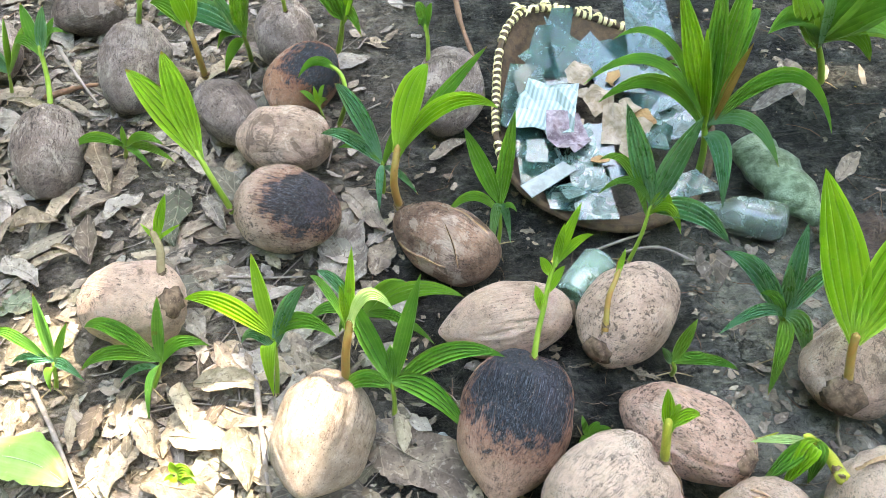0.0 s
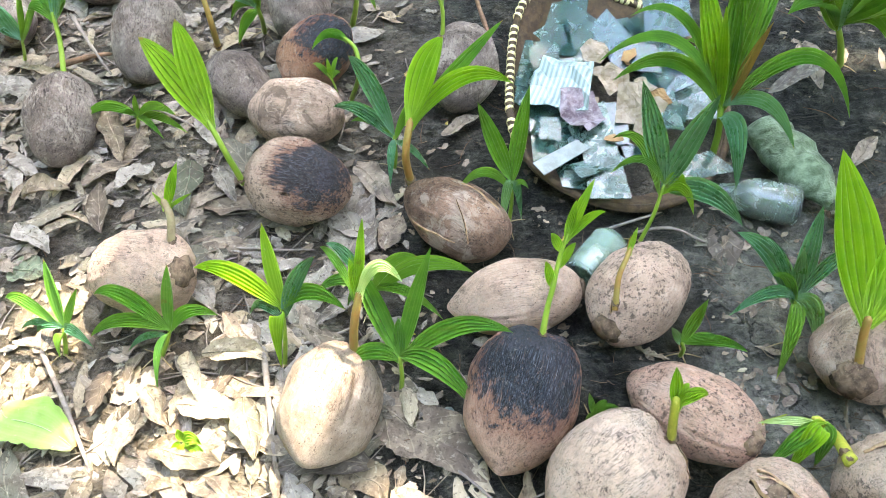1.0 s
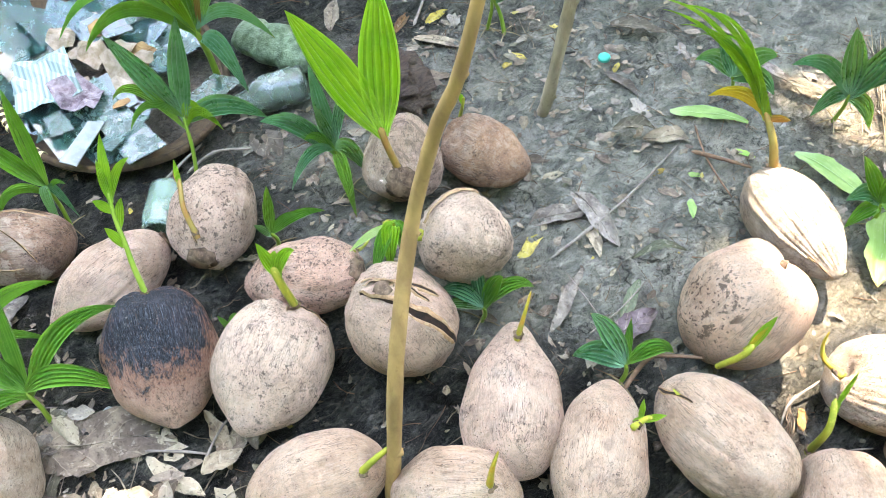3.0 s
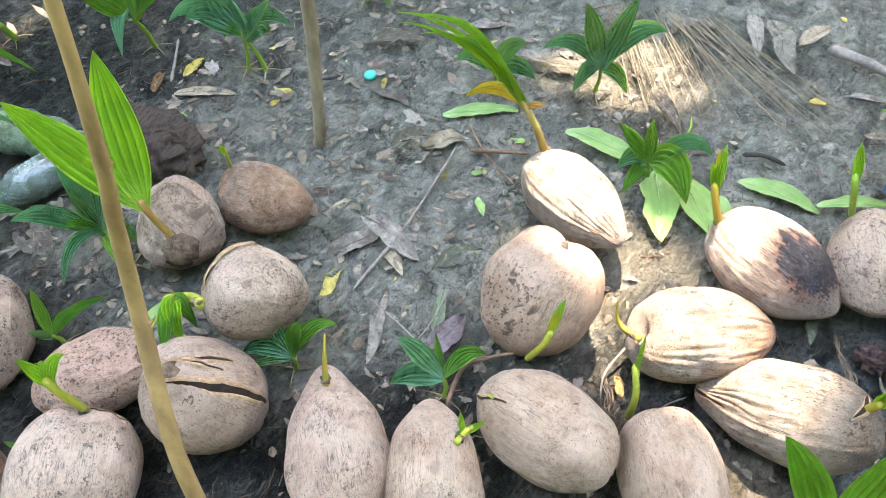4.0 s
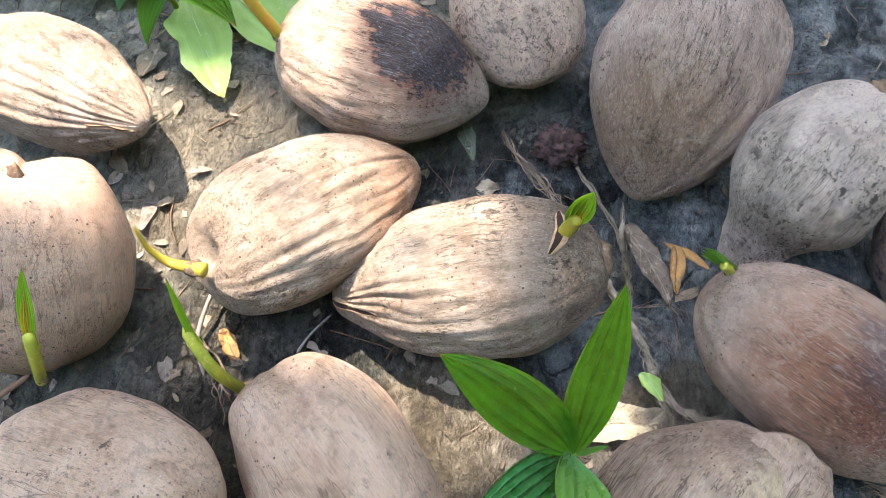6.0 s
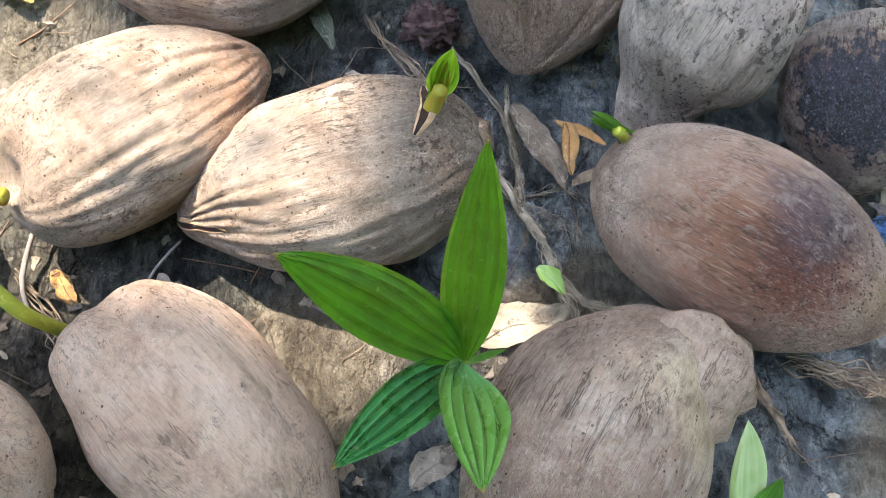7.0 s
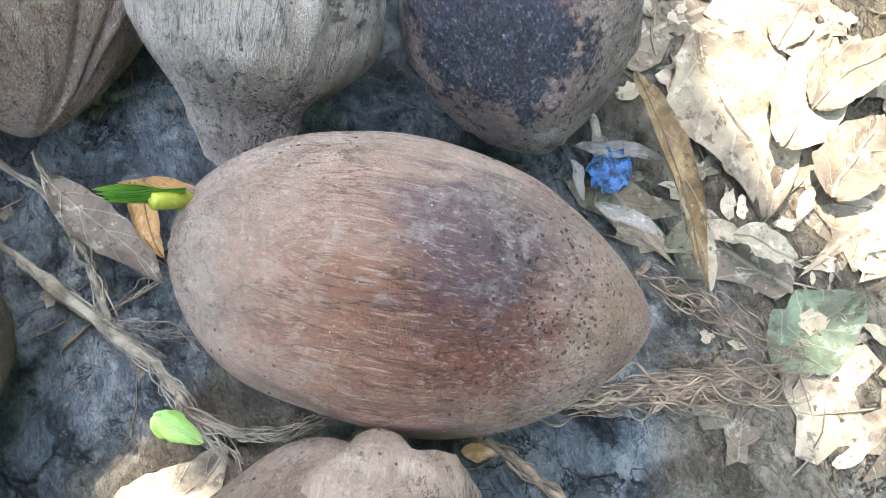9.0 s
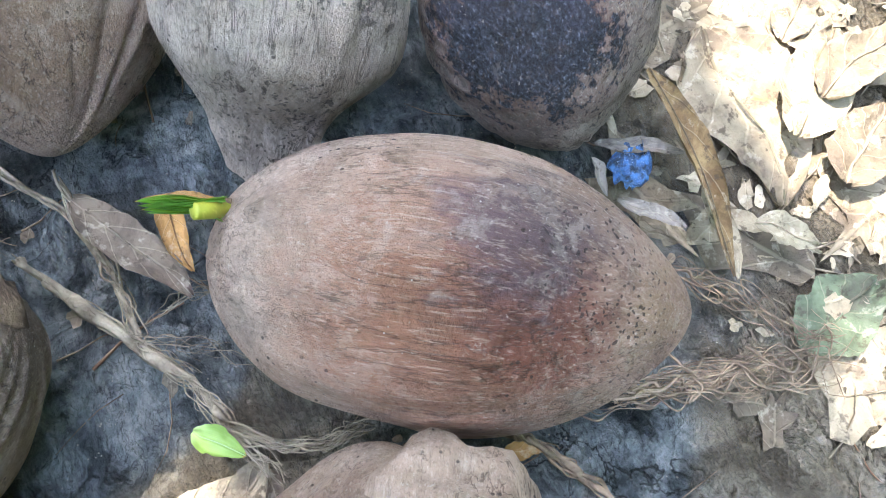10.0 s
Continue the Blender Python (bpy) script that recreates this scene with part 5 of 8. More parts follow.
seedling("blue-green palm seedling with curled lower leaves", (1.828, 0.248, -0.005), (1.82, 0.238, 0.09), 0.005, STEM_GREEN, [
    ((1.785, 0.27, 0.26), 0.045, 0, LEAF_DARK),
    ((1.761, 0.352, 0.12), 0.036, 0.04, LEAF_DARK),
    ((1.836, 0.185, 0.28), 0.044, 0, LEAF_DARK),
    ((1.93, 0.15, 0.15), 0.046, 0.04, LEAF_DARK),
    ((1.778, 0.276, 0.02), 0.034, 0.03, LEAF_DARK),
    ((1.846, 0.177, 0.02), 0.032, 0.03, LEAF_DARK)])
seedling("pale palm seedling behind the curved frond", (1.716, 0.443, -0.005), (1.699, 0.438, 0.06), 0.005, STEM_GREEN, [
    ((1.737, 0.375, 0.14), 0.042, 0.02, LEAF_DARK),
    ((1.683, 0.531, 0.05), 0.038, 0.03, LEAF_DARK),
    ((1.747, 0.356, 0.04), 0.042, 0.03, LEAF_DARK),
    ((1.69, 0.491, 0.13), 0.031, 0.01, LEAF_DARK)])
seedling("green palm seedling between sunlit coconuts", (1.654, 0.019, -0.005), (1.653, 0.022, 0.07), 0.005, STEM_GREEN, [
    ((1.622, 0.083, 0.17), 0.029, 0, LEAF_MID),
    ((1.65, 0.032, 0.19), 0.025, 0, LEAF_MID),
    ((1.686, -0.086, 0.13), 0.038, 0.05, LEAF_DARK),
    ((1.612, -0.086, 0.06), 0.063, 0.05, LEAF_MID),
    ((1.614, 0.068, 0.06), 0.039, 0.03, LEAF_DARK),
    ((1.596, 0.039, 0.02), 0.031, 0.02, LEAF_MID)])
seedling("palm seedling with dark green split leaves and pleats", (1.168, -0.545, -0.005), (1.153, -0.543, 0.1), 0.004, STEM_GREEN, [
    ((1.172, -0.424, 0.258), 0.052, 0.015, LEAF_DEEP),
    ((1.226, -0.547, 0.31), 0.043, 0, LEAF_DEEP),
    ((1.061, -0.458, 0.16), 0.041, 0.02, LEAF_GLOSS),
    ((1.052, -0.558, 0.15), 0.051, 0.02, LEAF_GLOSS),
    ((1.176, -0.579, 0.06), 0.007, 0, LEAF_MID)])
seedling("pale folded palm leaf beside the lobed coconut", (1.044, -0.785, -0.005), (1.044, -0.771, 0.03), 0.004, STEM_GREEN, [
    ((1.115, -0.749, 0.12), 0.037, 0, LEAF_PALE),
    ((1.08, -0.781, 0.09), 0.026, 0, LEAF_MID)])
seedling("tall palm seedling at the back of the mud", (1.338, 1.189, -0.005), (1.301, 1.172, 0.12), 0.007, STEM_GREEN, [
    ((1.198, 1.171, 0.26), 0.047, 0, LEAF_MID),
    ((1.317, 1.164, 0.26), 0.048, 0, LEAF_MID),
    ((1.455, 1.13, 0.08), 0.041, 0.06, LEAF_MID),
    ((1.224, 1.131, 0.08), 0.041, 0.05, LEAF_DARK),
    ((1.392, 1.161, 0.18), 0.05, 0.04, LEAF_MID)])
seedling("blue-green palm seedling far back in shade", (1.439, 0.906, -0.005), (1.42, 0.937, 0.1), 0.006, STEM_GREEN, [
    ((1.344, 1.017, 0.16), 0.053, 0.03, LEAF_DARK),
    ((1.422, 0.942, 0.2), 0.052, 0, LEAF_DARK),
    ((1.482, 0.912, 0.08), 0.055, 0.03, LEAF_DARK)])

# ---- fallen leaves, twigs, roots ----
def dry_material(name, a, b, c, rough=0.85, through=0.12, vary=0.35):
    """A dead leaf: a pale midrib with side veins off it, blotched with rot, one leaf unlike the next."""
    m = Mat(name, rough, spec=0.25)
    v = m.coords()
    uv = m.sep(m.coords("UV"))
    pick = m.math("FRACT", m.math("ADD", m.island(), m.rand()))
    col = m.mix(m.step(m.noise(v, 35, 6, 0.68, 0.5), 0.35, 0.65), lin(a), lin(b))
    col = m.mix(m.math("MULTIPLY", m.step(pick, 0.35, 0.9), vary * 1.4), col, lin(c))
    col = m.mix(m.step(pick, 0.34, 0.12, 0, 0.55), col, lin("3b332c"))
    col = m.mix(m.math("MULTIPLY", m.step(m.math("PINGPONG", m.math("MULTIPLY", pick, 7.0), 1.0), 0.7, 0.9), 0.3), col, lin("6c6f5c"))
    out = m.math("ABSOLUTE", m.math("SUBTRACT", uv[0], 0.5))
    rise = m.math("SUBTRACT", m.math("MULTIPLY", uv[1], 9.0), m.math("MULTIPLY", out, 5.0))
    rise = m.math("ADD", rise, m.math("MULTIPLY", m.noise(v, 40, 3), 0.5))
    rib = m.math("MAXIMUM", m.step(m.math("PINGPONG", rise, 1.0), 0.88, 0.98), m.step(out, 0.035, 0.012))
    col = m.mix(m.math("MULTIPLY", rib, 0.3), col, m.mix(0.5, col, lin("d0bfa2")))
    col = m.mix(m.step(m.noise(v, 110, 5, 0.66), 0.55, 0.66, 0, 0.7), col, lin("3f352c"))
    col = m.mix(m.step(m.noise(v, 22, 6, 0.66), 0.52, 0.64, 0, 0.6), col, lin("4d433b"))
    col = m.mix(m.step(m.noise(v, 75, 4, 0.6), 0.42, 0.34, 0, 0.4), col, m.mix(0.5, col, lin("d9cdb8")))
    m.color(col)
    m.bump(rib, 0.5, 0.0015)
    m.bump(m.noise(v, 60, 6, 0.65), 0.8, 0.006)
    m.translucent(col, through)
    return m.m


DRY_TAN = dry_material("tan_dry_leaf", "9b8a73", "746452", "ad9e87")
DRY_GREY = dry_material("grey_dry_leaf", "877e73", "5e564e", "a0978b")
DRY_BROWN = dry_material("brown_dry_leaf", "7f705f", "5a4e43", "9a8c7d")
DRY_ORANGE = dry_material("orange_dry_leaf", "946a3e", "6c4826", "ab8654")
DRY_ORB = dry_material("ochre_dry_leaf", "87714f", "5f4a30", "9a8362")
DRY_PALE = dry_material("pale_dry_leaf", "a3937b", "7c6c57", "b3a58d")
DRY_WHITE = dry_material("bleached_dry_leaf", "8d7f69", "6c5e4b", "9c8f79")
DRY_YELLOW = dry_material("yellow_dry_leaf", "b9a24c", "97803c", "b4ae68")
DRY_PURPLE = dry_material("purple_grey_dry_leaf", "786a6b", "594c4d", "8b7d7c")
LEAF_OLD = dry_material("olive_dead_leaf", "666e56", "4c5441", "808a70")
BARK_GREY = plain("grey_bark", "8a8076", "6a6058", 0.9, 40, 0.6, 0.003, (1, 1, 1), "a89e92")
BARK_BROWN = plain("brown_bark", "7a5f4a", "5a4434", 0.9, 40, 0.6, 0.003, (1, 1, 1), "957a62")
BARK_BLACK = plain("black_wood", "2a2622", "3d3732", 0.9, 60, 0.8, 0.003)
ROOT = plain("pale_root", "928672", "655a4b", 0.9, 60, 0.9, 0.003, third="4c3f33")
ROOT_DARK = plain("brown_root", "8a7660", "54463a", 0.9, 60, 0.9, 0.003, third="33291f")


def leaf_sheet(a, b, width, curl, bend, seed, nl=25, nw=11, ragged=0.11):
    """A fallen leaf: a curled sheet from tip to tip, with a midrib and an uneven edge."""
    a, b = Vector(a), Vector(b)
    t = (b - a)
    L = t.length
    t.normalize()
    side = t.cross(Vector((0, 0, 1)))
    side = side.normalized() if side.length > 0.05 else Vector((1, 0, 0))
    up = side.cross(t)
    off = Vector((seed * 1.7, seed * 0.9, seed * 2.3))
    verts, uvs = [], []
    for i in range(nl):
        s = i / (nl - 1)
        w = width * 0.5 * max(0.02, math.sin(math.pi * (0.02 + 0.96 * s) ** 0.85) ** 0.75)
        sway = width * 0.25 * noise.noise(Vector((s * 2, seed, 0)))
        lift = bend * L * 0.5 * math.sin(math.pi * s)
        for j in range(nw):
            v = -1 + 2 * j / (nw - 1)
            edge = 1 + ragged * (noise.noise(Vector((s * 6, v * 3, seed * 3.1))) + 0.35 * noise.noise(Vector((s * 23, v * 3, seed * 1.1)))) * abs(v) * 2
            k = max(abs(curl) * 1.4, 0.02)
            y = math.sin(v * k) / k * w * edge
            z = (1 - math.cos(v * k)) / k * w * (1 if curl > 0 else -1)
            z += 0.13 * width * noise.noise(Vector((s * 4, v * 1.6, 0)) + off) + 0.06 * width * noise.noise(Vector((s * 13, v * 5, 3)) + off) - (0.06 * w if j == nw // 2 else 0)
            p = a + t * (L * s) + side * (y + sway) + up * (z + lift)
            verts.append(p + Vector((0, 0, 0.006)))
            uvs.append((v * 0.5 + 0.5, s))
    return verts, grid_faces(nl, nw), uvs


FALLEN = [0]


def fallen_leaf(name, a, b, width, material, label, curl, bend):
    FALLEN[0] += 1
    vs, fs, uv = leaf_sheet(a, b, width, curl, bend, FALLEN[0])
    mid = (Vector(a) + Vector(b)) / 2
    g = ground_height(mid.x, mid.y)
    low = min(v.z for v in vs)
    shift = Vector((mid.x, mid.y, low - g + 0.001 if low < g + 0.02 else 0.0))
    ob = new(name, mesh_of(name, [v - shift for v in vs], fs, material, True, uv))
    ob.location = (mid.x, mid.y, 0)
    tagged(ob, label, "leaf", group="fallen leaves")
    if width > 0.018:
        line = [vs[i * 11 + 5] - shift + Vector((0, 0, 0.001)) for i in (0, 5, 10, 15, 20, 24)]
        child("midrib", tube_mesh("midrib", line, min(0.0016, width * 0.02), 0.0005, material, 5), ob)


def twig(name, points, r, material, label):
    pts = [Vector(p) for p in points]
    me = tube_mesh(name, [p - pts[0] for p in pts], r, r * 0.6, material, 7, 0.35, r * 999)
    ob = new(name, me)
    ob.location = pts[0]
    tagged(ob, label, "stick", group="fallen sticks")


ROOTS = [0]


def root_tangle(points, count, spread, r, material, label, heavy=0.0, wild=0.3):
    """A strand of fibrous roots: many thin tubes that wander about one line."""
    ROOTS[0] += 1
    rnd = random.Random(ROOTS[0] * 7)
    top = empty("root_tangle", Matrix.Translation(points[0]))
    tagged(top, label, "roots")
    o = Vector(points[0])
    for k in range(count):
        pts, seed = [], rnd.uniform(0, 50)
        fine = []
        for i in range(len(points) - 1):
            for f in (0.0, 0.2, 0.4, 0.6, 0.8):
                fine.append(Vector(points[i]).lerp(Vector(points[i + 1]), f))
        fine.append(Vector(points[-1]))
        first = rnd.choice((0, 0, 1, 2, 3)) if len(fine) > 7 else 0
        last = len(fine) - (rnd.choice((0, 0, 1, 3)) if len(fine) > 7 else 0)
        for i, p in enumerate(fine[first:last]):
            grow = 0.6 + 1.0 * (i + first) / len(fine)
            w = (noise.noise_vector(Vector((i * 0.3, seed, k * 3.3))) * 1.0 + noise.noise_vector(Vector((i * 0.95, k * 5.1, seed))) * wild) * spread * (0.35 if heavy and k == 0 else grow)
            q = p + Vector((w.x, w.y, abs(w.z) * 0.35))
            q.z = max(q.z * (1 - 0.5 * rnd.random()), ground_height(q.x, q.y) + 0.002)
            pts.append(q - o)
        rr = r * (heavy if heavy and k == 0 else rnd.uniform(0.3, 1.0))
        child("root", tube_mesh("root", pts, rr, rr * 0.45, material, 7, 1.1, k), top)


def litter(name, label, material, count, where, sizes, seed, curl=(0.2, 1.0), aspect=(0.3, 0.5), nl=9, nw=5, tilt=0.25, ragged=0.13):
    """One object of many small fallen leaves or scraps, scattered over where(rnd) -> (x, y) or None."""
    rnd = random.Random(seed)
    verts, faces, uvs = [], [], []
    made = 0
    while made < count:
        spot = where(rnd)
        if spot is None:
            continue
        made += 1
        x, y = spot
        L = rnd.uniform(*sizes)
        ang = rnd.uniform(0, 2 * math.pi)
        rise = rnd.uniform(-tilt, tilt) * L
        z = ground_height(x, y) + rnd.uniform(0.0, 0.012) * min(1, L * 18)
        d = Vector((math.cos(ang), math.sin(ang), 0)) * L / 2
        a = Vector((x, y, z + abs(rise) / 2)) - d - Vector((0, 0, rise / 2))
        b = Vector((x, y, z + abs(rise) / 2)) + d + Vector((0, 0, rise / 2))
        vs, fs, uv = leaf_sheet(a, b, L * rnd.uniform(*aspect), rnd.uniform(*curl) * rnd.choice((-1, 1)), rnd.uniform(-0.05, 0.25), rnd.uniform(0, 90), nl, nw, ragged)
        n = len(verts)
        verts += [v - Vector((0, 0, 0.004)) for v in vs]
        faces += [tuple(n + i for i in f) for f in fs]
        uvs += uv
    ob = new(name, mesh_of(name, verts, faces, material, True, uvs))
    tagged(ob, label, "leaf litter", kind="stuff")


def torn_pieces(name, label, material, count, where, sizes, seed, curl=0.25, stack=0.004, sides=14, rings=(0.0, 0.4, 0.75, 1.0)):
    """One object of many flat torn pieces of leaf: many-cornered, uneven, a little turned up on one side."""
    rnd = random.Random(seed)
    verts, faces, uvs = [], [], []
    made = 0
    while made < count:
        spot = where(rnd)
        if spot is None:
            continue
        made += 1
        x, y = spot
        R = rnd.uniform(*sizes) * rnd.uniform(0.5, 1.0)
        turn, long, up, lean = rnd.uniform(0, 6.283), rnd.uniform(1.0, 2.2), rnd.uniform(0, 6.283), rnd.uniform(0, curl)
        n, off = len(verts), rnd.uniform(0, 90)
        radii = [rnd.choice((0.5, 0.72, 0.9, 1.08)) * (1 + 0.35 * noise.noise(Vector((k * 0.9, off, 0)))) for k in range(sides)]
        base = rnd.uniform(0.001, 0.001 + stack)
        for ring in rings:
            for k in range(1 if ring == 0 else sides):
                a = 6.283 * k / sides
                px, py = math.cos(a) * ring * radii[k] * long, math.sin(a) * ring * radii[k]
                tilt = max(0.0, px * math.cos(up) / long + py * math.sin(up))
                z = base + R * (lean * tilt * tilt * 1.6 + 0.10 * noise.noise(Vector((px * 2.2, py * 2.2, off))) * (0.3 + ring))
                qx, qy = R * (px * math.cos(turn) - py * math.sin(turn)), R * (px * math.sin(turn) + py * math.cos(turn))
                verts.append((x + qx, y + qy, max(ground_height(x + qx, y + qy), ground_height(x, y) - 0.002) + max(z, 0.0008)))
                uvs.append((0.5 + py * 0.4, 0.5 + px / long * 0.4))
        for k in range(sides):
            j = (k + 1) % sides
            faces.append((n, n + 1 + k, n + 1 + j))
            for r in range(len(rings) - 2):
                faces.append((n + 1 + r * sides + k, n + 1 + (r + 1) * sides + k, n + 1 + (r + 1) * sides + j, n + 1 + r * sides + j))
    ob = new(name, mesh_of(name, verts, faces, material, True, uvs))
    tagged(ob, label, "leaf litter", kind="stuff")


def on_left(rnd):
    """The littered side of the plot, thinning out towards the bare mud."""
    x, y = rnd.uniform(-1.45, 0.35), rnd.uniform(0.05, 2.4)
    if math.hypot((x + 0.35) / 1.0, (y - 1.1) / 1.15) > 1 + 0.35 * noise.noise(Vector((x * 2.2, y * 2.2, 8))):
        return None
    edge = 0.10 - 0.35 * max(0, y - 0.9) + 0.12 * noise.noise(Vector((x * 2, y * 2, 4)))
    if x > edge and rnd.random() > math.exp(-(x - edge) * 14):
        return None
    return x, y


def in_front(rnd):
    """The sunny near edge, left of the nuts."""
    x, y = rnd.uniform(-0.75, 0.5), rnd.uniform(0.05, 0.56)
    if x > 0.1 and y > 0.42:
        return None
    return x, y


def at_end(rnd):
    """The sunny edge beyond the last nut: an uneven drift."""
    x, y = rnd.uniform(0.7, 1.95), rnd.uniform(-1.85, -0.93)
    far = math.hypot((x - 1.3) / 0.5, (y + 1.28) / 0.42) + 0.5 * noise.noise(Vector((x * 3.5, y * 3.5, 2)))
    if far > 0.75 and rnd.random() < (far - 0.75) * 3 or y > -0.98 and rnd.random() < 0.6:
        return None
    return x, y


def anywhere(rnd):
    x, y = rnd.uniform(-1.2, 2.6), rnd.uniform(-1.4, 2.2)
    return None if y < -0.42 and rnd.random() < 0.7 else (x, y)


def open_mud(rnd):
    """The open mud between the row's two ends."""
    return rnd.uniform(0.75, 1.95), rnd.uniform(-0.1, 1.05)


def in_gaps(rnd):
    """Between the nuts."""
    return rnd.uniform(0.0, 2.0), rnd.uniform(-1.0, 1.2)

# ---- fallen leaves, twigs and roots ----
fallen_leaf("dry_leaf", (0.031, 0.822, 0.008), (0.076, 1.065, 0.008), 0.109, DRY_GREY, "large flat grey-tan dry leaf under coconuts", 0.3, 0.1)
fallen_leaf("dry_leaf", (0.03, 1.116, 0.015), (0.135, 1, 0.015), 0.064, DRY_BROWN, "curled brown dry leaf beside a nut", 0.5, 0.1)
fallen_leaf("dry_leaf", (0.146, 0.545, 0.012), (0.357, 0.413, 0.012), 0.117, DRY_BROWN, "large grey-brown veined dry leaf on the mud", 0.12, 0.1)
fallen_leaf("dry_leaf", (-0.174, 0.605, 0.02), (-0.048, 0.603, 0.02), 0.056, DRY_PALE, "pale curled dry leaf in the sun", 0.6, 0.3)
fallen_leaf("dry_leaf", (-0.197, 0.607, 0.025), (-0.153, 0.51, 0.025), 0.043, DRY_PALE, "pale rolled dry leaf in the sun", 0.9, 0.3)
fallen_leaf("dry_leaf", (-0.16, 0.559, 0.01), (-0.054, 0.546, 0.01), 0.047, DRY_TAN, "tan dry leaf in the sun", 0.5, 0.1)
fallen_leaf("dry_leaf", (0.807, 0.985, 0.012), (0.802, 0.867, 0.012), 0.069, DRY_GREY, "flat grey dry leaf on bare mud", 0.2, 0.1)
fallen_leaf("dry_leaf", (-0.461, 0.877, 0.02), (-0.508, 1.007, 0.02), 0.052, DRY_BROWN, "brown crumpled dry leaf on litter", 0.7, 0.1)
fallen_leaf("dry_leaf", (-0.663, 0.96, 0.02), (-0.568, 0.99, 0.02), 0.062, DRY_TAN, "tan curved dry leaf on litter", 0.8, 0.4)
fallen_leaf("dry_leaf", (-0.563, 1.095, 0.015), (-0.6, 0.969, 0.015), 0.041, DRY_TAN, "long tan dry leaf on litter", 0.5, 0.1)
fallen_leaf("fallen_leaf", (-0.634, 0.792, 0.012), (-0.55, 0.781, 0.012), 0.072, LEAF_OLD, "olive-green fallen leaf on litter", 0.3, 0.1)
fallen_leaf("fallen_leaf", (-0.503, 0.476, 0.02), (-0.345, 0.412, 0.02), 0.094, LEAF_LIME, "large pale green fallen leaf in the sun", 0.25, 0.25)
fallen_leaf("dry_leaf", (-0.232, 0.769, 0.02), (-0.179, 0.702, 0.02), 0.048, DRY_GREY, "pale grey curled dry leaf", 0.5, 0.1)
fallen_leaf("dry_leaf", (-0.33, 1.091, 0.015), (-0.299, 0.93, 0.015), 0.07, LEAF_OLD, "grey-green dry leaf on litter", 0.4, 0.1)
fallen_leaf("dry_leaf", (-0.266, 1.071, 0.02), (-0.2, 0.975, 0.02), 0.045, DRY_GREY, "grey dry leaf beside a nut", 0.6, 0.1)
fallen_leaf("dry_leaf", (-0.572, 1.244, 0.02), (-0.483, 1.074, 0.02), 0.064, DRY_TAN, "tan crumpled dry leaf on litter", 0.7, 0.1)
fallen_leaf("dry_leaf", (-0.475, 1.004, 0.015), (-0.41, 1.081, 0.015), 0.05, DRY_GREY, "grey flat dry leaf on litter", 0.5, 0.1)
fallen_leaf("dry_leaf", (-0.65, 0.891, 0.015), (-0.55, 0.821, 0.015), 0.047, DRY_GREY, "grey dry leaf on litter", 0.5, 0.1)
fallen_leaf("dry_leaf", (-0.333, 0.559, 0.02), (-0.334, 0.472, 0.02), 0.049, DRY_BROWN, "brown dry leaf on litter", 0.7, 0.1)
fallen_leaf("dry_leaf", (-0.258, 0.534, 0.02), (-0.197, 0.462, 0.02), 0.049, DRY_TAN, "tan rolled dry leaf on litter", 0.9, 0.1)
fallen_leaf("dry_leaf", (-0.149, 0.715, 0.01), (-0.104, 0.685, 0.01), 0.033, DRY_PALE, "pale scrap of dry leaf", 0.3, 0.1)
fallen_leaf("dry_leaf", (0.121, 0.885, 0.012), (0.147, 0.975, 0.012), 0.058, DRY_BROWN, "brown dry leaf beside the banded nut", 0.4, 0.1)
fallen_leaf("dry_leaf", (1.093, 1.143, 0.02), (1.162, 1.236, 0.02), 0.039, DRY_BROWN, "brown dry leaf at the back", 0.5, 0.1)
fallen_leaf("dry_leaf", (1.06, 1.544, 0.03), (1.07, 1.377, 0.03), 0.06, DRY_BROWN, "brown dry leaf under the tall seedling", 0.5, 0.1)
fallen_leaf("dry_leaf", (0.942, 1.333, 0.05), (1.096, 1.404, 0.05), 0.048, DRY_GREY, "grey arched dry leaf under the tall seedling", 0.4, 0.5)
fallen_leaf("dry_leaf", (0.215, 1.202, 0.012), (0.295, 1.269, 0.012), 0.034, DRY_BROWN, "brown dry leaf piece on mud", 0.5, 0.1)
fallen_leaf("dry_leaf", (0.004, 1.668, 0.008), (0.083, 1.632, 0.008), 0.034, DRY_TAN, "tan leaf scrap on mud", 0.3, 0.1)
fallen_leaf("dry_leaf", (1.257, 1.029, 0.01), (1.342, 0.907, 0.01), 0.032, DRY_TAN, "long tan dry leaf on mud", 0.3, 0.1)
fallen_leaf("dry_leaf", (1.308, 1.052, 0.008), (1.381, 1.062, 0.008), 0.028, DRY_YELLOW, "yellow fallen leaf on mud", 0.3, 0.1)
fallen_leaf("dry_leaf", (1.231, 1.069, 0.01), (1.299, 1.114, 0.01), 0.028, DRY_ORANGE, "orange-brown dry leaf on mud", 0.4, 0.1)
fallen_leaf("dry_leaf", (1.362, 0.812, 0.006), (1.391, 0.817, 0.006), 0.017, DRY_YELLOW, "small yellow leaf on mud", 0.2, 0.1)
fallen_leaf("fallen_leaf", (1.205, 0.961, 0.006), (1.233, 0.947, 0.006), 0.019, LEAF_LIME, "small green leaf on mud", 0.2, 0.1)
fallen_leaf("dry_leaf", (1.412, 0.846, 0.006), (1.427, 0.792, 0.006), 0.016, DRY_YELLOW, "small yellow-green leaf on mud", 0.2, 0.1)
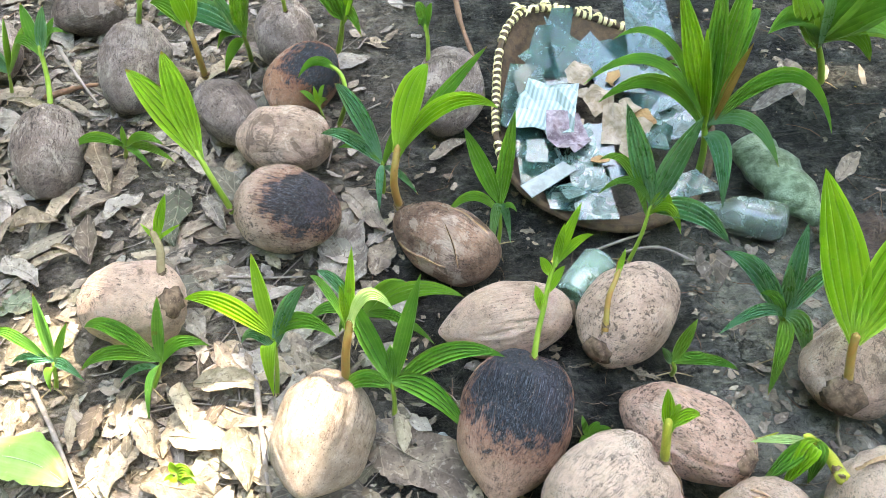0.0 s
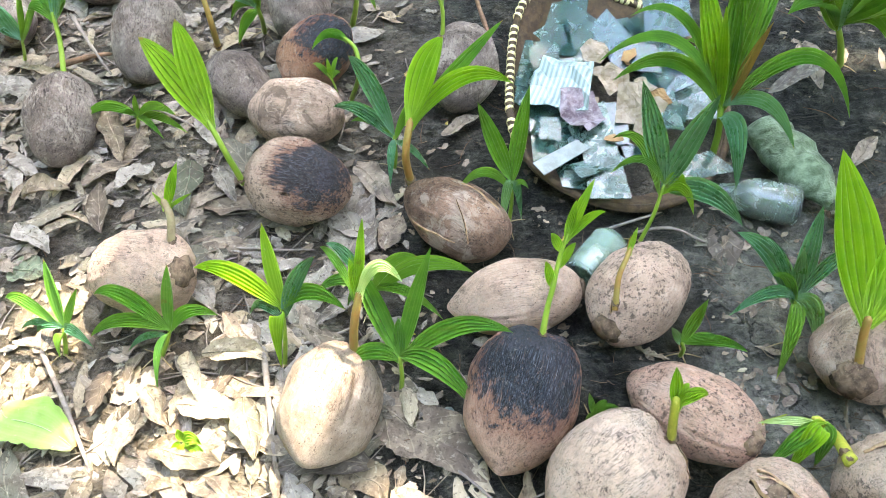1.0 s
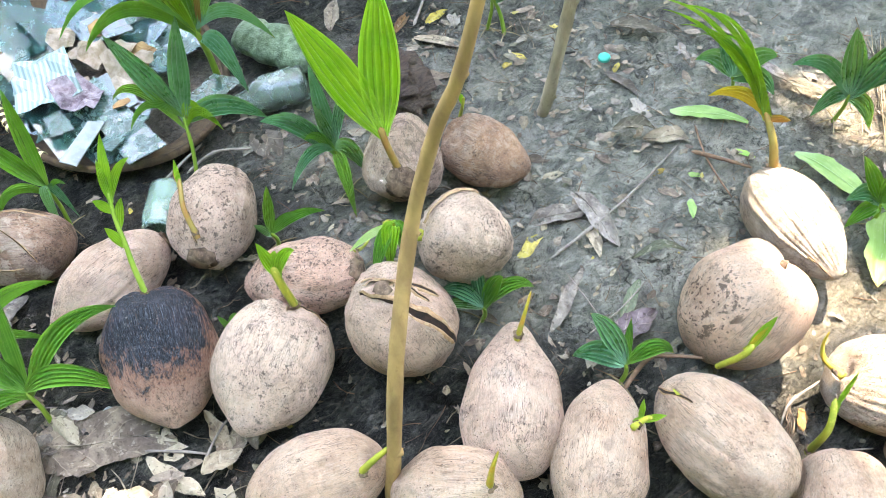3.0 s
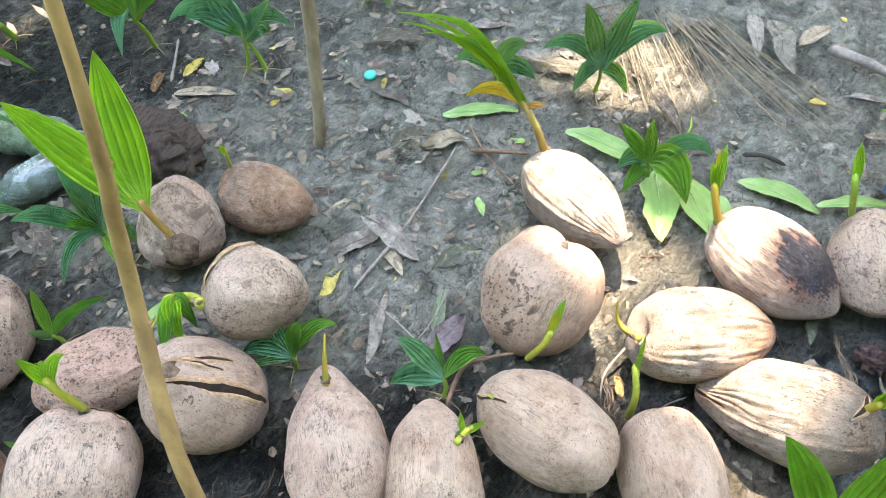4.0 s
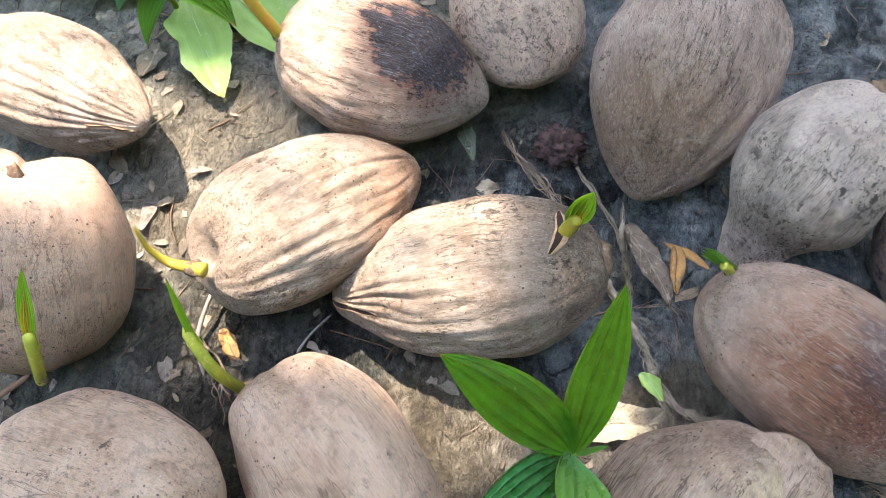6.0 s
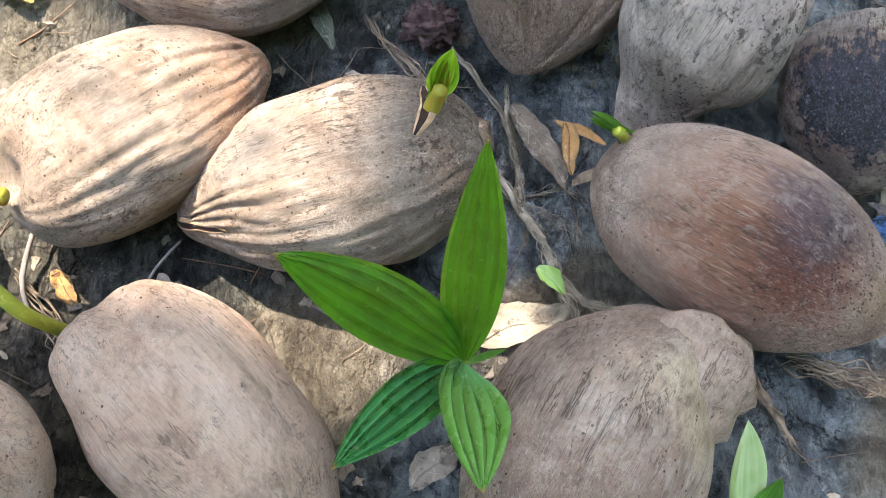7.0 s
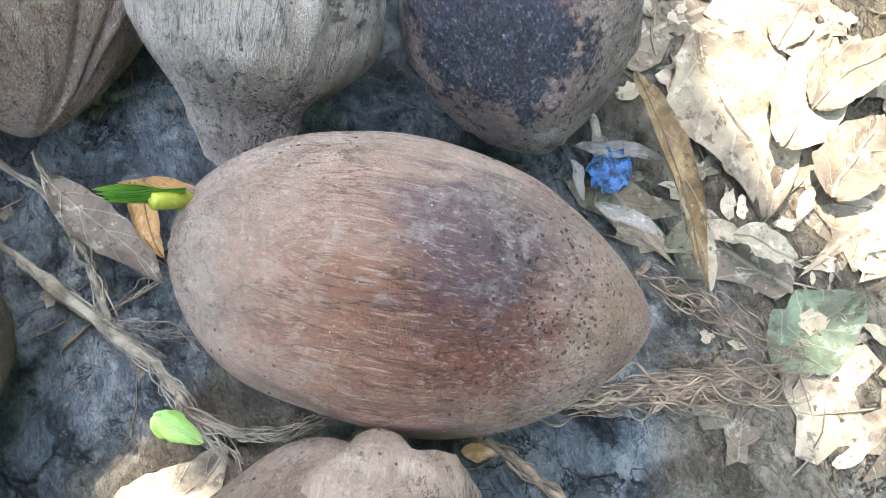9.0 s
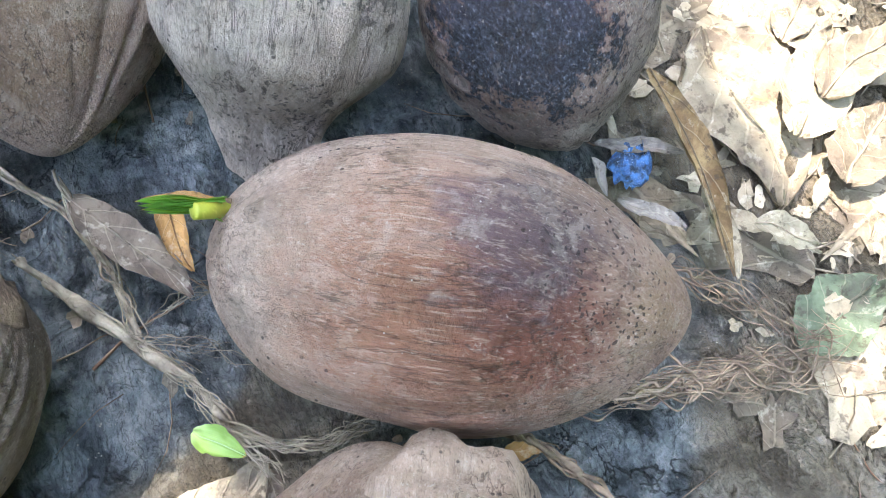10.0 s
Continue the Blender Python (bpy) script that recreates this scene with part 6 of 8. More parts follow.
fallen_leaf("dry_leaf", (1.563, 0.652, 0.006), (1.595, 0.67, 0.006), 0.014, DRY_YELLOW, "small yellow leaf beside a cap", 0.2, 0.1)
fallen_leaf("dry_leaf", (1.543, 0.663, 0.01), (1.55, 0.56, 0.01), 0.028, DRY_GREY, "grey curled dry leaf on mud", 0.6, 0.1)
fallen_leaf("dry_leaf", (1.644, 0.761, 0.015), (1.729, 0.658, 0.015), 0.043, DRY_BROWN, "dark brown dry leaf on mud", 0.5, 0.1)
fallen_leaf("dry_leaf", (1.466, 0.454, 0.012), (1.545, 0.385, 0.012), 0.047, DRY_WHITE, "white papery scrap on mud", 0.5, 0.3)
fallen_leaf("dry_leaf", (1.413, 0.496, 0.02), (1.484, 0.444, 0.02), 0.04, DRY_BROWN, "brown curled dry leaf on mud", 0.8, 0.3)
fallen_leaf("fallen_leaf", (1.569, 0.479, 0.01), (1.679, 0.352, 0.01), 0.039, LEAF_LIME, "green serrated fallen leaf", 0.2, 0.1)
fallen_leaf("fallen_leaf", (1.597, 0.32, 0.006), (1.62, 0.276, 0.006), 0.016, LEAF_LIME, "pale green small leaf on mud", 0.2, 0.1)
fallen_leaf("dry_leaf", (1.413, 0.367, 0.006), (1.446, 0.367, 0.006), 0.014, DRY_YELLOW, "small yellow leaf on mud", 0.2, 0.1)
fallen_leaf("fallen_leaf", (1.473, 0.328, 0.006), (1.495, 0.305, 0.006), 0.016, LEAF_LIME, "small pale green leaf on mud", 0.2, 0.1)
fallen_leaf("fallen_leaf", (1.418, 0.269, 0.006), (1.386, 0.231, 0.006), 0.017, LEAF_LIME, "pale green leaf scrap on mud", 0.2, 0.1)
fallen_leaf("dry_leaf", (1.222, 0.497, 0.008), (1.269, 0.484, 0.008), 0.02, DRY_PALE, "pale dry leaf scrap on mud", 0.3, 0.1)
fallen_leaf("dry_leaf", (1.121, 0.417, 0.008), (1.25, 0.38, 0.008), 0.047, DRY_GREY, "grey skeletal dry leaf on mud", 0.3, 0.1)
fallen_leaf("dry_leaf", (1.247, 0.425, 0.008), (1.229, 0.271, 0.008), 0.049, DRY_GREY, "torn grey dry leaf on mud", 0.3, 0.1)
fallen_leaf("dry_leaf", (1.224, 0.358, 0.01), (1.186, 0.276, 0.01), 0.027, DRY_PALE, "torn pale dry leaf on mud", 0.3, 0.1)
fallen_leaf("dry_leaf", (1.053, 0.367, 0.012), (1.131, 0.383, 0.012), 0.029, DRY_YELLOW, "yellow-grey dry leaf on mud", 0.5, 0.1)
fallen_leaf("dry_leaf", (1, 0.202, 0.008), (1.14, 0.276, 0.008), 0.026, DRY_GREY, "long grey torn dry leaf", 0.4, 0.1)
fallen_leaf("dry_leaf", (1.214, 0.225, 0.02), (1.311, 0.178, 0.02), 0.02, LEAF_OLD, "curved dark green-brown leaf", 0.4, 0.6)
fallen_leaf("dry_leaf", (1.121, 0.145, 0.01), (1.211, 0.193, 0.01), 0.026, LEAF_OLD, "grey-green dead leaf on mud", 0.4, 0.1)
fallen_leaf("dry_leaf", (1.07, 0.122, 0.012), (1.185, 0.123, 0.012), 0.05, DRY_PURPLE, "purple-grey large dead leaf", 0.25, 0.1)
fallen_leaf("dry_leaf", (0.984, 0.279, 0.008), (1.031, 0.287, 0.008), 0.016, DRY_TAN, "small tan leaf on mud", 0.3, 0.1)
fallen_leaf("dry_leaf", (0.978, -0.021, 0.01), (1.04, -0.001, 0.01), 0.02, DRY_GREY, "grey dry leaf between nuts", 0.5, 0.1)
fallen_leaf("fallen_leaf", (1.675, 0.225, 0.012), (1.693, 0.034, 0.012), 0.053, LEAF_LIME, "long pale green fallen leaf", 0.25, 0.1)
fallen_leaf("fallen_leaf", (1.684, 0.011, 0.02), (1.53, -0.084, 0.02), 0.071, LEAF_LIME, "broad pale green fallen leaf with clear midrib", 0.25, 0.1)
fallen_leaf("fallen_leaf", (1.72, -0.026, 0.012), (1.602, -0.163, 0.012), 0.068, LEAF_LIME, "broad green fallen leaf under a nut", 0.25, 0.1)
fallen_leaf("fallen_leaf", (1.698, -0.079, 0.014), (1.663, -0.186, 0.014), 0.053, LEAF_LIME, "green fallen leaf beside a nut", 0.25, 0.1)
fallen_leaf("fallen_leaf", (1.779, -0.131, 0.015), (1.793, -0.294, 0.015), 0.052, LEAF_LIME, "yellow-green curled fallen leaf", 0.5, 0.15)
fallen_leaf("fallen_leaf", (1.795, -0.283, 0.012), (1.885, -0.399, 0.012), 0.032, LEAF_LIME, "yellow-green fallen leaf with browned edge", 0.5, 0.1)
fallen_leaf("dry_leaf", (2.261, 0.033, 0.015), (2.115, -0.09, 0.015), 0.063, DRY_GREY, "long grey dry leaf on mud", 0.6, 0.1)
fallen_leaf("dry_leaf", (2.281, 0.086, 0.015), (2.143, 0.006, 0.015), 0.042, DRY_GREY, "grey dry leaf on mud", 0.6, 0.1)
fallen_leaf("dry_leaf", (2.129, 0.242, 0.01), (2.199, 0.126, 0.01), 0.036, DRY_GREY, "grey flat dry leaf on mud", 0.4, 0.1)
fallen_leaf("dry_leaf", (2.224, -0.06, 0.012), (2.324, -0.091, 0.012), 0.042, DRY_PALE, "pale dry leaf on mud", 0.4, 0.1)
fallen_leaf("dry_leaf", (2.062, -0.151, 0.01), (2.077, -0.183, 0.01), 0.022, DRY_YELLOW, "small yellow leaf on straw", 0.3, 0.1)
fallen_leaf("dry_leaf", (1.885, 0.139, 0.02), (1.801, 0.023, 0.02), 0.041, DRY_BROWN, "brown crumpled dry leaf by the straw", 0.8, 0.1)
fallen_leaf("dry_leaf", (1.816, 0.47, 0.01), (1.836, 0.378, 0.01), 0.031, DRY_GREY, "grey leaf behind the frond", 0.4, 0.1)
fallen_leaf("dry_leaf", (1.83, 0.39, 0.01), (1.866, 0.281, 0.01), 0.033, DRY_TAN, "tan flat dry leaf on mud", 0.3, 0.1)
fallen_leaf("dry_leaf", (1.835, 0.616, 0.012), (1.902, 0.55, 0.012), 0.033, DRY_GREY, "grey dry leaf at the back", 0.4, 0.1)
fallen_leaf("dry_leaf", (2.147, -0.204, 0.008), (2.185, -0.288, 0.008), 0.019, DRY_GREY, "grey leaf strip on mud", 0.4, 0.1)
fallen_leaf("dry_leaf", (2.037, -0.284, 0.008), (2.052, -0.33, 0.008), 0.018, DRY_BROWN, "brown leaf strip on mud", 0.4, 0.1)
fallen_leaf("dry_leaf", (1.433, -0.582, 0.02), (1.342, -0.633, 0.02), 0.033, DRY_BROWN, "tan pointed dry leaf between nuts", 0.6, 0.1)
fallen_leaf("dry_leaf", (1.412, -0.634, 0.025), (1.355, -0.639, 0.025), 0.023, DRY_ORANGE, "orange curled dry leaf on mud", 0.9, 0.1)
fallen_leaf("dry_leaf", (1.464, -0.406, 0.01), (1.474, -0.435, 0.01), 0.023, DRY_PALE, "pale leaf scrap in shade", 0.5, 0.1)
fallen_leaf("fallen_leaf", (1.263, -0.608, 0.02), (1.238, -0.632, 0.02), 0.019, LEAF_LIME, "small bright green leaf on roots", 0.6, 0.2)
fallen_leaf("dry_leaf", (1.548, -0.375, 0.02), (1.488, -0.401, 0.02), 0.022, LEAF_OLD, "dark green leaf under a nut", 0.5, 0.1)
fallen_leaf("dry_leaf", (1.247, -0.161, 0.012), (1.211, -0.194, 0.012), 0.019, DRY_ORANGE, "orange-brown dry leaf scrap", 0.6, 0.1)
fallen_leaf("dry_leaf", (1.41, -1.055, 0.012), (1.258, -1.032, 0.012), 0.078, DRY_WHITE, "large sun-bleached dry leaf on mud", 0.12, 0.03)
fallen_leaf("dry_leaf", (1.382, -0.98, 0.02), (1.222, -0.957, 0.02), 0.027, DRY_ORB, "long rolled brown dry leaf", 1.0, 0.2)
fallen_leaf("dry_leaf", (1.288, -0.974, 0.015), (1.22, -0.961, 0.015), 0.018, DRY_PALE, "pale narrow dry leaf", 0.7, 0.1)
fallen_leaf("dry_leaf", (1.297, -1.057, 0.012), (1.365, -1.137, 0.012), 0.056, DRY_WHITE, "sun-bleached broken dry leaf", 0.12, 0.03)
fallen_leaf("dry_leaf", (1.252, -1.072, 0.012), (1.296, -1.137, 0.012), 0.051, DRY_WHITE, "sun-bleached curled leaf on litter", 0.12, 0.03)
fallen_leaf("dry_leaf", (1.315, -1.088, 0.02), (1.352, -1.181, 0.02), 0.043, DRY_WHITE, "bleached leaf fragment on mud", 0.12, 0.03)
fallen_leaf("dry_leaf", (1.251, -0.995, 0.012), (1.22, -1.027, 0.012), 0.025, DRY_PALE, "pale dry leaf fragment in sun", 0.4, 0.1)
fallen_leaf("dry_leaf", (1.162, -0.987, 0.018), (1.185, -1.064, 0.018), 0.054, LEAF_OLD, "grey-green broken leaf half in sun", 0.12, 0.03)
fallen_leaf("dry_leaf", (1.378, -1.105, 0.01), (1.416, -1.155, 0.01), 0.035, DRY_WHITE, "bleached leaf scrap on mud", 0.12, 0.03)
fallen_leaf("dry_leaf", (1.345, -0.919, 0.015), (1.315, -0.974, 0.015), 0.014, DRY_GREY, "dark grey dry leaf behind the nut", 0.5, 0.1)
fallen_leaf("dry_leaf", (1.336, -0.912, 0.015), (1.306, -0.908, 0.015), 0.01, DRY_GREY, "grey curled leaf in shade", 0.8, 0.1)
fallen_leaf("dry_leaf", (1.302, -0.915, 0.012), (1.266, -0.949, 0.012), 0.014, DRY_GREY, "grey dry leaf in shade", 0.5, 0.1)
fallen_leaf("fallen_leaf", (1.33, -1.03, 0.03), (1.325, -1.042, 0.03), 0.005, LEAF_LIME, "tiny green leaf scrap on dry leaf", 0.2, 0.1)
fallen_leaf("dry_leaf", (1.182, -0.773, 0.01), (1.172, -0.795, 0.01), 0.012, DRY_ORANGE, "small brown leaf among roots", 0.4, 0.1)
fallen_leaf("dry_leaf", (1.392, -0.673, 0.02), (1.417, -0.623, 0.02), 0.012, DRY_ORANGE, "orange leaf under the shoot", 0.6, 0.1)
fallen_leaf("dry_leaf", (1.196, -0.556, 0.01), (1.236, -0.64, 0.01), 0.041, DRY_TAN, "broken tan bark-like leaf in sun", 0.3, 0.1)
fallen_leaf("dry_leaf", (1.068, -0.506, 0.01), (1.109, -0.544, 0.01), 0.031, DRY_BROWN, "brown leaf under the seedling", 0.5, 0.1)
fallen_leaf("dry_leaf", (-0.195, 0.506, 0.015), (-0.072, 0.495, 0.015), 0.063, DRY_PALE, "sun-bleached leaf in the bright patch", 0.5, 0.1)
fallen_leaf("dry_leaf", (-0.078, 0.524, 0.02), (-0.034, 0.413, 0.02), 0.061, DRY_PALE, "sun-bleached curled leaf on litter", 0.6, 0.1)
fallen_leaf("dry_leaf", (-0.221, 0.419, 0.012), (-0.092, 0.404, 0.012), 0.062, DRY_WHITE, "bright sun-bleached leaf on litter", 0.4, 0.1)
fallen_leaf("dry_leaf", (-0.517, 0.702, 0.012), (-0.444, 0.717, 0.012), 0.061, DRY_PALE, "sunlit pale leaf on litter", 0.4, 0.1)
fallen_leaf("dry_leaf", (-0.553, 0.65, 0.012), (-0.497, 0.677, 0.012), 0.054, DRY_WHITE, "bright bleached leaf on litter", 0.4, 0.1)
fallen_leaf("dry_leaf", (0.201, 0.386, 0.012), (0.307, 0.31, 0.012), 0.058, DRY_PALE, "pale torn dry leaf", 0.4, 0.1)
fallen_leaf("dry_leaf", (0.109, 0.432, 0.014), (0.191, 0.367, 0.014), 0.069, DRY_WHITE, "bleached dry leaf on litter", 0.4, 0.1)
fallen_leaf("dry_leaf", (0.28, 0.324, 0.012), (0.321, 0.355, 0.012), 0.039, DRY_TAN, "tan leaf scrap on litter", 0.4, 0.1)
fallen_leaf("dry_leaf", (0.365, 0.329, 0.01), (0.439, 0.326, 0.01), 0.035, DRY_TAN, "tan leaf beside a nut", 0.4, 0.1)
twig("stick", [(-0.485, 0.604, 0.012), (-0.4, 0.501, 0.02), (-0.315, 0.386, 0.012)], 0.006, BARK_GREY, "grey dry stick on sunlit litter")
twig("stick", [(-0.064, 0.626, 0.03), (-0.037, 0.528, 0.015), (0.003, 0.399, 0.012)], 0.007, BARK_GREY, "grey-brown stick beside the white coconut")
twig("twig", [(0.623, 0.946, 0.012), (0.694, 0.948, 0.03), (0.767, 0.932, 0.006)], 0.004, BARK_GREY, "thin bent twig on mud")
twig("twig", [(0.549, 0.942, 0.01), (0.612, 0.966, 0.02), (0.686, 1.005, 0.012)], 0.004, BARK_GREY, "thin twig by the basket")
twig("twig", [(-0.704, 0.987, 0.01), (-0.709, 1.083, 0.015), (-0.752, 1.148, 0.02)], 0.003, BARK_GREY, "thin pale twig on litter")
twig("twig", [(-0.5, 1.275, 0.02), (-0.394, 1.228, 0.012), (-0.349, 1.205, 0.008)], 0.004, BARK_GREY, "grey twig on litter")
twig("twig", [(-0.738, 1.515, 0.09), (-0.667, 1.433, 0.05), (-0.59, 1.352, 0.012)], 0.005, BARK_GREY, "grey twig leaning on a coconut")
twig("twig", [(-0.759, 1.393, 0.02), (-0.672, 1.425, 0.03), (-0.633, 1.449, 0.02)], 0.008, BARK_BROWN, "brown stick between coconuts")
twig("stick", [(0.242, 1.769, 0.12), (0.269, 1.63, 0.08), (0.322, 1.492, 0.03)], 0.008, BARK_BROWN, "brown stick leaning behind the basket")
twig("twig", [(-0.177, 0.864, 0.01), (-0.095, 0.862, 0.012), (-0.016, 0.87, 0.008)], 0.003, BARK_GREY, "thin twig on litter")
twig("twig", [(0, 0.645, 0.012), (0.06, 0.671, 0.012), (0.094, 0.691, 0.012)], 0.003, BARK_GREY, "thin dark twig on litter")
twig("twig", [(1.1, 0.326, 0.006), (1.303, 0.345, 0.012), (1.524, 0.397, 0.006)], 0.004, BARK_GREY, "long thin grey twig on mud")
twig("stick", [(1.275, 1.056, 0.008), (1.329, 1.102, 0.012), (1.386, 1.159, 0.008)], 0.0045, BARK_GREY, "short grey stick on mud")
twig("twig", [(1.577, 0.413, 0.006), (1.522, 0.325, 0.012), (1.491, 0.225, 0.006)], 0.003, BARK_BROWN, "thin brown twig by the frond nut")
twig("stick", [(1.843, -0.104, 0.008), (1.861, -0.143, 0.014), (1.868, -0.189, 0.008)], 0.006, BARK_BLACK, "blackened piece of wood on mud")
twig("stick", [(2.245, -0.116, 0.02), (2.243, -0.216, 0.025), (2.227, -0.33, 0.02)], 0.014, BARK_GREY, "grey stick lying towards the tree")
twig("twig", [(1.012, 0.031, 0.03), (1.077, 0.045, 0.05), (1.117, 0.024, 0.05), (1.149, -0.011, 0.06)], 0.005, BARK_BROWN, "curved grey root by a seedling")
twig("twig", [(1.484, 0.78, 0.008), (1.504, 0.755, 0.01), (1.525, 0.746, 0.008)], 0.004, BARK_BLACK, "dark twig by the thin sapling")
twig("twig", [(1.513, 0.361, 0.01), (1.543, 0.297, 0.02), (1.58, 0.254, 0.01)], 0.005, BARK_BROWN, "brown twig under the frond")
twig("twig", [(1.307, -0.153, 0.03), (1.232, -0.146, 0.02), (1.19, -0.163, 0.01)], 0.003, BARK_GREY, "thin twig between nuts")
twig("twig", [(1.231, -0.253, 0.01), (1.252, -0.262, 0.012), (1.28, -0.279, 0.01)], 0.002, BARK_GREY, "short twig between nuts")
twig("stalk", [(1.75, 0.003, 0.05), (1.791, 0.002, 0.06), (1.827, 0.017, 0.06)], 0.003, STEM_GREEN, "thin green stalk above fallen leaves")
twig("twig", [(1.053, 0.157, 0.006), (1.122, 0.16, 0.01), (1.216, 0.18, 0.006)], 0.002, BARK_GREY, "fine grey twig on mud")
twig("twig", [(1.105, 0.287, 0.006), (1.088, 0.173, 0.01), (1.06, 0.081, 0.006)], 0.002, BARK_GREY, "fine twig on mud")
twig("twig", [(0.273, 0.446, 0.01), (0.362, 0.378, 0.012), (0.428, 0.318, 0.008)], 0.003, BARK_GREY, "thin twig across the large dry leaf")
twig("twig", [(0.376, 0.346, 0.01), (0.419, 0.374, 0.02), (0.462, 0.402, 0.01)], 0.003, BARK_GREY, "thin twig by the black coconut")
root_tangle([(1.405, -0.541, 0.03), (1.375, -0.562, 0.014), (1.331, -0.589, 0.012), (1.297, -0.614, 0.014), (1.261, -0.626, 0.014), (1.219, -0.646, 0.012)], 22, 0.0085, 0.0009, ROOT, "woody pale coconut root with frayed fibres on mud", 4.6)
root_tangle([(1.462, -0.575, 0.03), (1.42, -0.58, 0.014), (1.386, -0.588, 0.012), (1.364, -0.591, 0.012), (1.332, -0.593, 0.014), (1.297, -0.616, 0.016)], 16, 0.0075, 0.0008, ROOT, "thin grey roots trailing from a nut", 3.4)
root_tangle([(1.262, -0.625, 0.016), (1.237, -0.653, 0.014), (1.228, -0.68, 0.02), (1.229, -0.705, 0.03)], 26, 0.0075, 0.0008, ROOT, "bundle of straight pale root fibres under the large nut")
root_tangle([(1.335, -0.59, 0.02), (1.318, -0.622, 0.016), (1.297, -0.652, 0.006)], 9, 0.014, 0.0005, ROOT, "frayed hair-thin root fibres on mud")
root_tangle([(1.34, -0.60, 0.02), (1.35, -0.632, 0.02), (1.34, -0.655, 0.006)], 7, 0.012, 0.0005, ROOT, "loose hair-thin root fibres on mud")
root_tangle([(1.543, -0.427, 0.012), (1.496, -0.464, 0.015), (1.444, -0.509, 0.03), (1.41, -0.536, 0.04)], 14, 0.013, 0.0009, ROOT_DARK, "fine brown rootlets in shade")
root_tangle([(1.187, -0.83, 0.02), (1.178, -0.888, 0.014), (1.162, -0.945, 0.01), (1.148, -0.997, 0.008)], 38, 0.024, 0.0009, ROOT_DARK, "spread of brown fibrous roots under the large nut", 0.0, 0.45)
root_tangle([(1.25, -0.922, 0.02), (1.224, -0.952, 0.012), (1.191, -0.972, 0.01), (1.164, -1.006, 0.008)], 14, 0.018, 0.0008, ROOT_DARK, "thin roots running out from the nut", 0.0, 0.5)
root_tangle([(1.191, -0.776, 0.03), (1.177, -0.795, 0.015), (1.151, -0.81, 0.01)], 8, 0.007, 0.0014, ROOT_DARK, "short roots under the large nut")
root_tangle([(1.189, -0.784, 0.03), (1.163, -0.805, 0.012), (1.129, -0.822, 0.008), (1.103, -0.842, 0.01)], 7, 0.008, 0.0013, ROOT_DARK, "roots between the last nuts", 2.6)
root_tangle([(0.559, 0.665, 0.05), (0.598, 0.678, 0.03), (0.629, 0.668, 0.02), (0.664, 0.658, 0.012)], 5, 0.006, 0.0025, ROOT, "pale roots from the mottled coconut")
root_tangle([(0.554, 0.665, 0.05), (0.528, 0.676, 0.02), (0.504, 0.677, 0.008)], 4, 0.006, 0.0022, ROOT, "short pale roots from the mottled coconut")
root_tangle([(1.238, -0.137, 0.02), (1.198, -0.179, 0.012), (1.151, -0.19, 0.01)], 7, 0.012, 0.0014, ROOT_DARK, "dark rootlets between nuts")
root_tangle([(1.505, -0.52, 0.02), (1.444, -0.567, 0.015), (1.377, -0.596, 0.012)], 6, 0.008, 0.0014, ROOT, "grey rootlets beside the wrinkled nut")
root_tangle([(1.018, 0.621, 0.03), (1.04, 0.57, 0.03), (1.054, 0.521, 0.04)], 4, 0.006, 0.0018, ROOT, "dry fibres between two nuts")
root_tangle([(0.959, 0.587, 0.03), (0.956, 0.561, 0.012), (0.954, 0.526, 0.01)], 3, 0.003, 0.003, ROOT, "thick pale root under a nut")

# ---- litter that nobody could count ----
litter("leaf_litter", "grey and tan dry leaves strewn over the mud", DRY_GREY, 170, on_left, (0.06, 0.17), 11, (0.1, 0.6), aspect=(0.22, 0.45), tilt=0.1, nl=13, nw=7, ragged=0.2)
litter("leaf_litter", "tan curled dry leaves strewn over the mud", DRY_TAN, 90, on_left, (0.05, 0.16), 12, (0.2, 1.1), aspect=(0.2, 0.45), tilt=0.12, nl=13, nw=7, ragged=0.2)
litter("leaf_litter", "brown dry leaves strewn over the mud", DRY_BROWN, 190, on_left, (0.05, 0.15), 13, (0.1, 0.8), aspect=(0.2, 0.45), tilt=0.1, nl=13, nw=7, ragged=0.2)
litter("leaf_litter", "pale dry leaves on the sunny edge", DRY_PALE, 75, in_front, (0.04, 0.13), 14, (0.2, 0.9), aspect=(0.2, 0.4), tilt=0.1, nl=13, nw=7, ragged=0.2)
litter("leaf_litter", "brown leaf scraps on the sunny edge", DRY_BROWN, 130, in_front, (0.02, 0.09), 15)
torn_pieces("leaf_litter", "torn grey pieces of leaf strewn over the mud", DRY_GREY, 260, on_left, (0.012, 0.042), 51)
torn_pieces("leaf_litter", "torn tan pieces of leaf on the sunny edge", DRY_PALE, 160, in_front, (0.008, 0.034), 52)
torn_pieces("leaf_litter", "flat bleached pieces of leaf beyond the last nut", DRY_WHITE, 230, at_end, (0.012, 0.048), 53, 0.12, 0.003)
torn_pieces("leaf_litter", "flat pale crumbs of leaf beyond the last nut", DRY_PALE, 500, at_end, (0.004, 0.016), 54, 0.2, 0.003)
torn_pieces("leaf_litter", "torn grey pieces of leaf on the open mud", DRY_GREY, 50, open_mud, (0.006, 0.024), 55)
torn_pieces("leaf_litter", "dark torn pieces of leaf on the open mud", DRY_BROWN, 110, open_mud, (0.005, 0.022), 56)
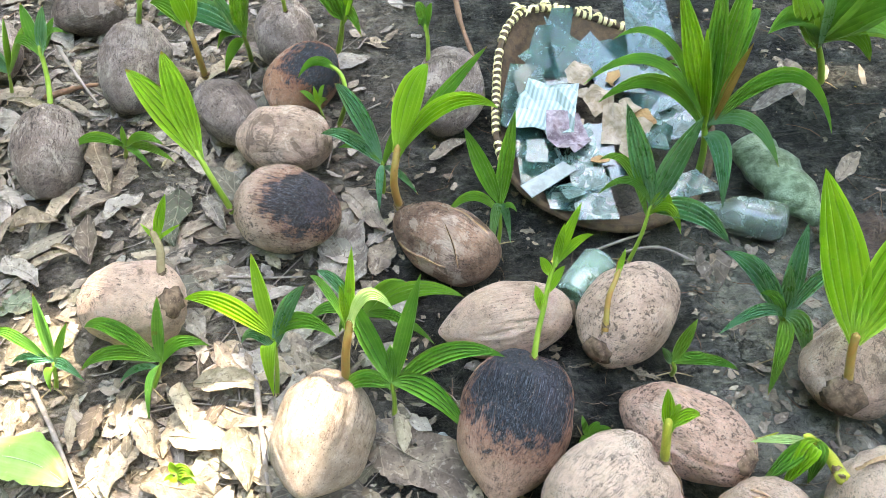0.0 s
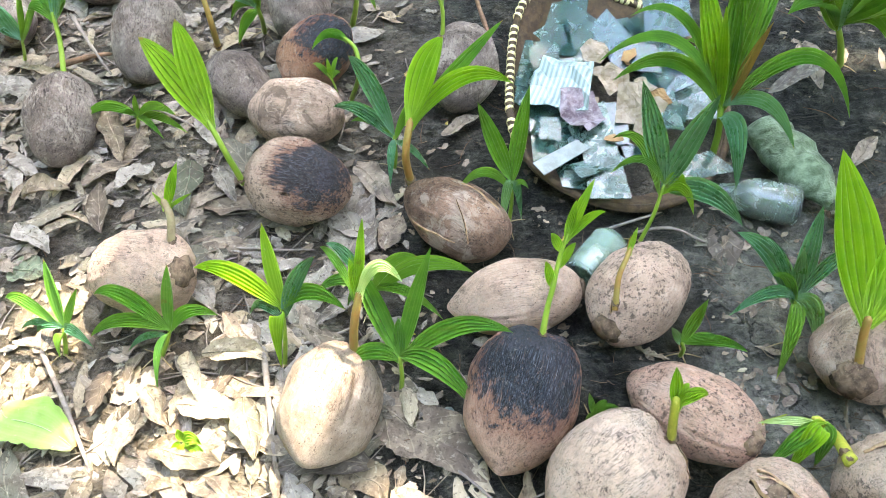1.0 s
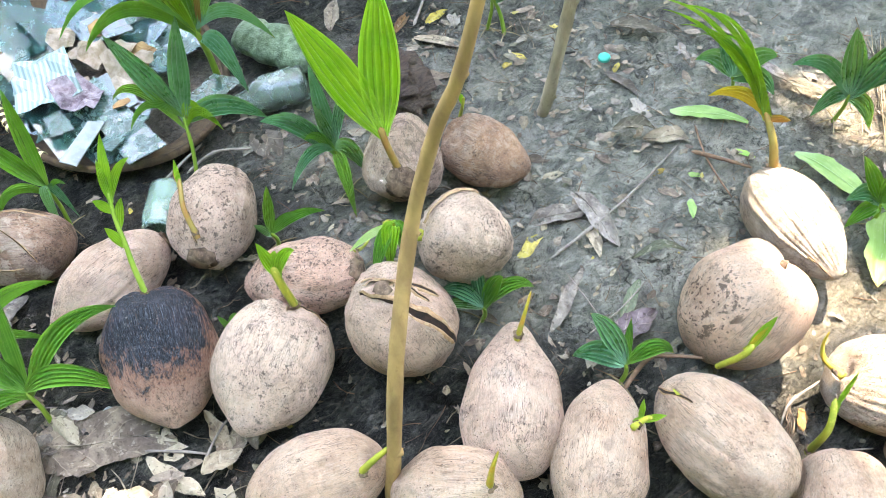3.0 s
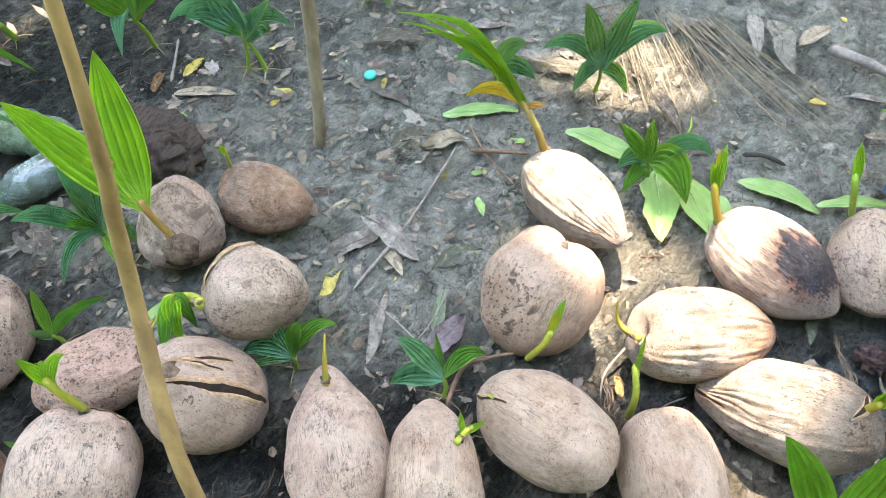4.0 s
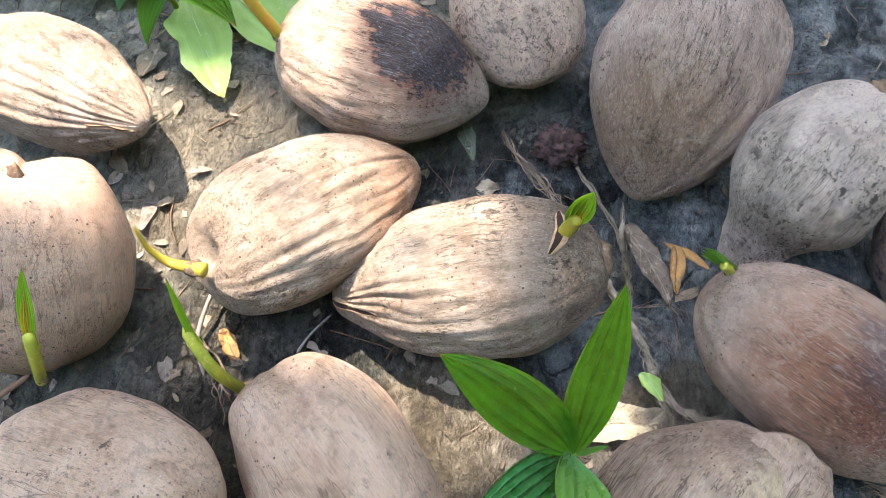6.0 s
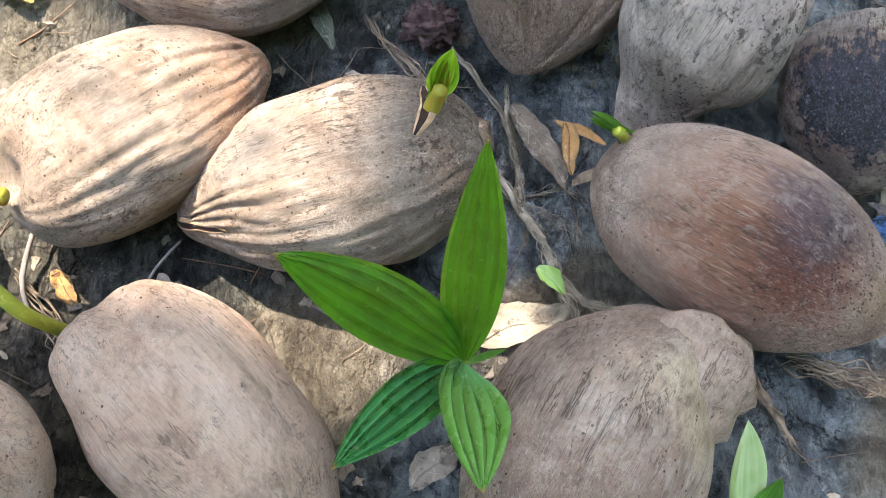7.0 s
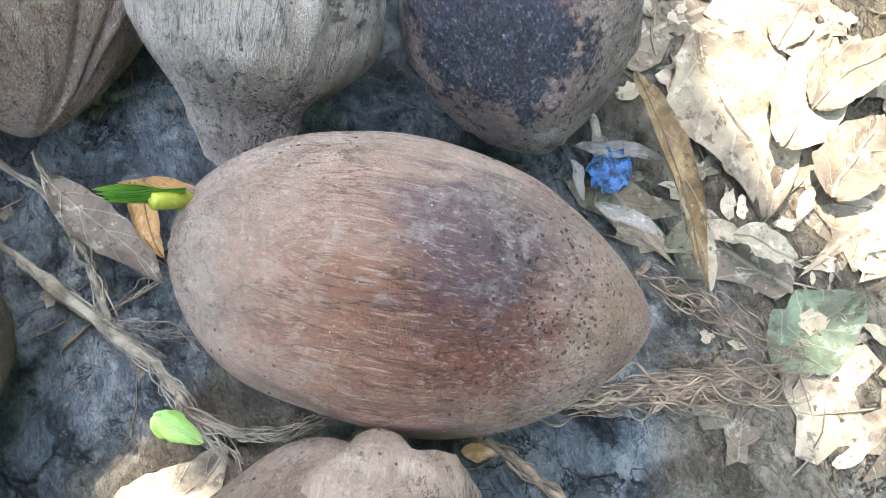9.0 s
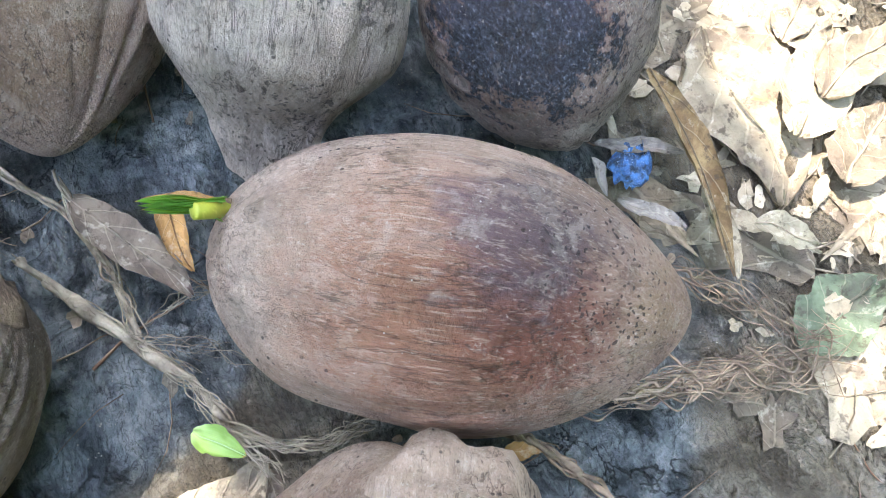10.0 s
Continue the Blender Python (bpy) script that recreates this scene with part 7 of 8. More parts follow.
litter("leaf_litter", "bleached leaf scraps beyond the last nut", DRY_PALE, 200, at_end, (0.008, 0.045), 16, (0.05, 0.4), aspect=(0.2, 0.5), tilt=0.06, ragged=0.22)
torn_pieces("leaf_scraps", "small tan scraps of leaf on mud", DRY_TAN, 520, anywhere, (0.002, 0.010), 18, 0.3, 0.003, 9, (0.0, 0.6, 1.0))
torn_pieces("leaf_scraps", "small pale scraps of leaf on mud", DRY_PALE, 420, anywhere, (0.0015, 0.0055), 19, 0.3, 0.003, 9, (0.0, 0.6, 1.0))
torn_pieces("leaf_scraps", "small dark scraps of leaf on mud", DRY_BROWN, 1300, anywhere, (0.002, 0.013), 20, 0.3, 0.003, 9, (0.0, 0.6, 1.0))
torn_pieces("leaf_scraps", "small yellow scraps of leaf on mud", DRY_YELLOW, 110, anywhere, (0.002, 0.009), 21, 0.2, 0.003, 9, (0.0, 0.6, 1.0))
litter("leaf_scraps", "broken grey leaf bits among the fallen leaves", DRY_GREY, 900, on_left, (0.01, 0.045), 23, (0.1, 0.9), (0.3, 0.8), 6, 4, 0.3, 0.35)
litter("leaf_scraps", "broken brown leaf bits among the fallen leaves", DRY_BROWN, 900, on_left, (0.01, 0.05), 24, (0.1, 0.9), (0.25, 0.7), 6, 4, 0.3, 0.35)
litter("leaf_scraps", "broken pale leaf bits among the fallen leaves", DRY_PALE, 350, on_left, (0.008, 0.035), 25, (0.1, 0.9), (0.3, 0.8), 6, 4, 0.3, 0.35)
litter("leaf_scraps", "pale flat leaf chips on the open mud", DRY_PALE, 130, open_mud, (0.006, 0.024), 26, (0.05, 0.4), (0.3, 0.6), 6, 4, 0.1, 0.3)
litter("leaf_scraps", "brown flat leaf chips on the open mud", DRY_BROWN, 260, open_mud, (0.006, 0.04), 27, (0.05, 0.5), (0.25, 0.6), 6, 4, 0.1, 0.3)
torn_pieces("leaf_scraps", "dark scraps between the nuts", DRY_BROWN, 700, in_gaps, (0.002, 0.012), 22, 0.3, 0.003, 9, (0.0, 0.6, 1.0))


def twig_litter(name, label, material, count, where, length, radius, seed):
    rnd = random.Random(seed)
    verts, faces = [], []
    made = 0
    while made < count:
        spot = where(rnd)
        if spot is None:
            continue
        made += 1
        x, y = spot
        L, a = rnd.uniform(*length), rnd.uniform(0, 6.28)
        k = rnd.uniform(-0.5, 0.5)
        r = rnd.uniform(*radius)
        n = len(verts)
        for i in range(4):
            s = i / 3 - 0.5
            px = x + math.cos(a + k * s) * L * s
            py = y + math.sin(a + k * s) * L * s
            pz = ground_height(px, py) + r + 0.004 * rnd.random()
            nx, ny = -math.sin(a), math.cos(a)
            rr = r * (1 - 0.5 * (i / 3))
            for c, h in ((-1, -0.5), (0, 1), (1, -0.5)):
                verts.append((px + nx * rr * c, py + ny * rr * c, pz + rr * h))
        for i in range(3):
            for j in range(3):
                faces.append((n + i * 3 + j, n + i * 3 + (j + 1) % 3, n + i * 3 + 3 + (j + 1) % 3, n + i * 3 + 3 + j))
    ob = new(name, mesh_of(name, verts, faces, material))
    tagged(ob, label, "twigs", kind="stuff")


twig_litter("twig_litter", "grey twigs strewn among dry leaves", BARK_GREY, 420, on_left, (0.04, 0.24), (0.001, 0.003), 31)
twig_litter("twig_litter", "thin brown twigs and fibres on mud", BARK_BROWN, 800, anywhere, (0.015, 0.09), (0.0005, 0.0014), 32)
twig_litter("twig_litter", "pale straw bits on the sunny edge", ROOT, 260, in_front, (0.02, 0.1), (0.0007, 0.002), 33)
twig_litter("twig_litter", "pale straw bits beyond the last nut", ROOT, 320, at_end, (0.01, 0.06), (0.0005, 0.0014), 34)
twig_litter("twig_litter", "grey straw bits on the open mud", ROOT, 160, open_mud, (0.015, 0.09), (0.0006, 0.0016), 36)
twig_litter("twig_litter", "fine fibres between the nuts", ROOT_DARK, 800, in_gaps, (0.01, 0.07), (0.0004, 0.0011), 35)


def clods():
    """Small crumbs of mud."""
    rnd = random.Random(41)
    verts, faces = [], []
    for _ in range(5200):
        x, y = rnd.uniform(-1.2, 2.5), rnd.uniform(-1.4, 2.1)
        r = rnd.uniform(0.0015, 0.007) * rnd.random() ** 0.5 + 0.001
        z = ground_height(x, y) + r * 0.15
        n = len(verts)
        ring = [(math.cos(a) * r * rnd.uniform(0.7, 1.3), math.sin(a) * r * rnd.uniform(0.7, 1.3)) for a in (0, 1.26, 2.51, 3.77, 5.03)]
        verts += [(x + a * 1.1, y + b * 1.1, z - r * 0.4) for a, b in ring] + [(x + a * 0.8, y + b * 0.8, z + r * 0.4) for a, b in ring] + [(x, y, z + r * 0.7)]
        for j in range(5):
            k = (j + 1) % 5
            faces += [(n + j, n + k, n + 5 + k, n + 5 + j), (n + 5 + j, n + 5 + k, n + 10)]
    tagged(new("mud_crumbs", mesh_of("mud_crumbs", verts, faces, MUD)), "small crumbs and clods of grey mud", "soil", kind="stuff")


clods()

# ---- basket, bottles, sticks, tree and small finds ----
def basket():
    cx, cy, a, b = 0.61, 1.345, 0.248, 0.35
    top = empty("basket", Matrix.Translation((cx, cy, 0)))
    tagged(top, "old round wicker basket with bound rim, filled with broken glass", "basket")

    def rim(th):
        back = max(0.0, math.sin(th))
        # squarer on the side towards the nuts, most of all at its far corner
        c, d = math.cos(th), math.sin(th)
        n = 3.1 + 0.9 * d if c < 0 else 2.1
        k = (abs(c) ** n + abs(d) ** n) ** (-1 / n)
        return Vector((a * c * k, b * d * k * (1 - 0.06 * back * (1 + c)), 0.03 + 0.08 * back ** 1.5 * (0.4 - 0.6 * math.cos(th)) + 0.03 * max(0.0, -math.cos(th)) - 0.012 * max(0.0, math.cos(th))))

    n = 72
    rows = []
    for k, (f, drop) in enumerate(((0.30, 0.0), (0.6, 0.004), (0.80, 0.02), (0.93, 0.7), (1.0, 1.0), (1.03, 0.98), (1.0, 0.66), (0.9, 0.01), (0.6, -0.006), (0.3, -0.008))):
        for j in range(n):
            th = 2 * math.pi * j / n
            p = rim(th)
            weave = 0.0025 * math.sin(j * math.pi) + 0.002 * math.sin(th * 36 + k * 3.1)
            rows.append((p.x * f * (1 + weave), p.y * f * (1 + weave), 0.012 + (p.z - 0.012) * drop))
    child("wicker_wall", mesh_of("wicker_wall", rows, grid_faces(10, n, True), WICKER), top)
    pts = [rim(2 * math.pi * j / 40) for j in range(41)]
    verts = []
    for j in range(40):
        t = (pts[(j + 1) % 40] - pts[j - 1]).normalized()
        s = t.cross(Vector((0, 0, 1))).normalized()
        u = s.cross(t)
        for k in range(8):
            ang = 2 * math.pi * k / 8
            verts.append(pts[j] + (s * math.cos(ang) + u * math.sin(ang)) * 0.0085)
    faces = grid_faces(40, 8, True) + [(39 * 8 + k, 39 * 8 + (k + 1) % 8, (k + 1) % 8, k) for k in range(8)]
    child("rim", mesh_of("rim", verts, faces, WICKER), top, "dark cane rim")
    pile = []
    for i in range(12):
        for j in range(40):
            th, f = 2 * math.pi * j / 40, i / 11
            q = Vector((a * 0.93 * f * math.cos(th), b * 0.9 * f * math.sin(th), 0))
            pile.append((q.x, q.y, 0.016 + 0.03 * (1 - f * f) + 0.012 * noise.noise(q * 25) + 0.006 * noise.noise(q * 70)))
    child("debris", mesh_of("debris", pile, grid_faces(12, 40, True), MUD), top, "dark crumbly debris in the bottom of the basket")
    # loose ends of the binding hang out over the far rim
    rnd = random.Random(15)
    for j in range(26):
        p = rim(rnd.uniform(0.95, 2.3))
        q = p + Vector((rnd.uniform(-0.03, 0.03), rnd.uniform(-0.045, 0.03), rnd.uniform(-0.01, 0.012)))
        vs, fs, uv = leaf_sheet(p + Vector((0, 0, 0.006)), q + Vector((0, 0, 0.004)), 0.009, 0.3, 0.5, j, 7, 3, 0.2)
        child("loose_strip", mesh_of("loose_strip", vs, fs, STRAW_PALE, True, uv), top)
    # bindings: flat strips wound round the rim at the left and the back
    base = []
    for i in range(9):
        ang = 2 * math.pi * i / 9
        for k in (-1, 1):
            base.append((k * 0.0045 + 0.003 * (i / 9 - 0.5), math.cos(ang) * 0.0108, math.sin(ang) * 0.0108))
    me = mesh_of("binding", base, [(2 * i, 2 * i + 1, (2 * i + 3) % 18, (2 * i + 2) % 18) for i in range(9)], STRAW_PALE)
    rnd = random.Random(5)
    for j in range(46):
        th = 1.25 + (3.75 - 1.25) * j / 45
        if rnd.random() < 0.12:
            continue
        p, q = rim(th), rim(th + 0.02)
        t = (q - p).normalized()
        rot = t.to_track_quat("X", "Z").to_matrix().to_4x4()
        ob = child("binding", me, top)
        ob.matrix_basis = Matrix.Translation(p) @ rot @ pose(0, 0, 0, rnd.uniform(-30, 30), 0, rnd.uniform(-14, 14))


def glass_material(name, colour, rough, through):
    """Old glass: a clear pane with dried dirt in clouds, splashes and a gritty film."""
    m = Mat(name, rough, spec=0.35)
    v = m.coords()
    film = m.noise(v, 26, 7, 0.72, 0.6)
    dirt = m.step(m.math("ADD", film, m.math("MULTIPLY", m.math("SUBTRACT", m.rand(), 0.5), 0.18)), 0.48, 0.70, 0, 1)
    c = m.mix(m.step(m.rand(), 0.1, 0.9, 0, 0.5), lin(colour), lin("7fa398"))
    c = m.mix(dirt, c, m.mix(m.step(m.noise(v, 90, 5, 0.7), 0.42, 0.6), lin("3a4641"), lin("626e66")))
    c = m.mix(m.step(m.noise(v, 160, 4, 0.7), 0.62, 0.68, 0, 0.6), c, lin("9a9384"))
    m.color(c)
    m.put(m.math("MULTIPLY", m.math("SUBTRACT", 1.0, m.math("MULTIPLY", dirt, 0.75)), through), m.b.inputs["Transmission Weight"])
    m.rough(m.math("ADD", m.math("MULTIPLY", dirt, 0.45), rough))
    m.bump(film, 0.15, 0.002)
    return m.m


WICKER = plain("old_wicker", "54432f", "3a2d22", 0.9, 60, 0.8, 0.004, (1, 1, 1), "7a644a")
STRAW_PALE = plain("pale_cane_strip", "d8cc9a", "b8a870", 0.7, 60, 0.3, 0.001)
GLASS = glass_material("dusty_blue_glass", "4f837f", 0.12, 0.85)
BOTTLE_GLASS = glass_material("clear_dirty_glass", "c8d2c4", 0.05, 0.9)
JAR_GLASS = glass_material("greenish_glass", "a9c2b0", 0.08, 0.7)
CERAMIC = plain("pale_ceramic", "7f8784", "646b68", 0.4, 30, 0.2)
PAPER = plain("dirty_paper", "98897a", "74654f", 0.85, 40, 0.4, 0.003, third="8f8068")
CARD = plain("wet_card", "9a7a52", "7d5c3c", 0.9, 30, 0.5, 0.003)
MOSS = plain("mossy_bottle_skin", "74866c", "3f5236", 0.3, 48, 1.0, 0.012, (1, 1, 1), "1a2414")
BLUE = plain("blue_plastic", "13222f", "416f9f", 0.45, 150, 0.8, 0.004, third="c3d2de")
TEAL = plain("teal_plastic", "22a58c", "1d9480", 0.35, 40, 0.1)


def ribbed_material():
    m = Mat("white_ribbed_plastic", 0.3, spec=0.5)
    w = m.n.new("ShaderNodeTexWave")
    w.wave_type, w.bands_direction = "BANDS", "X"
    m.l.new(m.coords(), w.inputs[0])
    w.inputs["Scale"].default_value, w.inputs["Distortion"].default_value = 28.0, 0.8
    m.color(m.mix(m.step(w.outputs[1], 0.2, 0.8), lin("71817f"), lin("93a19f")))
    m.bump(w.outputs[1], 0.5, 0.002)
    return m.m


RIBBED = ribbed_material()
PATTERN = plain("stained_patterned_paper", "8f8286", "4e3a42", 0.6, 45, 0.4, 0.003, third="b4adad")


def shard(name, at, w, h, rot, tx, ty, material, label, sides):
    """A thin flat broken piece with an irregular outline."""
    rnd = random.Random(int(at[0] * 9000 + at[1] * 777))
    if sides == 3:
        outline = [(-0.5, -0.5), (0.5, -0.35), (rnd.uniform(-0.4, 0.3), 0.5)]
    elif sides == 4:
        outline = [(-0.5, -0.5 + rnd.uniform(0, 0.12)), (0.5, -0.5 + rnd.uniform(0, 0.15)), (0.5 - rnd.uniform(0, 0.25), 0.5), (-0.5 + rnd.uniform(0, 0.15), 0.42)]
    else:
        outline = [(0.5 * math.cos(2 * math.pi * k / sides + 0.4) * rnd.uniform(0.75, 1.15), 0.5 * math.sin(2 * math.pi * k / sides + 0.4) * rnd.uniform(0.75, 1.15)) for k in range(sides)]
    thick = 0.003 if material in (GLASS, CERAMIC) else 0.0012
    bm = bmesh.new()
    low = [bm.verts.new((x * w, y * h, 0)) for x, y in outline]
    face = bm.faces.new(low)
    if material not in (GLASS, CERAMIC):
        bmesh.ops.triangulate(bm, faces=[face])
        bmesh.ops.subdivide_edges(bm, edges=bm.edges[:], cuts=4, use_grid_fill=True)
        for v in bm.verts:
            v.co.z += 0.22 * min(w, h) * noise.noise(v.co * 30 + Vector(at) * 9)
    made = bmesh.ops.extrude_face_region(bm, geom=bm.faces[:])
    for v in made["geom"]:
        if isinstance(v, bmesh.types.BMVert):
            v.co.z += thick
    bmesh.ops.recalc_face_normals(bm, faces=bm.faces[:])
    me = bpy.data.meshes.new(name)
    bm.to_mesh(me)
    bm.free()
    me.materials.append(material)
    ob = new(name, me)
    ob.matrix_world = Matrix.Translation(at) @ pose(0, 0, 0, tx, ty, 0) @ pose(0, 0, 0, 0, 0, -rot)
    tagged(ob, label, name.replace("_", " "), group="scraps in the basket")


def lathe(name, profile, material, sides=28, flutes=0, squash=1.0, lumpy=0.0):
    """A hollow body turned about x: profile rows of (x, radius)."""
    verts = []
    for x, r in profile:
        for j in range(sides):
            a = 2 * math.pi * j / sides
            k = r * (1 + (0.03 * math.cos(flutes * a) if flutes else 0))
            p = Vector((x, math.cos(a) * k, math.sin(a) * k * squash))
            if lumpy:
                p += Vector((0.3, 1, 1)) * lumpy * noise.noise(p * 22)
            verts.append(p)
    return mesh_of(name, verts, grid_faces(len(profile), sides, True), material)


def laid(name, a, b, label, category):
    """An Empty at a, with x towards b."""
    a, b = Vector(a), Vector(b)
    top = empty(name, Matrix.Translation(a) @ (b - a).to_track_quat("X", "Z").to_matrix().to_4x4())
    return tagged(top, label, category)


def bottles():
    top = laid("glass_bottle", (0.742, 1.066, 0.028), (0.955, 1.006, 0.042), "clear dirty glass bottle lying on mud", "bottle")
    L = 0.22
    outer = [(0.0, 0.004), (0.0, 0.014), (0.02, 0.015), (0.05, 0.0155), (0.085, 0.022), (0.11, 0.038), (0.13, 0.042), (0.2, 0.042), (0.214, 0.040), (0.22, 0.03), (0.22, 0.002)]
    inner = [(x, max(r - 0.003, 0.001)) for x, r in outer[::-1][1:-1]]
    child("body", lathe("body", outer + [(0.216, 0.001)] + [(min(x, 0.214), r) for x, r in inner], BOTTLE_GLASS), top)
    child("rim", lathe("rim", [(-0.001, 0.012), (-0.001, 0.0165), (0.008, 0.0175), (0.012, 0.0162), (0.012, 0.0158)], BOTTLE_GLASS), top)
    big = laid("plastic_bottle", (0.905, 1.215, 0.062), (1.005, 1.02, 0.058), "large crushed plastic bottle grown over with green moss", "bottle")
    prof = [(0.0, 0.040), (0.01, 0.047), (0.03, 0.050), (0.05, 0.047), (0.07, 0.052), (0.1, 0.054), (0.12, 0.049), (0.14, 0.053), (0.165, 0.05), (0.185, 0.044), (0.2, 0.034)]
    child("body", lathe("body", prof, MOSS, 40, 0, 0.8, 0.007), big)
    child("base", lathe("base", [(-0.004, 0.002), (-0.004, 0.02), (-0.006, 0.03), (0.002, 0.042)], MOSS, 40, 0, 0.8, 0.012), big)
    child("neck", lathe("neck", [(0.198, 0.034), (0.212, 0.024), (0.225, 0.02), (0.24, 0.02), (0.24, 0.002)], MOSS, 24, 0, 0.85, 0.008), big, "dirty screw neck of the bottle")
    jar = laid("glass_jar", (0.573, 0.895, 0.046), (0.512, 0.80, 0.046), "small greenish ribbed glass jar lying between nuts", "jar")
    prof = [(0.0, 0.002), (0.0, 0.034), (0.006, 0.039), (0.09, 0.041), (0.1, 0.037), (0.112, 0.036), (0.112, 0.033), (0.1, 0.034), (0.088, 0.037), (0.01, 0.035), (0.006, 0.002)]
    child("body", lathe("body", prof, JAR_GLASS, 40, 10), jar)
    child("rim", lathe("rim", [(0.108, 0.034), (0.108, 0.0385), (0.115, 0.0385), (0.115, 0.033)], JAR_GLASS, 40), jar)


def standing_stick(points, r0, r1, label, material):
    pts = [Vector(p) for p in points]
    o = pts[0]
    ob = new("branch", tube_mesh("branch", [p - o for p in pts], r0, r1, material, 12, 0.12, 3))
    ob.location = o
    tagged(ob, label, "branch")
    for k in range(1, len(pts) - 1, 2):
        r = r0 + (r1 - r0) * k / (len(pts) - 1)
        knot = child("knot", lump_mesh("knot", (r * 0.7, r * 0.7, r * 0.9), material, k, 0.4, 10, 0.05), ob)
        knot.location = pts[k] - o + Vector((0.5, -0.5, 0)) * r * 0.75


BRANCH = plain("smooth_tan_branch", "b8945f", "8f7048", 0.75, 22, 0.4, 0.003, (1, 1, 0.4), "8a6a42")
STEM_BARK = plain("grey_brown_stem_bark", "9a8a70", "7d6e58", 0.85, 30, 0.4, 0.003, (1, 1, 0.4), "685a48")
TRUNK = plain("mossy_trunk", "857b62", "55523c", 0.9, 26, 1.0, 0.03, (1, 1, 0.5), "a39a7c")


def sapling_sticks():
    standing_stick([(0.598, 0.12, -0.02), (0.619, 0.12, 0.161), (0.647, 0.122, 0.411), (0.70, 0.148, 0.604), (0.72, 0.122, 0.762), (0.723, 0.085, 0.86), (0.735, 0.06, 1.0), (0.745, 0.04, 1.16)], 0.0125, 0.0035,
                   "bare tan branch stuck upright in the mud among the coconuts", BRANCH)
    standing_stick([(1.346, 0.652, -0.02), (1.351, 0.64, 0.05), (1.357, 0.627, 0.19), (1.364, 0.618, 0.309), (1.357, 0.602, 0.42), (1.35, 0.58, 0.62), (1.37, 0.56, 0.9)], 0.014, 0.013,
                   "thin bare sapling stem standing in open mud", STEM_BARK)


def old_husk():
    top = empty("old_husk", Matrix.Translation((1.105, 0.915, 0.03)))
    tagged(top, "dark rotten coconut husk covered in fibres", "coconut husk")
    child("body", lump_mesh("body", (0.085, 0.12, 0.05), HUSK_ROTTEN, 4, 0.45, 30, 0.0, 36, 3.5), top)
    rnd = random.Random(8)
    for k in range(80):
        a, f = rnd.uniform(0, 6.28), rnd.uniform(0.1, 0.95)
        p = Vector((math.cos(a) * 0.083 * f, math.sin(a) * 0.115 * f, 0.05 * math.sqrt(1 - f * f) + 0.001))
        q = p + Vector((rnd.uniform(-0.012, 0.03), rnd.uniform(-0.05, 0.05), -0.035 * f - 0.002))
        child("fibre", tube_mesh("fibre", [p, (p + q) / 2 + Vector((0, 0, 0.012)), q], 0.0013, 0.0006, HUSK_FIBRE, 5), top)


HUSK_FIBRE = plain("rotten_fibre", "5c4d40", "3a3028", 0.95, 60, 0.5, 0.001, third="7c6c5a")
HUSK_ROTTEN = plain("rotten_husk", "3a2f28", "5a4a3e", 0.95, 50, 1.0, 0.012, (1, 3, 1), "77675a")


def straw_bundle(starts, ends, label, seed, count):
    """Dry leaf ribs of an old frond, lying fanned out."""
    rnd = random.Random(seed)
    (a0, a1), (b0, b1) = starts, ends
    o = Vector(a0)
    top = empty("dry_frond", Matrix.Translation(o))
    tagged(top, label, "palm frond")
    for k in range(count):
        f = rnd.random()
        p = Vector(a0).lerp(Vector(a1), f) + Vector((rnd.uniform(-0.01, 0.01), rnd.uniform(-0.01, 0.01), rnd.uniform(0.004, 0.03)))
        q = Vector(b0).lerp(Vector(b1), min(max(f + rnd.uniform(-0.16, 0.16), 0), 1)) + Vector((rnd.uniform(-0.03, 0.03), rnd.uniform(-0.03, 0.03), 0))
        q = p.lerp(q, rnd.uniform(0.7, 1.0))
        q.z = ground_height(q.x, q.y) + rnd.uniform(0.002, 0.008)
        m = (p + q) / 2 + Vector((rnd.uniform(-0.015, 0.015), rnd.uniform(-0.015, 0.015), rnd.uniform(-0.004, 0.012)))
        m.z = max(m.z, ground_height(m.x, m.y) + 0.004)
        r = rnd.uniform(0.0006, 0.0015)
        child("rib", tube_mesh("rib", [p - o, m - o, q - o], r, r * 0.5, STRAW_RIB, 5), top)


STRAW_RIB = plain("dry_frond_rib", "9a8a70", "6e604c", 0.85, 40, 0.4, 0.001, third="6f604c")


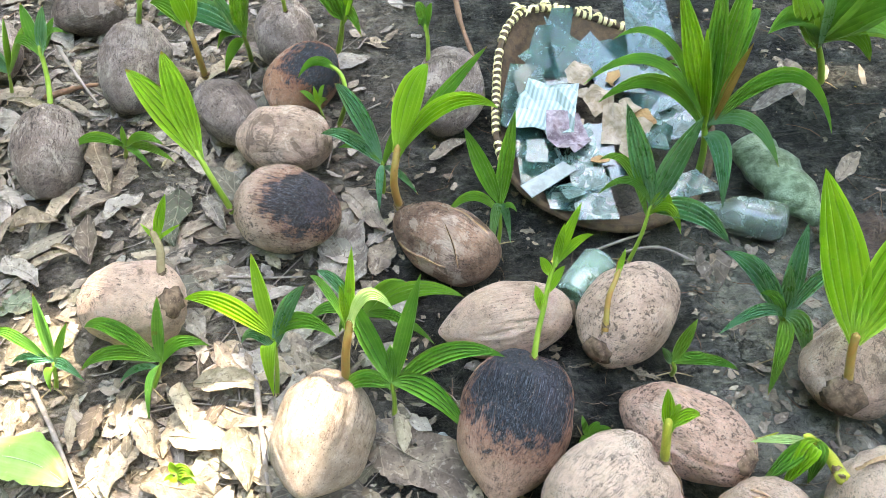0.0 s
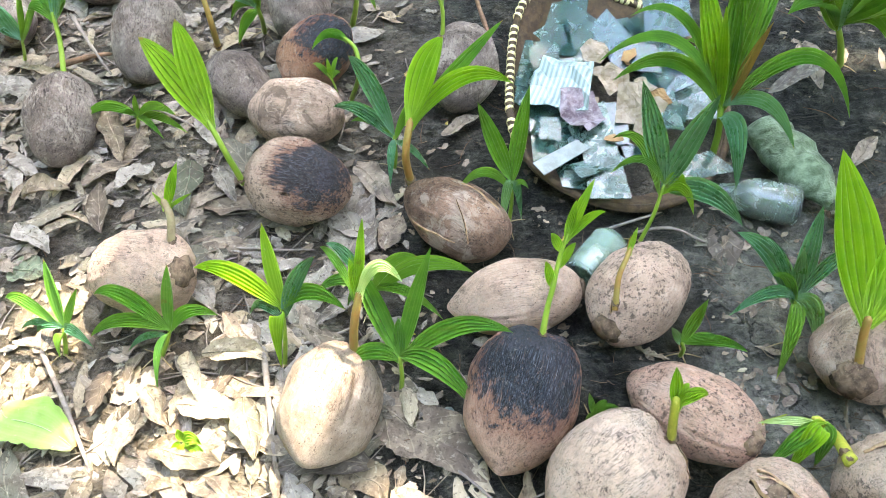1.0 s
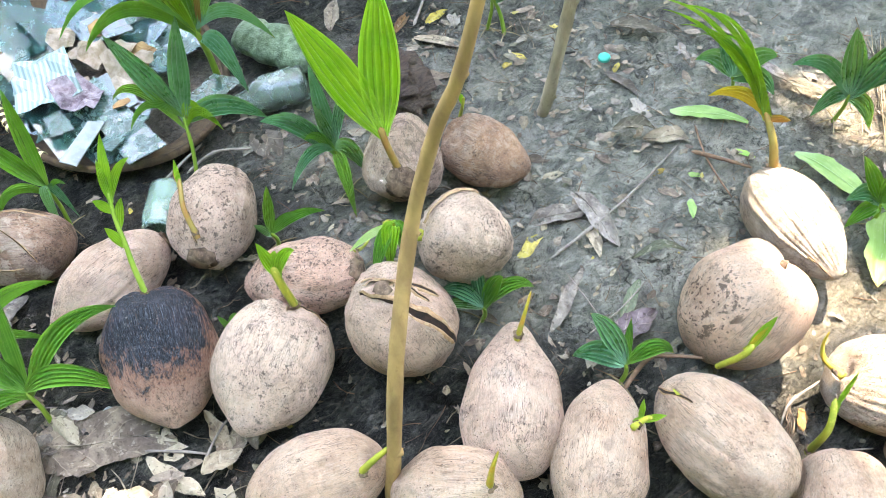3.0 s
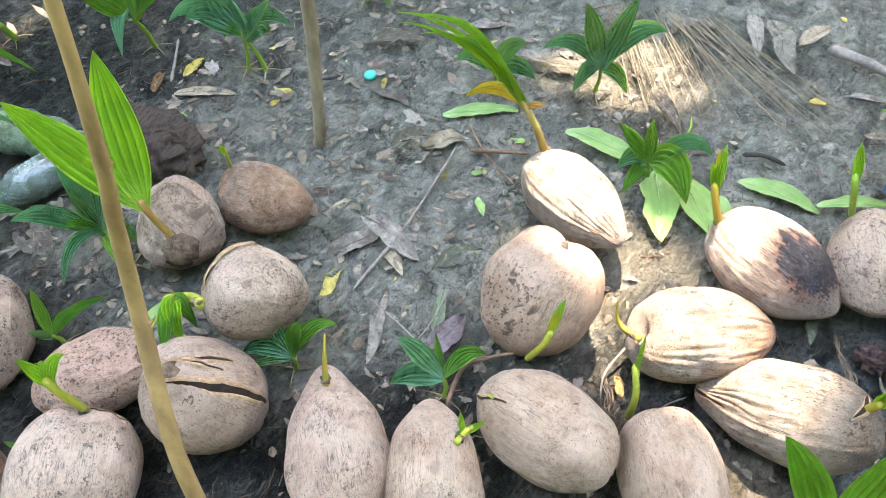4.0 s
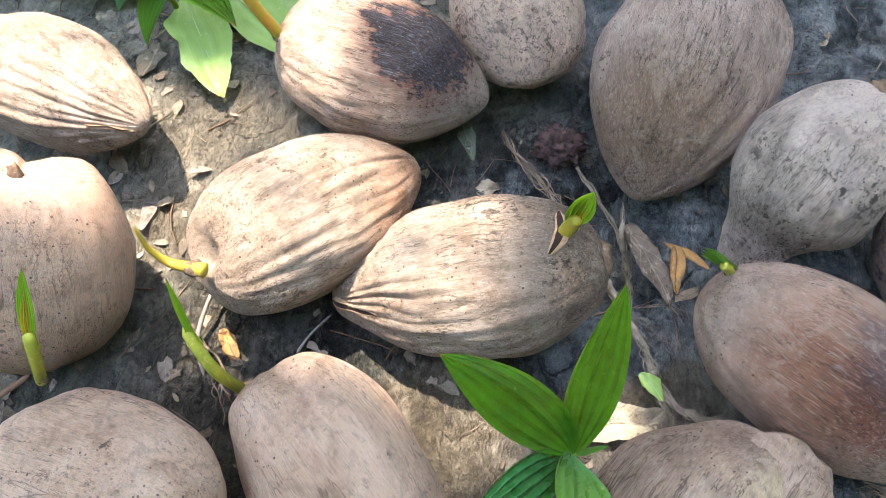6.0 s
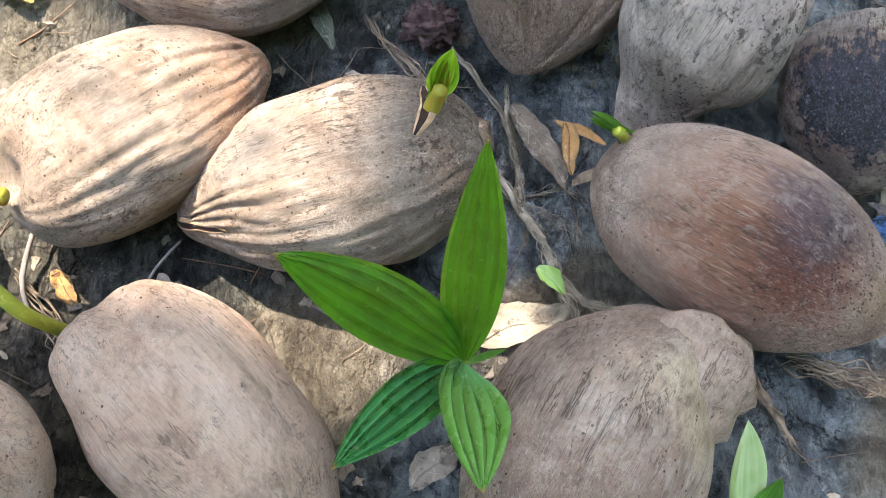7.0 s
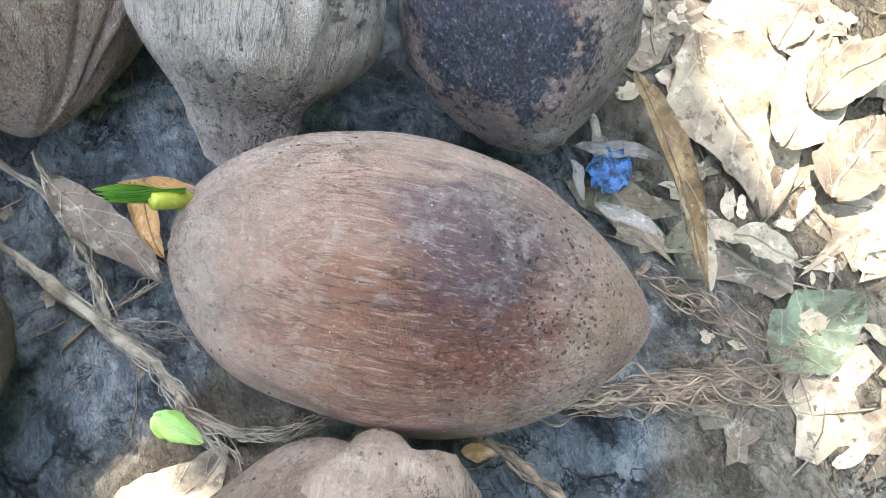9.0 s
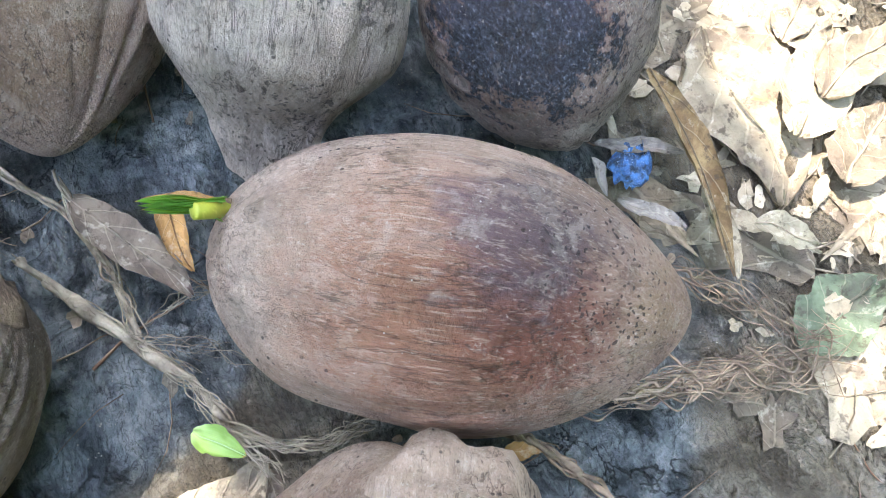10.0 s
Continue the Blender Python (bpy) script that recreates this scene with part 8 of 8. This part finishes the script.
def small_finds():
    cap = new("bottle_cap", lathe("bottle_cap", [(0.0, 0.001), (0.001, 0.012), (0.004, 0.0145), (0.010, 0.0148), (0.010, 0.0135), (0.004, 0.0125), (0.003, 0.001)], TEAL, 30, 15))
    cap.matrix_world = Matrix.Translation((1.569, 0.695, 0.009)) @ pose(0, 0, 0, 8, 86, 0)
    tagged(cap, "teal plastic bottle cap lying on mud", "bottle cap")
    for p, w, h, r in (((1.921, -0.375, 0.008), 0.012, 0.035, 20), ((1.318, -0.931, 0.014), 0.034, 0.03, 50)):
        d = Vector((math.cos(radians(r)), math.sin(radians(r)), 0)) * h / 2
        vs, fs, uv = leaf_sheet(-d, d, w * 1.2, 0.5, 0.1, r, 21, 11, 0.35)
        ob = new("plastic_scrap", mesh_of("plastic_scrap", vs, fs, BLUE, True, uv))
        ob.location = p
        tagged(ob, "crumpled blue and white plastic scrap on mud", "plastic scrap")
    fr = new("rotten_fruit", lump_mesh("rotten_fruit", (0.022, 0.026, 0.02), FRUIT, 9, 0.75, 30, 0.0, 36, 4.5))
    fr.location = (1.53, -0.497, 0.016)
    tagged(fr, "small shrivelled purple-brown fruit on mud", "fruit")
    peb = new("pebble", lump_mesh("pebble", (0.008, 0.006, 0.005), CERAMIC, 2, 0.2))
    peb.location = (0.281, 0.533, 0.006)
    tagged(peb, "small pale pebble on mud", "pebble")


FRUIT = plain("shrivelled_fruit", "3c2b28", "5a443e", 0.85, 60, 1.0, 0.006, third="3a2826")
basket()
bottles()
sapling_sticks()
old_husk()
straw_bundle(((2.10, 0.40, 0.0), (2.16, 0.22, 0.0)), ((1.75, 0.10, 0.0), (1.95, -0.08, 0.0)), "fan of dry tan palm ribs lying on mud", 3, 30)
straw_bundle(((2.14, 0.26, 0.0), (2.2, 0.12, 0.0)), ((1.96, -0.2, 0.0), (2.06, -0.33, 0.0)), "bundle of dry grey palm ribs lying on mud", 4, 26)
small_finds()

# ---- what lies in the basket ----
shard("glass_shard", (0.454, 1.425, 0.12), 0.056, 0.202, 12, 25, 0, GLASS, "pale blue-green broken glass pane in the basket", 4)
shard("glass_shard", (0.536, 1.461, 0.13), 0.125, 0.195, -25, 30, 0, GLASS, "pale blue-green broken glass pane in the basket", 3)
shard("glass_shard", (0.503, 1.507, 0.12), 0.073, 0.167, 10, 35, 5, GLASS, "pale blue-green broken glass pane in the basket", 4)
shard("plastic_scrap", (0.476, 1.253, 0.13), 0.143, 0.157, 18, 12, -8, RIBBED, "white ribbed plastic scrap on the glass", 4)
shard("paper_scrap", (0.515, 1.178, 0.12), 0.098, 0.137, -35, 10, 5, PATTERN, "purple and white patterned paper scrap", 5)
shard("glass_shard", (0.558, 1.092, 0.09), 0.084, 0.268, -6, 8, -4, GLASS, "pale blue-green broken glass pane in the basket", 4)
shard("glass_shard", (0.414, 1.357, 0.09), 0.069, 0.149, 5, 18, 12, GLASS, "pale blue-green broken glass pane in the basket", 4)
shard("glass_shard", (0.435, 1.315, 0.1), 0.051, 0.175, -20, 15, 15, GLASS, "pale blue-green broken glass pane in the basket", 4)
shard("glass_shard", (0.437, 1.155, 0.08), 0.067, 0.147, -12, 10, 10, GLASS, "pale blue-green broken glass pane in the basket", 3)
shard("ceramic_fragment", (0.47, 1.071, 0.09), 0.037, 0.132, 55, 10, 0, CERAMIC, "pale ledge-shaped ceramic fragment", 4)
shard("paper_scrap", (0.626, 1.231, 0.1), 0.069, 0.114, 5, 14, -6, PAPER, "cream printed paper scrap", 4)
shard("paper_scrap", (0.548, 1.381, 0.12), 0.076, 0.08, 30, 20, 10, PAPER, "crumpled cream paper scrap", 6)
shard("paper_scrap", (0.59, 1.306, 0.11), 0.084, 0.085, -15, 12, -10, PAPER, "torn pale paper scrap", 5)
shard("glass_shard", (0.716, 1.501, 0.16), 0.116, 0.175, -8, 45, 0, GLASS, "pale blue-green broken glass pane in the basket", 4)
shard("glass_shard", (0.772, 1.3, 0.06), 0.115, 0.136, 10, 12, -12, GLASS, "pale blue-green broken glass pane in the basket", 4)
shard("glass_shard", (0.643, 1.375, 0.11), 0.122, 0.072, 12, 20, -8, GLASS, "pale blue-green broken glass pane in the basket", 4)
shard("glass_shard", (0.597, 1.423, 0.12), 0.071, 0.142, -30, 35, -10, GLASS, "pale blue-green broken glass pane in the basket", 4)
shard("glass_shard", (0.538, 1.036, 0.06), 0.12, 0.053, 4, 6, 0, GLASS, "pale blue-green broken glass pane in the basket", 4)
shard("glass_shard", (0.51, 1.076, 0.06), 0.094, 0.072, -20, 8, 5, GLASS, "pale blue-green broken glass pane in the basket", 4)
shard("paper_scrap", (0.652, 1.29, 0.1), 0.061, 0.058, 20, 8, 8, PAPER, "torn yellowish paper scrap", 5)
shard("card_scrap", (0.675, 1.255, 0.09), 0.077, 0.077, -28, 10, -10, CARD, "brown wet card scrap on glass", 5)
shard("glass_shard", (0.441, 1.235, 0.08), 0.099, 0.083, 35, 8, 8, GLASS, "pale blue-green broken glass pane in the basket", 4)
shard("glass_shard", (0.494, 1.144, 0.075), 0.08, 0.11, 15, 6, -8, GLASS, "pale blue-green broken glass pane in the basket", 4)
shard("glass_shard", (0.724, 1.353, 0.08), 0.077, 0.121, -12, 15, -15, GLASS, "pale blue-green broken glass pane in the basket", 4)
shard("glass_shard", (0.585, 1.184, 0.08), 0.078, 0.131, 8, 10, -6, GLASS, "pale blue-green broken glass pane in the basket", 4)
shard("paper_scrap", (0.522, 1.126, 0.085), 0.063, 0.062, -10, 6, 0, PATTERN, "dark purple stained paper scrap", 5)
shard("glass_shard", (0.397, 1.302, 0.07), 0.044, 0.117, 2, 10, 20, GLASS, "pale blue-green broken glass pane in the basket", 4)
shard("glass_shard", (0.612, 1.126, 0.07), 0.048, 0.073, -30, 8, -8, GLASS, "pale blue-green broken glass pane in the basket", 3)
shard("glass_shard", (0.766, 1.118, 0.03), 0.148, 0.068, -18, 6, 0, GLASS, "clear broken glass strip beside the bottle", 4)
shard("paper_scrap", (1.157, 1.514, 0.02), 0.018, 0.046, 10, 30, 0, PAPER, "white paper scrap under the seedling", 5)
shard("paper_scrap", (1.241, 1.504, 0.02), 0.018, 0.061, -10, 30, 0, PAPER, "white paper scrap on mud", 5)
shard("glass_shard", (0.45, 1.147, 0.1), 0.047, 0.065, 0, 6, 4, GLASS, "pale blue-green broken glass pane in the basket", 4)
shard("glass_shard", (0.573, 1.105, 0.062), 0.063, 0.126, 17.6008, -13.4996, 14.8486, GLASS, "pale blue-green broken glass pane in the basket", 4)
shard("glass_shard", (0.488, 1.352, 0.074), 0.086, 0.132, 6.94836, 18.7188, -11.7954, GLASS, "pale blue-green broken glass pane in the basket", 3)
shard("glass_shard", (0.668, 1.457, 0.087), 0.091, 0.150, -61.0356, 8.46178, -8.74422, GLASS, "pale blue-green broken glass pane in the basket", 3)
shard("glass_shard", (0.629, 1.455, 0.088), 0.083, 0.173, -15.7348, 2.22353, 10.0375, GLASS, "pale blue-green broken glass pane in the basket", 4)
shard("glass_shard", (0.433, 1.214, 0.068), 0.089, 0.089, -50.9644, 22.6882, -2.80888, GLASS, "pale blue-green broken glass pane in the basket", 4)
shard("glass_shard", (0.658, 1.472, 0.074), 0.096, 0.143, 4.77443, -5.16931, -7.18234, GLASS, "pale blue-green broken glass pane in the basket", 3)
shard("glass_shard", (0.686, 1.51, 0.094), 0.089, 0.107, 50.4893, 20.3784, 3.04073, GLASS, "pale blue-green broken glass pane in the basket", 4)
shard("glass_shard", (0.509, 1.503, 0.077), 0.105, 0.116, -52.5791, 10.2728, -0.725616, GLASS, "pale blue-green broken glass pane in the basket", 4)
shard("glass_shard", (0.621, 1.486, 0.091), 0.060, 0.117, 37.6309, -12.3208, 5.03943, GLASS, "pale blue-green broken glass pane in the basket", 3)
shard("glass_shard", (0.48, 1.153, 0.068), 0.071, 0.153, -30.9297, -12.6315, -21.6818, GLASS, "pale blue-green broken glass pane in the basket", 3)
shard("glass_shard", (0.519, 1.39, 0.065), 0.061, 0.124, 15.4654, -12.3874, 16.1823, GLASS, "pale blue-green broken glass pane in the basket", 4)
shard("glass_shard", (0.515, 1.183, 0.074), 0.087, 0.111, 51.7848, 18.9396, 7.96272, GLASS, "pale blue-green broken glass pane in the basket", 3)
shard("glass_shard", (0.47, 1.504, 0.068), 0.080, 0.131, 30.8436, -2.5587, 21.0231, GLASS, "pale blue-green broken glass pane in the basket", 4)
shard("glass_shard", (0.532, 1.129, 0.073), 0.082, 0.157, -25.9173, 8.38972, -16.1362, GLASS, "pale blue-green broken glass pane in the basket", 4)
shard("glass_shard", (0.497, 1.444, 0.086), 0.086, 0.120, 28.973, -13.1571, -19.3346, GLASS, "pale blue-green broken glass pane in the basket", 4)
shard("glass_shard", (0.682, 1.284, 0.066), 0.080, 0.110, 14.2037, -6.96065, 11.3567, GLASS, "pale blue-green broken glass pane in the basket", 4)
shard("glass_shard", (0.548, 1.057, 0.084), 0.049, 0.138, 65.9924, -9.00601, 0.000471486, GLASS, "pale blue-green broken glass pane in the basket", 4)
shard("glass_shard", (0.621, 1.49, 0.064), 0.063, 0.132, 27.7293, -1.76529, -7.31484, GLASS, "pale blue-green broken glass pane in the basket", 3)
shard("glass_shard", (0.438, 1.184, 0.091), 0.054, 0.107, 21.0325, 3.14188, -12.0988, GLASS, "pale blue-green broken glass pane in the basket", 3)
shard("glass_shard", (0.711, 1.228, 0.09), 0.063, 0.152, 10.4769, -1.07583, 14.4296, GLASS, "pale blue-green broken glass pane in the basket", 3)
shard("glass_shard", (0.627, 1.5, 0.069), 0.060, 0.119, 41.1407, -0.838537, -3.65615, GLASS, "pale blue-green broken glass pane in the basket", 4)
shard("glass_shard", (0.507, 1.338, 0.089), 0.070, 0.102, -3.17065, 9.6611, 0.446193, GLASS, "pale blue-green broken glass pane in the basket", 4)
shard("glass_shard", (0.723, 1.377, 0.083), 0.063, 0.153, 47.1378, 5.72257, -9.28216, GLASS, "pale blue-green broken glass pane in the basket", 4)
shard("glass_shard", (0.705, 1.487, 0.069), 0.099, 0.181, -53.2005, -12.6645, 13.33, GLASS, "pale blue-green broken glass pane in the basket", 4)
shard("glass_shard", (0.715, 1.415, 0.086), 0.098, 0.140, -68.1598, -7.47078, -8.80492, GLASS, "pale blue-green broken glass pane in the basket", 4)
shard("glass_shard", (0.696, 1.285, 0.064), 0.052, 0.163, -54.0978, 22.9356, 1.80315, GLASS, "pale blue-green broken glass pane in the basket", 3)
shard("glass_shard", (0.512, 1.155, 0.088), 0.071, 0.144, -46.0177, 21.0271, 13.4662, GLASS, "pale blue-green broken glass pane in the basket", 3)
shard("glass_shard", (0.449, 1.271, 0.082), 0.068, 0.145, -35.2438, 5.74754, -19.7572, GLASS, "pale blue-green broken glass pane in the basket", 4)
shard("glass_shard", (0.597, 1.447, 0.062), 0.055, 0.102, -52.5523, 23.0383, 15.5958, GLASS, "pale blue-green broken glass pane in the basket", 3)
shard("glass_shard", (0.457, 1.319, 0.074), 0.057, 0.091, -15.9884, -2.44351, -10.3431, GLASS, "pale blue-green broken glass pane in the basket", 4)
shard("paper_scrap", (0.538, 1.224, 0.104), 0.026, 0.053, 35.4351, 1.19824, 3.13305, PAPER, "small dirty paper scrap among glass", 6)
shard("paper_scrap", (0.562, 1.325, 0.106), 0.054, 0.029, 15.2933, 18.5087, -2.45121, PAPER, "small dirty paper scrap among glass", 5)
shard("paper_scrap", (0.581, 1.122, 0.103), 0.045, 0.028, -9.01337, -9.15717, -5.23305, CARD, "small dirty paper scrap among glass", 6)
shard("paper_scrap", (0.643, 1.142, 0.116), 0.052, 0.052, 41.975, 10.0268, 7.01206, PAPER, "small dirty paper scrap among glass", 5)
shard("paper_scrap", (0.638, 1.439, 0.102), 0.044, 0.039, -13.3592, -7.02101, 11.414, PAPER, "small dirty paper scrap among glass", 5)
shard("paper_scrap", (0.625, 1.373, 0.117), 0.054, 0.029, -46.1884, 18.5723, 2.37229, CARD, "small dirty paper scrap among glass", 5)
shard("paper_scrap", (0.68, 1.23, 0.102), 0.042, 0.054, -47.1908, 6.59959, 1.50354, PAPER, "small dirty paper scrap among glass", 5)
shard("paper_scrap", (0.626, 1.371, 0.105), 0.033, 0.038, 13.9177, 7.98361, 13.1629, CARD, "small dirty paper scrap among glass", 6)

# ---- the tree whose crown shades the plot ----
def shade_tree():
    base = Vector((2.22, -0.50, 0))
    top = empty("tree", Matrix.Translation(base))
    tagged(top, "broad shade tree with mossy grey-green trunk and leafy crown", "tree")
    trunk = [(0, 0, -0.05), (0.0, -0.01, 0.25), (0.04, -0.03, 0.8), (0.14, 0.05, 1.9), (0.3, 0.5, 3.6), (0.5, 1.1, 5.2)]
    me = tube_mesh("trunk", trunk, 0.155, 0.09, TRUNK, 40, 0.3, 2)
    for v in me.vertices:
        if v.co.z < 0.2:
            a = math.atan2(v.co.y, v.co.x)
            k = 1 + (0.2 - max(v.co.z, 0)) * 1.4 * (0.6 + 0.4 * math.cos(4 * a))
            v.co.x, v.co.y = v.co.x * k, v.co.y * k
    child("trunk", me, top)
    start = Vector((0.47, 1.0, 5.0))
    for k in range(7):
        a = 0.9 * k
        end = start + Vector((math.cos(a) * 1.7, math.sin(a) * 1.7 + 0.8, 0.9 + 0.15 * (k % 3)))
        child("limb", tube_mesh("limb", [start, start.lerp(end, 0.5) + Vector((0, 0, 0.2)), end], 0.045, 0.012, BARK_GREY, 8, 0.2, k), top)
    # openings of the crown, placed so that the sun makes these lit spots: (x, y, z, half width) of the lit spot
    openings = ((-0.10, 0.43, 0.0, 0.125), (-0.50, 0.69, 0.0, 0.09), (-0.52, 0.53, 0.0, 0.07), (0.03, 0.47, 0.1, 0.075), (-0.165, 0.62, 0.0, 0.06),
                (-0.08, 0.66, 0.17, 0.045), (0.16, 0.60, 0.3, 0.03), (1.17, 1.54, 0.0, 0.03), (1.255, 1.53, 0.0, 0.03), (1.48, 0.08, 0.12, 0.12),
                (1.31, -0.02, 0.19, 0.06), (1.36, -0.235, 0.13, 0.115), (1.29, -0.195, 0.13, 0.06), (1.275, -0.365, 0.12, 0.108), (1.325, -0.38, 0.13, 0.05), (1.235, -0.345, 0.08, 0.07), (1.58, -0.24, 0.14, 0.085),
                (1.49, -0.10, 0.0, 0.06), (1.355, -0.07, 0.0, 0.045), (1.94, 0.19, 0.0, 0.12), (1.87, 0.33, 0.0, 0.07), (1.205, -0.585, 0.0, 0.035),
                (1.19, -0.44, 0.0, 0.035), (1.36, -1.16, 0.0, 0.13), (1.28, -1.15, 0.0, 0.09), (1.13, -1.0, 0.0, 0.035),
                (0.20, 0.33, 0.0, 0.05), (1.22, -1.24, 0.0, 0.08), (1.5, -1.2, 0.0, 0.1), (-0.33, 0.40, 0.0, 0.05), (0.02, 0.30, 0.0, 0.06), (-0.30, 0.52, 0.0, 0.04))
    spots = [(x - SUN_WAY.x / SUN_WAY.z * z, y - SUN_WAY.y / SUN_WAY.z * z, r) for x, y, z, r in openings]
    # the crown's leaves, out of view, are spread sunward to shade the plot
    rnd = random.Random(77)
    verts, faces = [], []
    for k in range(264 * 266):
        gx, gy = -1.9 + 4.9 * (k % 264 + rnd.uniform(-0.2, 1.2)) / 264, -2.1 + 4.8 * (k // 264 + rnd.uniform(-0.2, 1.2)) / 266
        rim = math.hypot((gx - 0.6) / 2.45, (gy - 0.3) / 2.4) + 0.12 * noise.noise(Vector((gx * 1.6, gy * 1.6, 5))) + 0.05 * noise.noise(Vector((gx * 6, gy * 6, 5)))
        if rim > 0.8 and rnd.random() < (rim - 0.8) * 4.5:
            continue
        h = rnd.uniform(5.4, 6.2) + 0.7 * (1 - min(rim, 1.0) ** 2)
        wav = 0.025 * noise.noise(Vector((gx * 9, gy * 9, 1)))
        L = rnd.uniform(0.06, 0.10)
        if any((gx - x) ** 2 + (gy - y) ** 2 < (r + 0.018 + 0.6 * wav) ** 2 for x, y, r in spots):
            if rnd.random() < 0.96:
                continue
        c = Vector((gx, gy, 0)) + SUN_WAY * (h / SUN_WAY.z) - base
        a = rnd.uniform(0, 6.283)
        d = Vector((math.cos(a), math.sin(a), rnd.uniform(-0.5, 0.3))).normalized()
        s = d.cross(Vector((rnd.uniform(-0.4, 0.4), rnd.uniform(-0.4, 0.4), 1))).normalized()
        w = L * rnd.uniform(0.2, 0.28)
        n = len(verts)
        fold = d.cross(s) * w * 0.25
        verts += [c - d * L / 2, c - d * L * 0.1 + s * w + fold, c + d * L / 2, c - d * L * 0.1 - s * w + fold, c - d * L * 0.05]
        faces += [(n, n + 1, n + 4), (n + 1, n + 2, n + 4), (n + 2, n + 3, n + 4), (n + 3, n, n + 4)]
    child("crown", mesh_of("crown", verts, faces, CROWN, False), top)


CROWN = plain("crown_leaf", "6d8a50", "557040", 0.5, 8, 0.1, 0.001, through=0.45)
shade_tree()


def woodland():
    """An unseen ring of foliage, added all round the plot to shut out the low sky."""
    rnd = random.Random(9)
    verts, faces = [], []
    for _ in range(19000):
        a = rnd.uniform(0, 6.2832)
        # the added ring comes nearest on the viewing side, to cut the light from there
        r = rnd.uniform(5.0, 7.0) - 2.4 * max(0.0, math.cos(a - 3.9))
        c = Vector((0.6 + math.cos(a) * r, 0.3 + math.sin(a) * r, rnd.uniform(0, 6.5) + 0.5 * noise.noise(Vector((a * 3, 0, 2)))))
        d = Vector((rnd.uniform(-1, 1), rnd.uniform(-1, 1), rnd.uniform(-1, 0.4))).normalized()
        s = d.cross(Vector((rnd.uniform(-1, 1), rnd.uniform(-1, 1), rnd.uniform(-1, 1)))).normalized()
        L = rnd.uniform(0.3, 0.6)
        w = L * 0.25
        n = len(verts)
        verts += [c - d * L / 2, c + s * w, c + d * L / 2, c - s * w]
        faces += [(n, n + 1, n + 2, n + 3)]
    tagged(new("woodland", mesh_of("woodland", verts, faces, CROWN, False)), "dense green foliage added out of view round the plot to block low sky light", "trees", kind="stuff")


woodland()
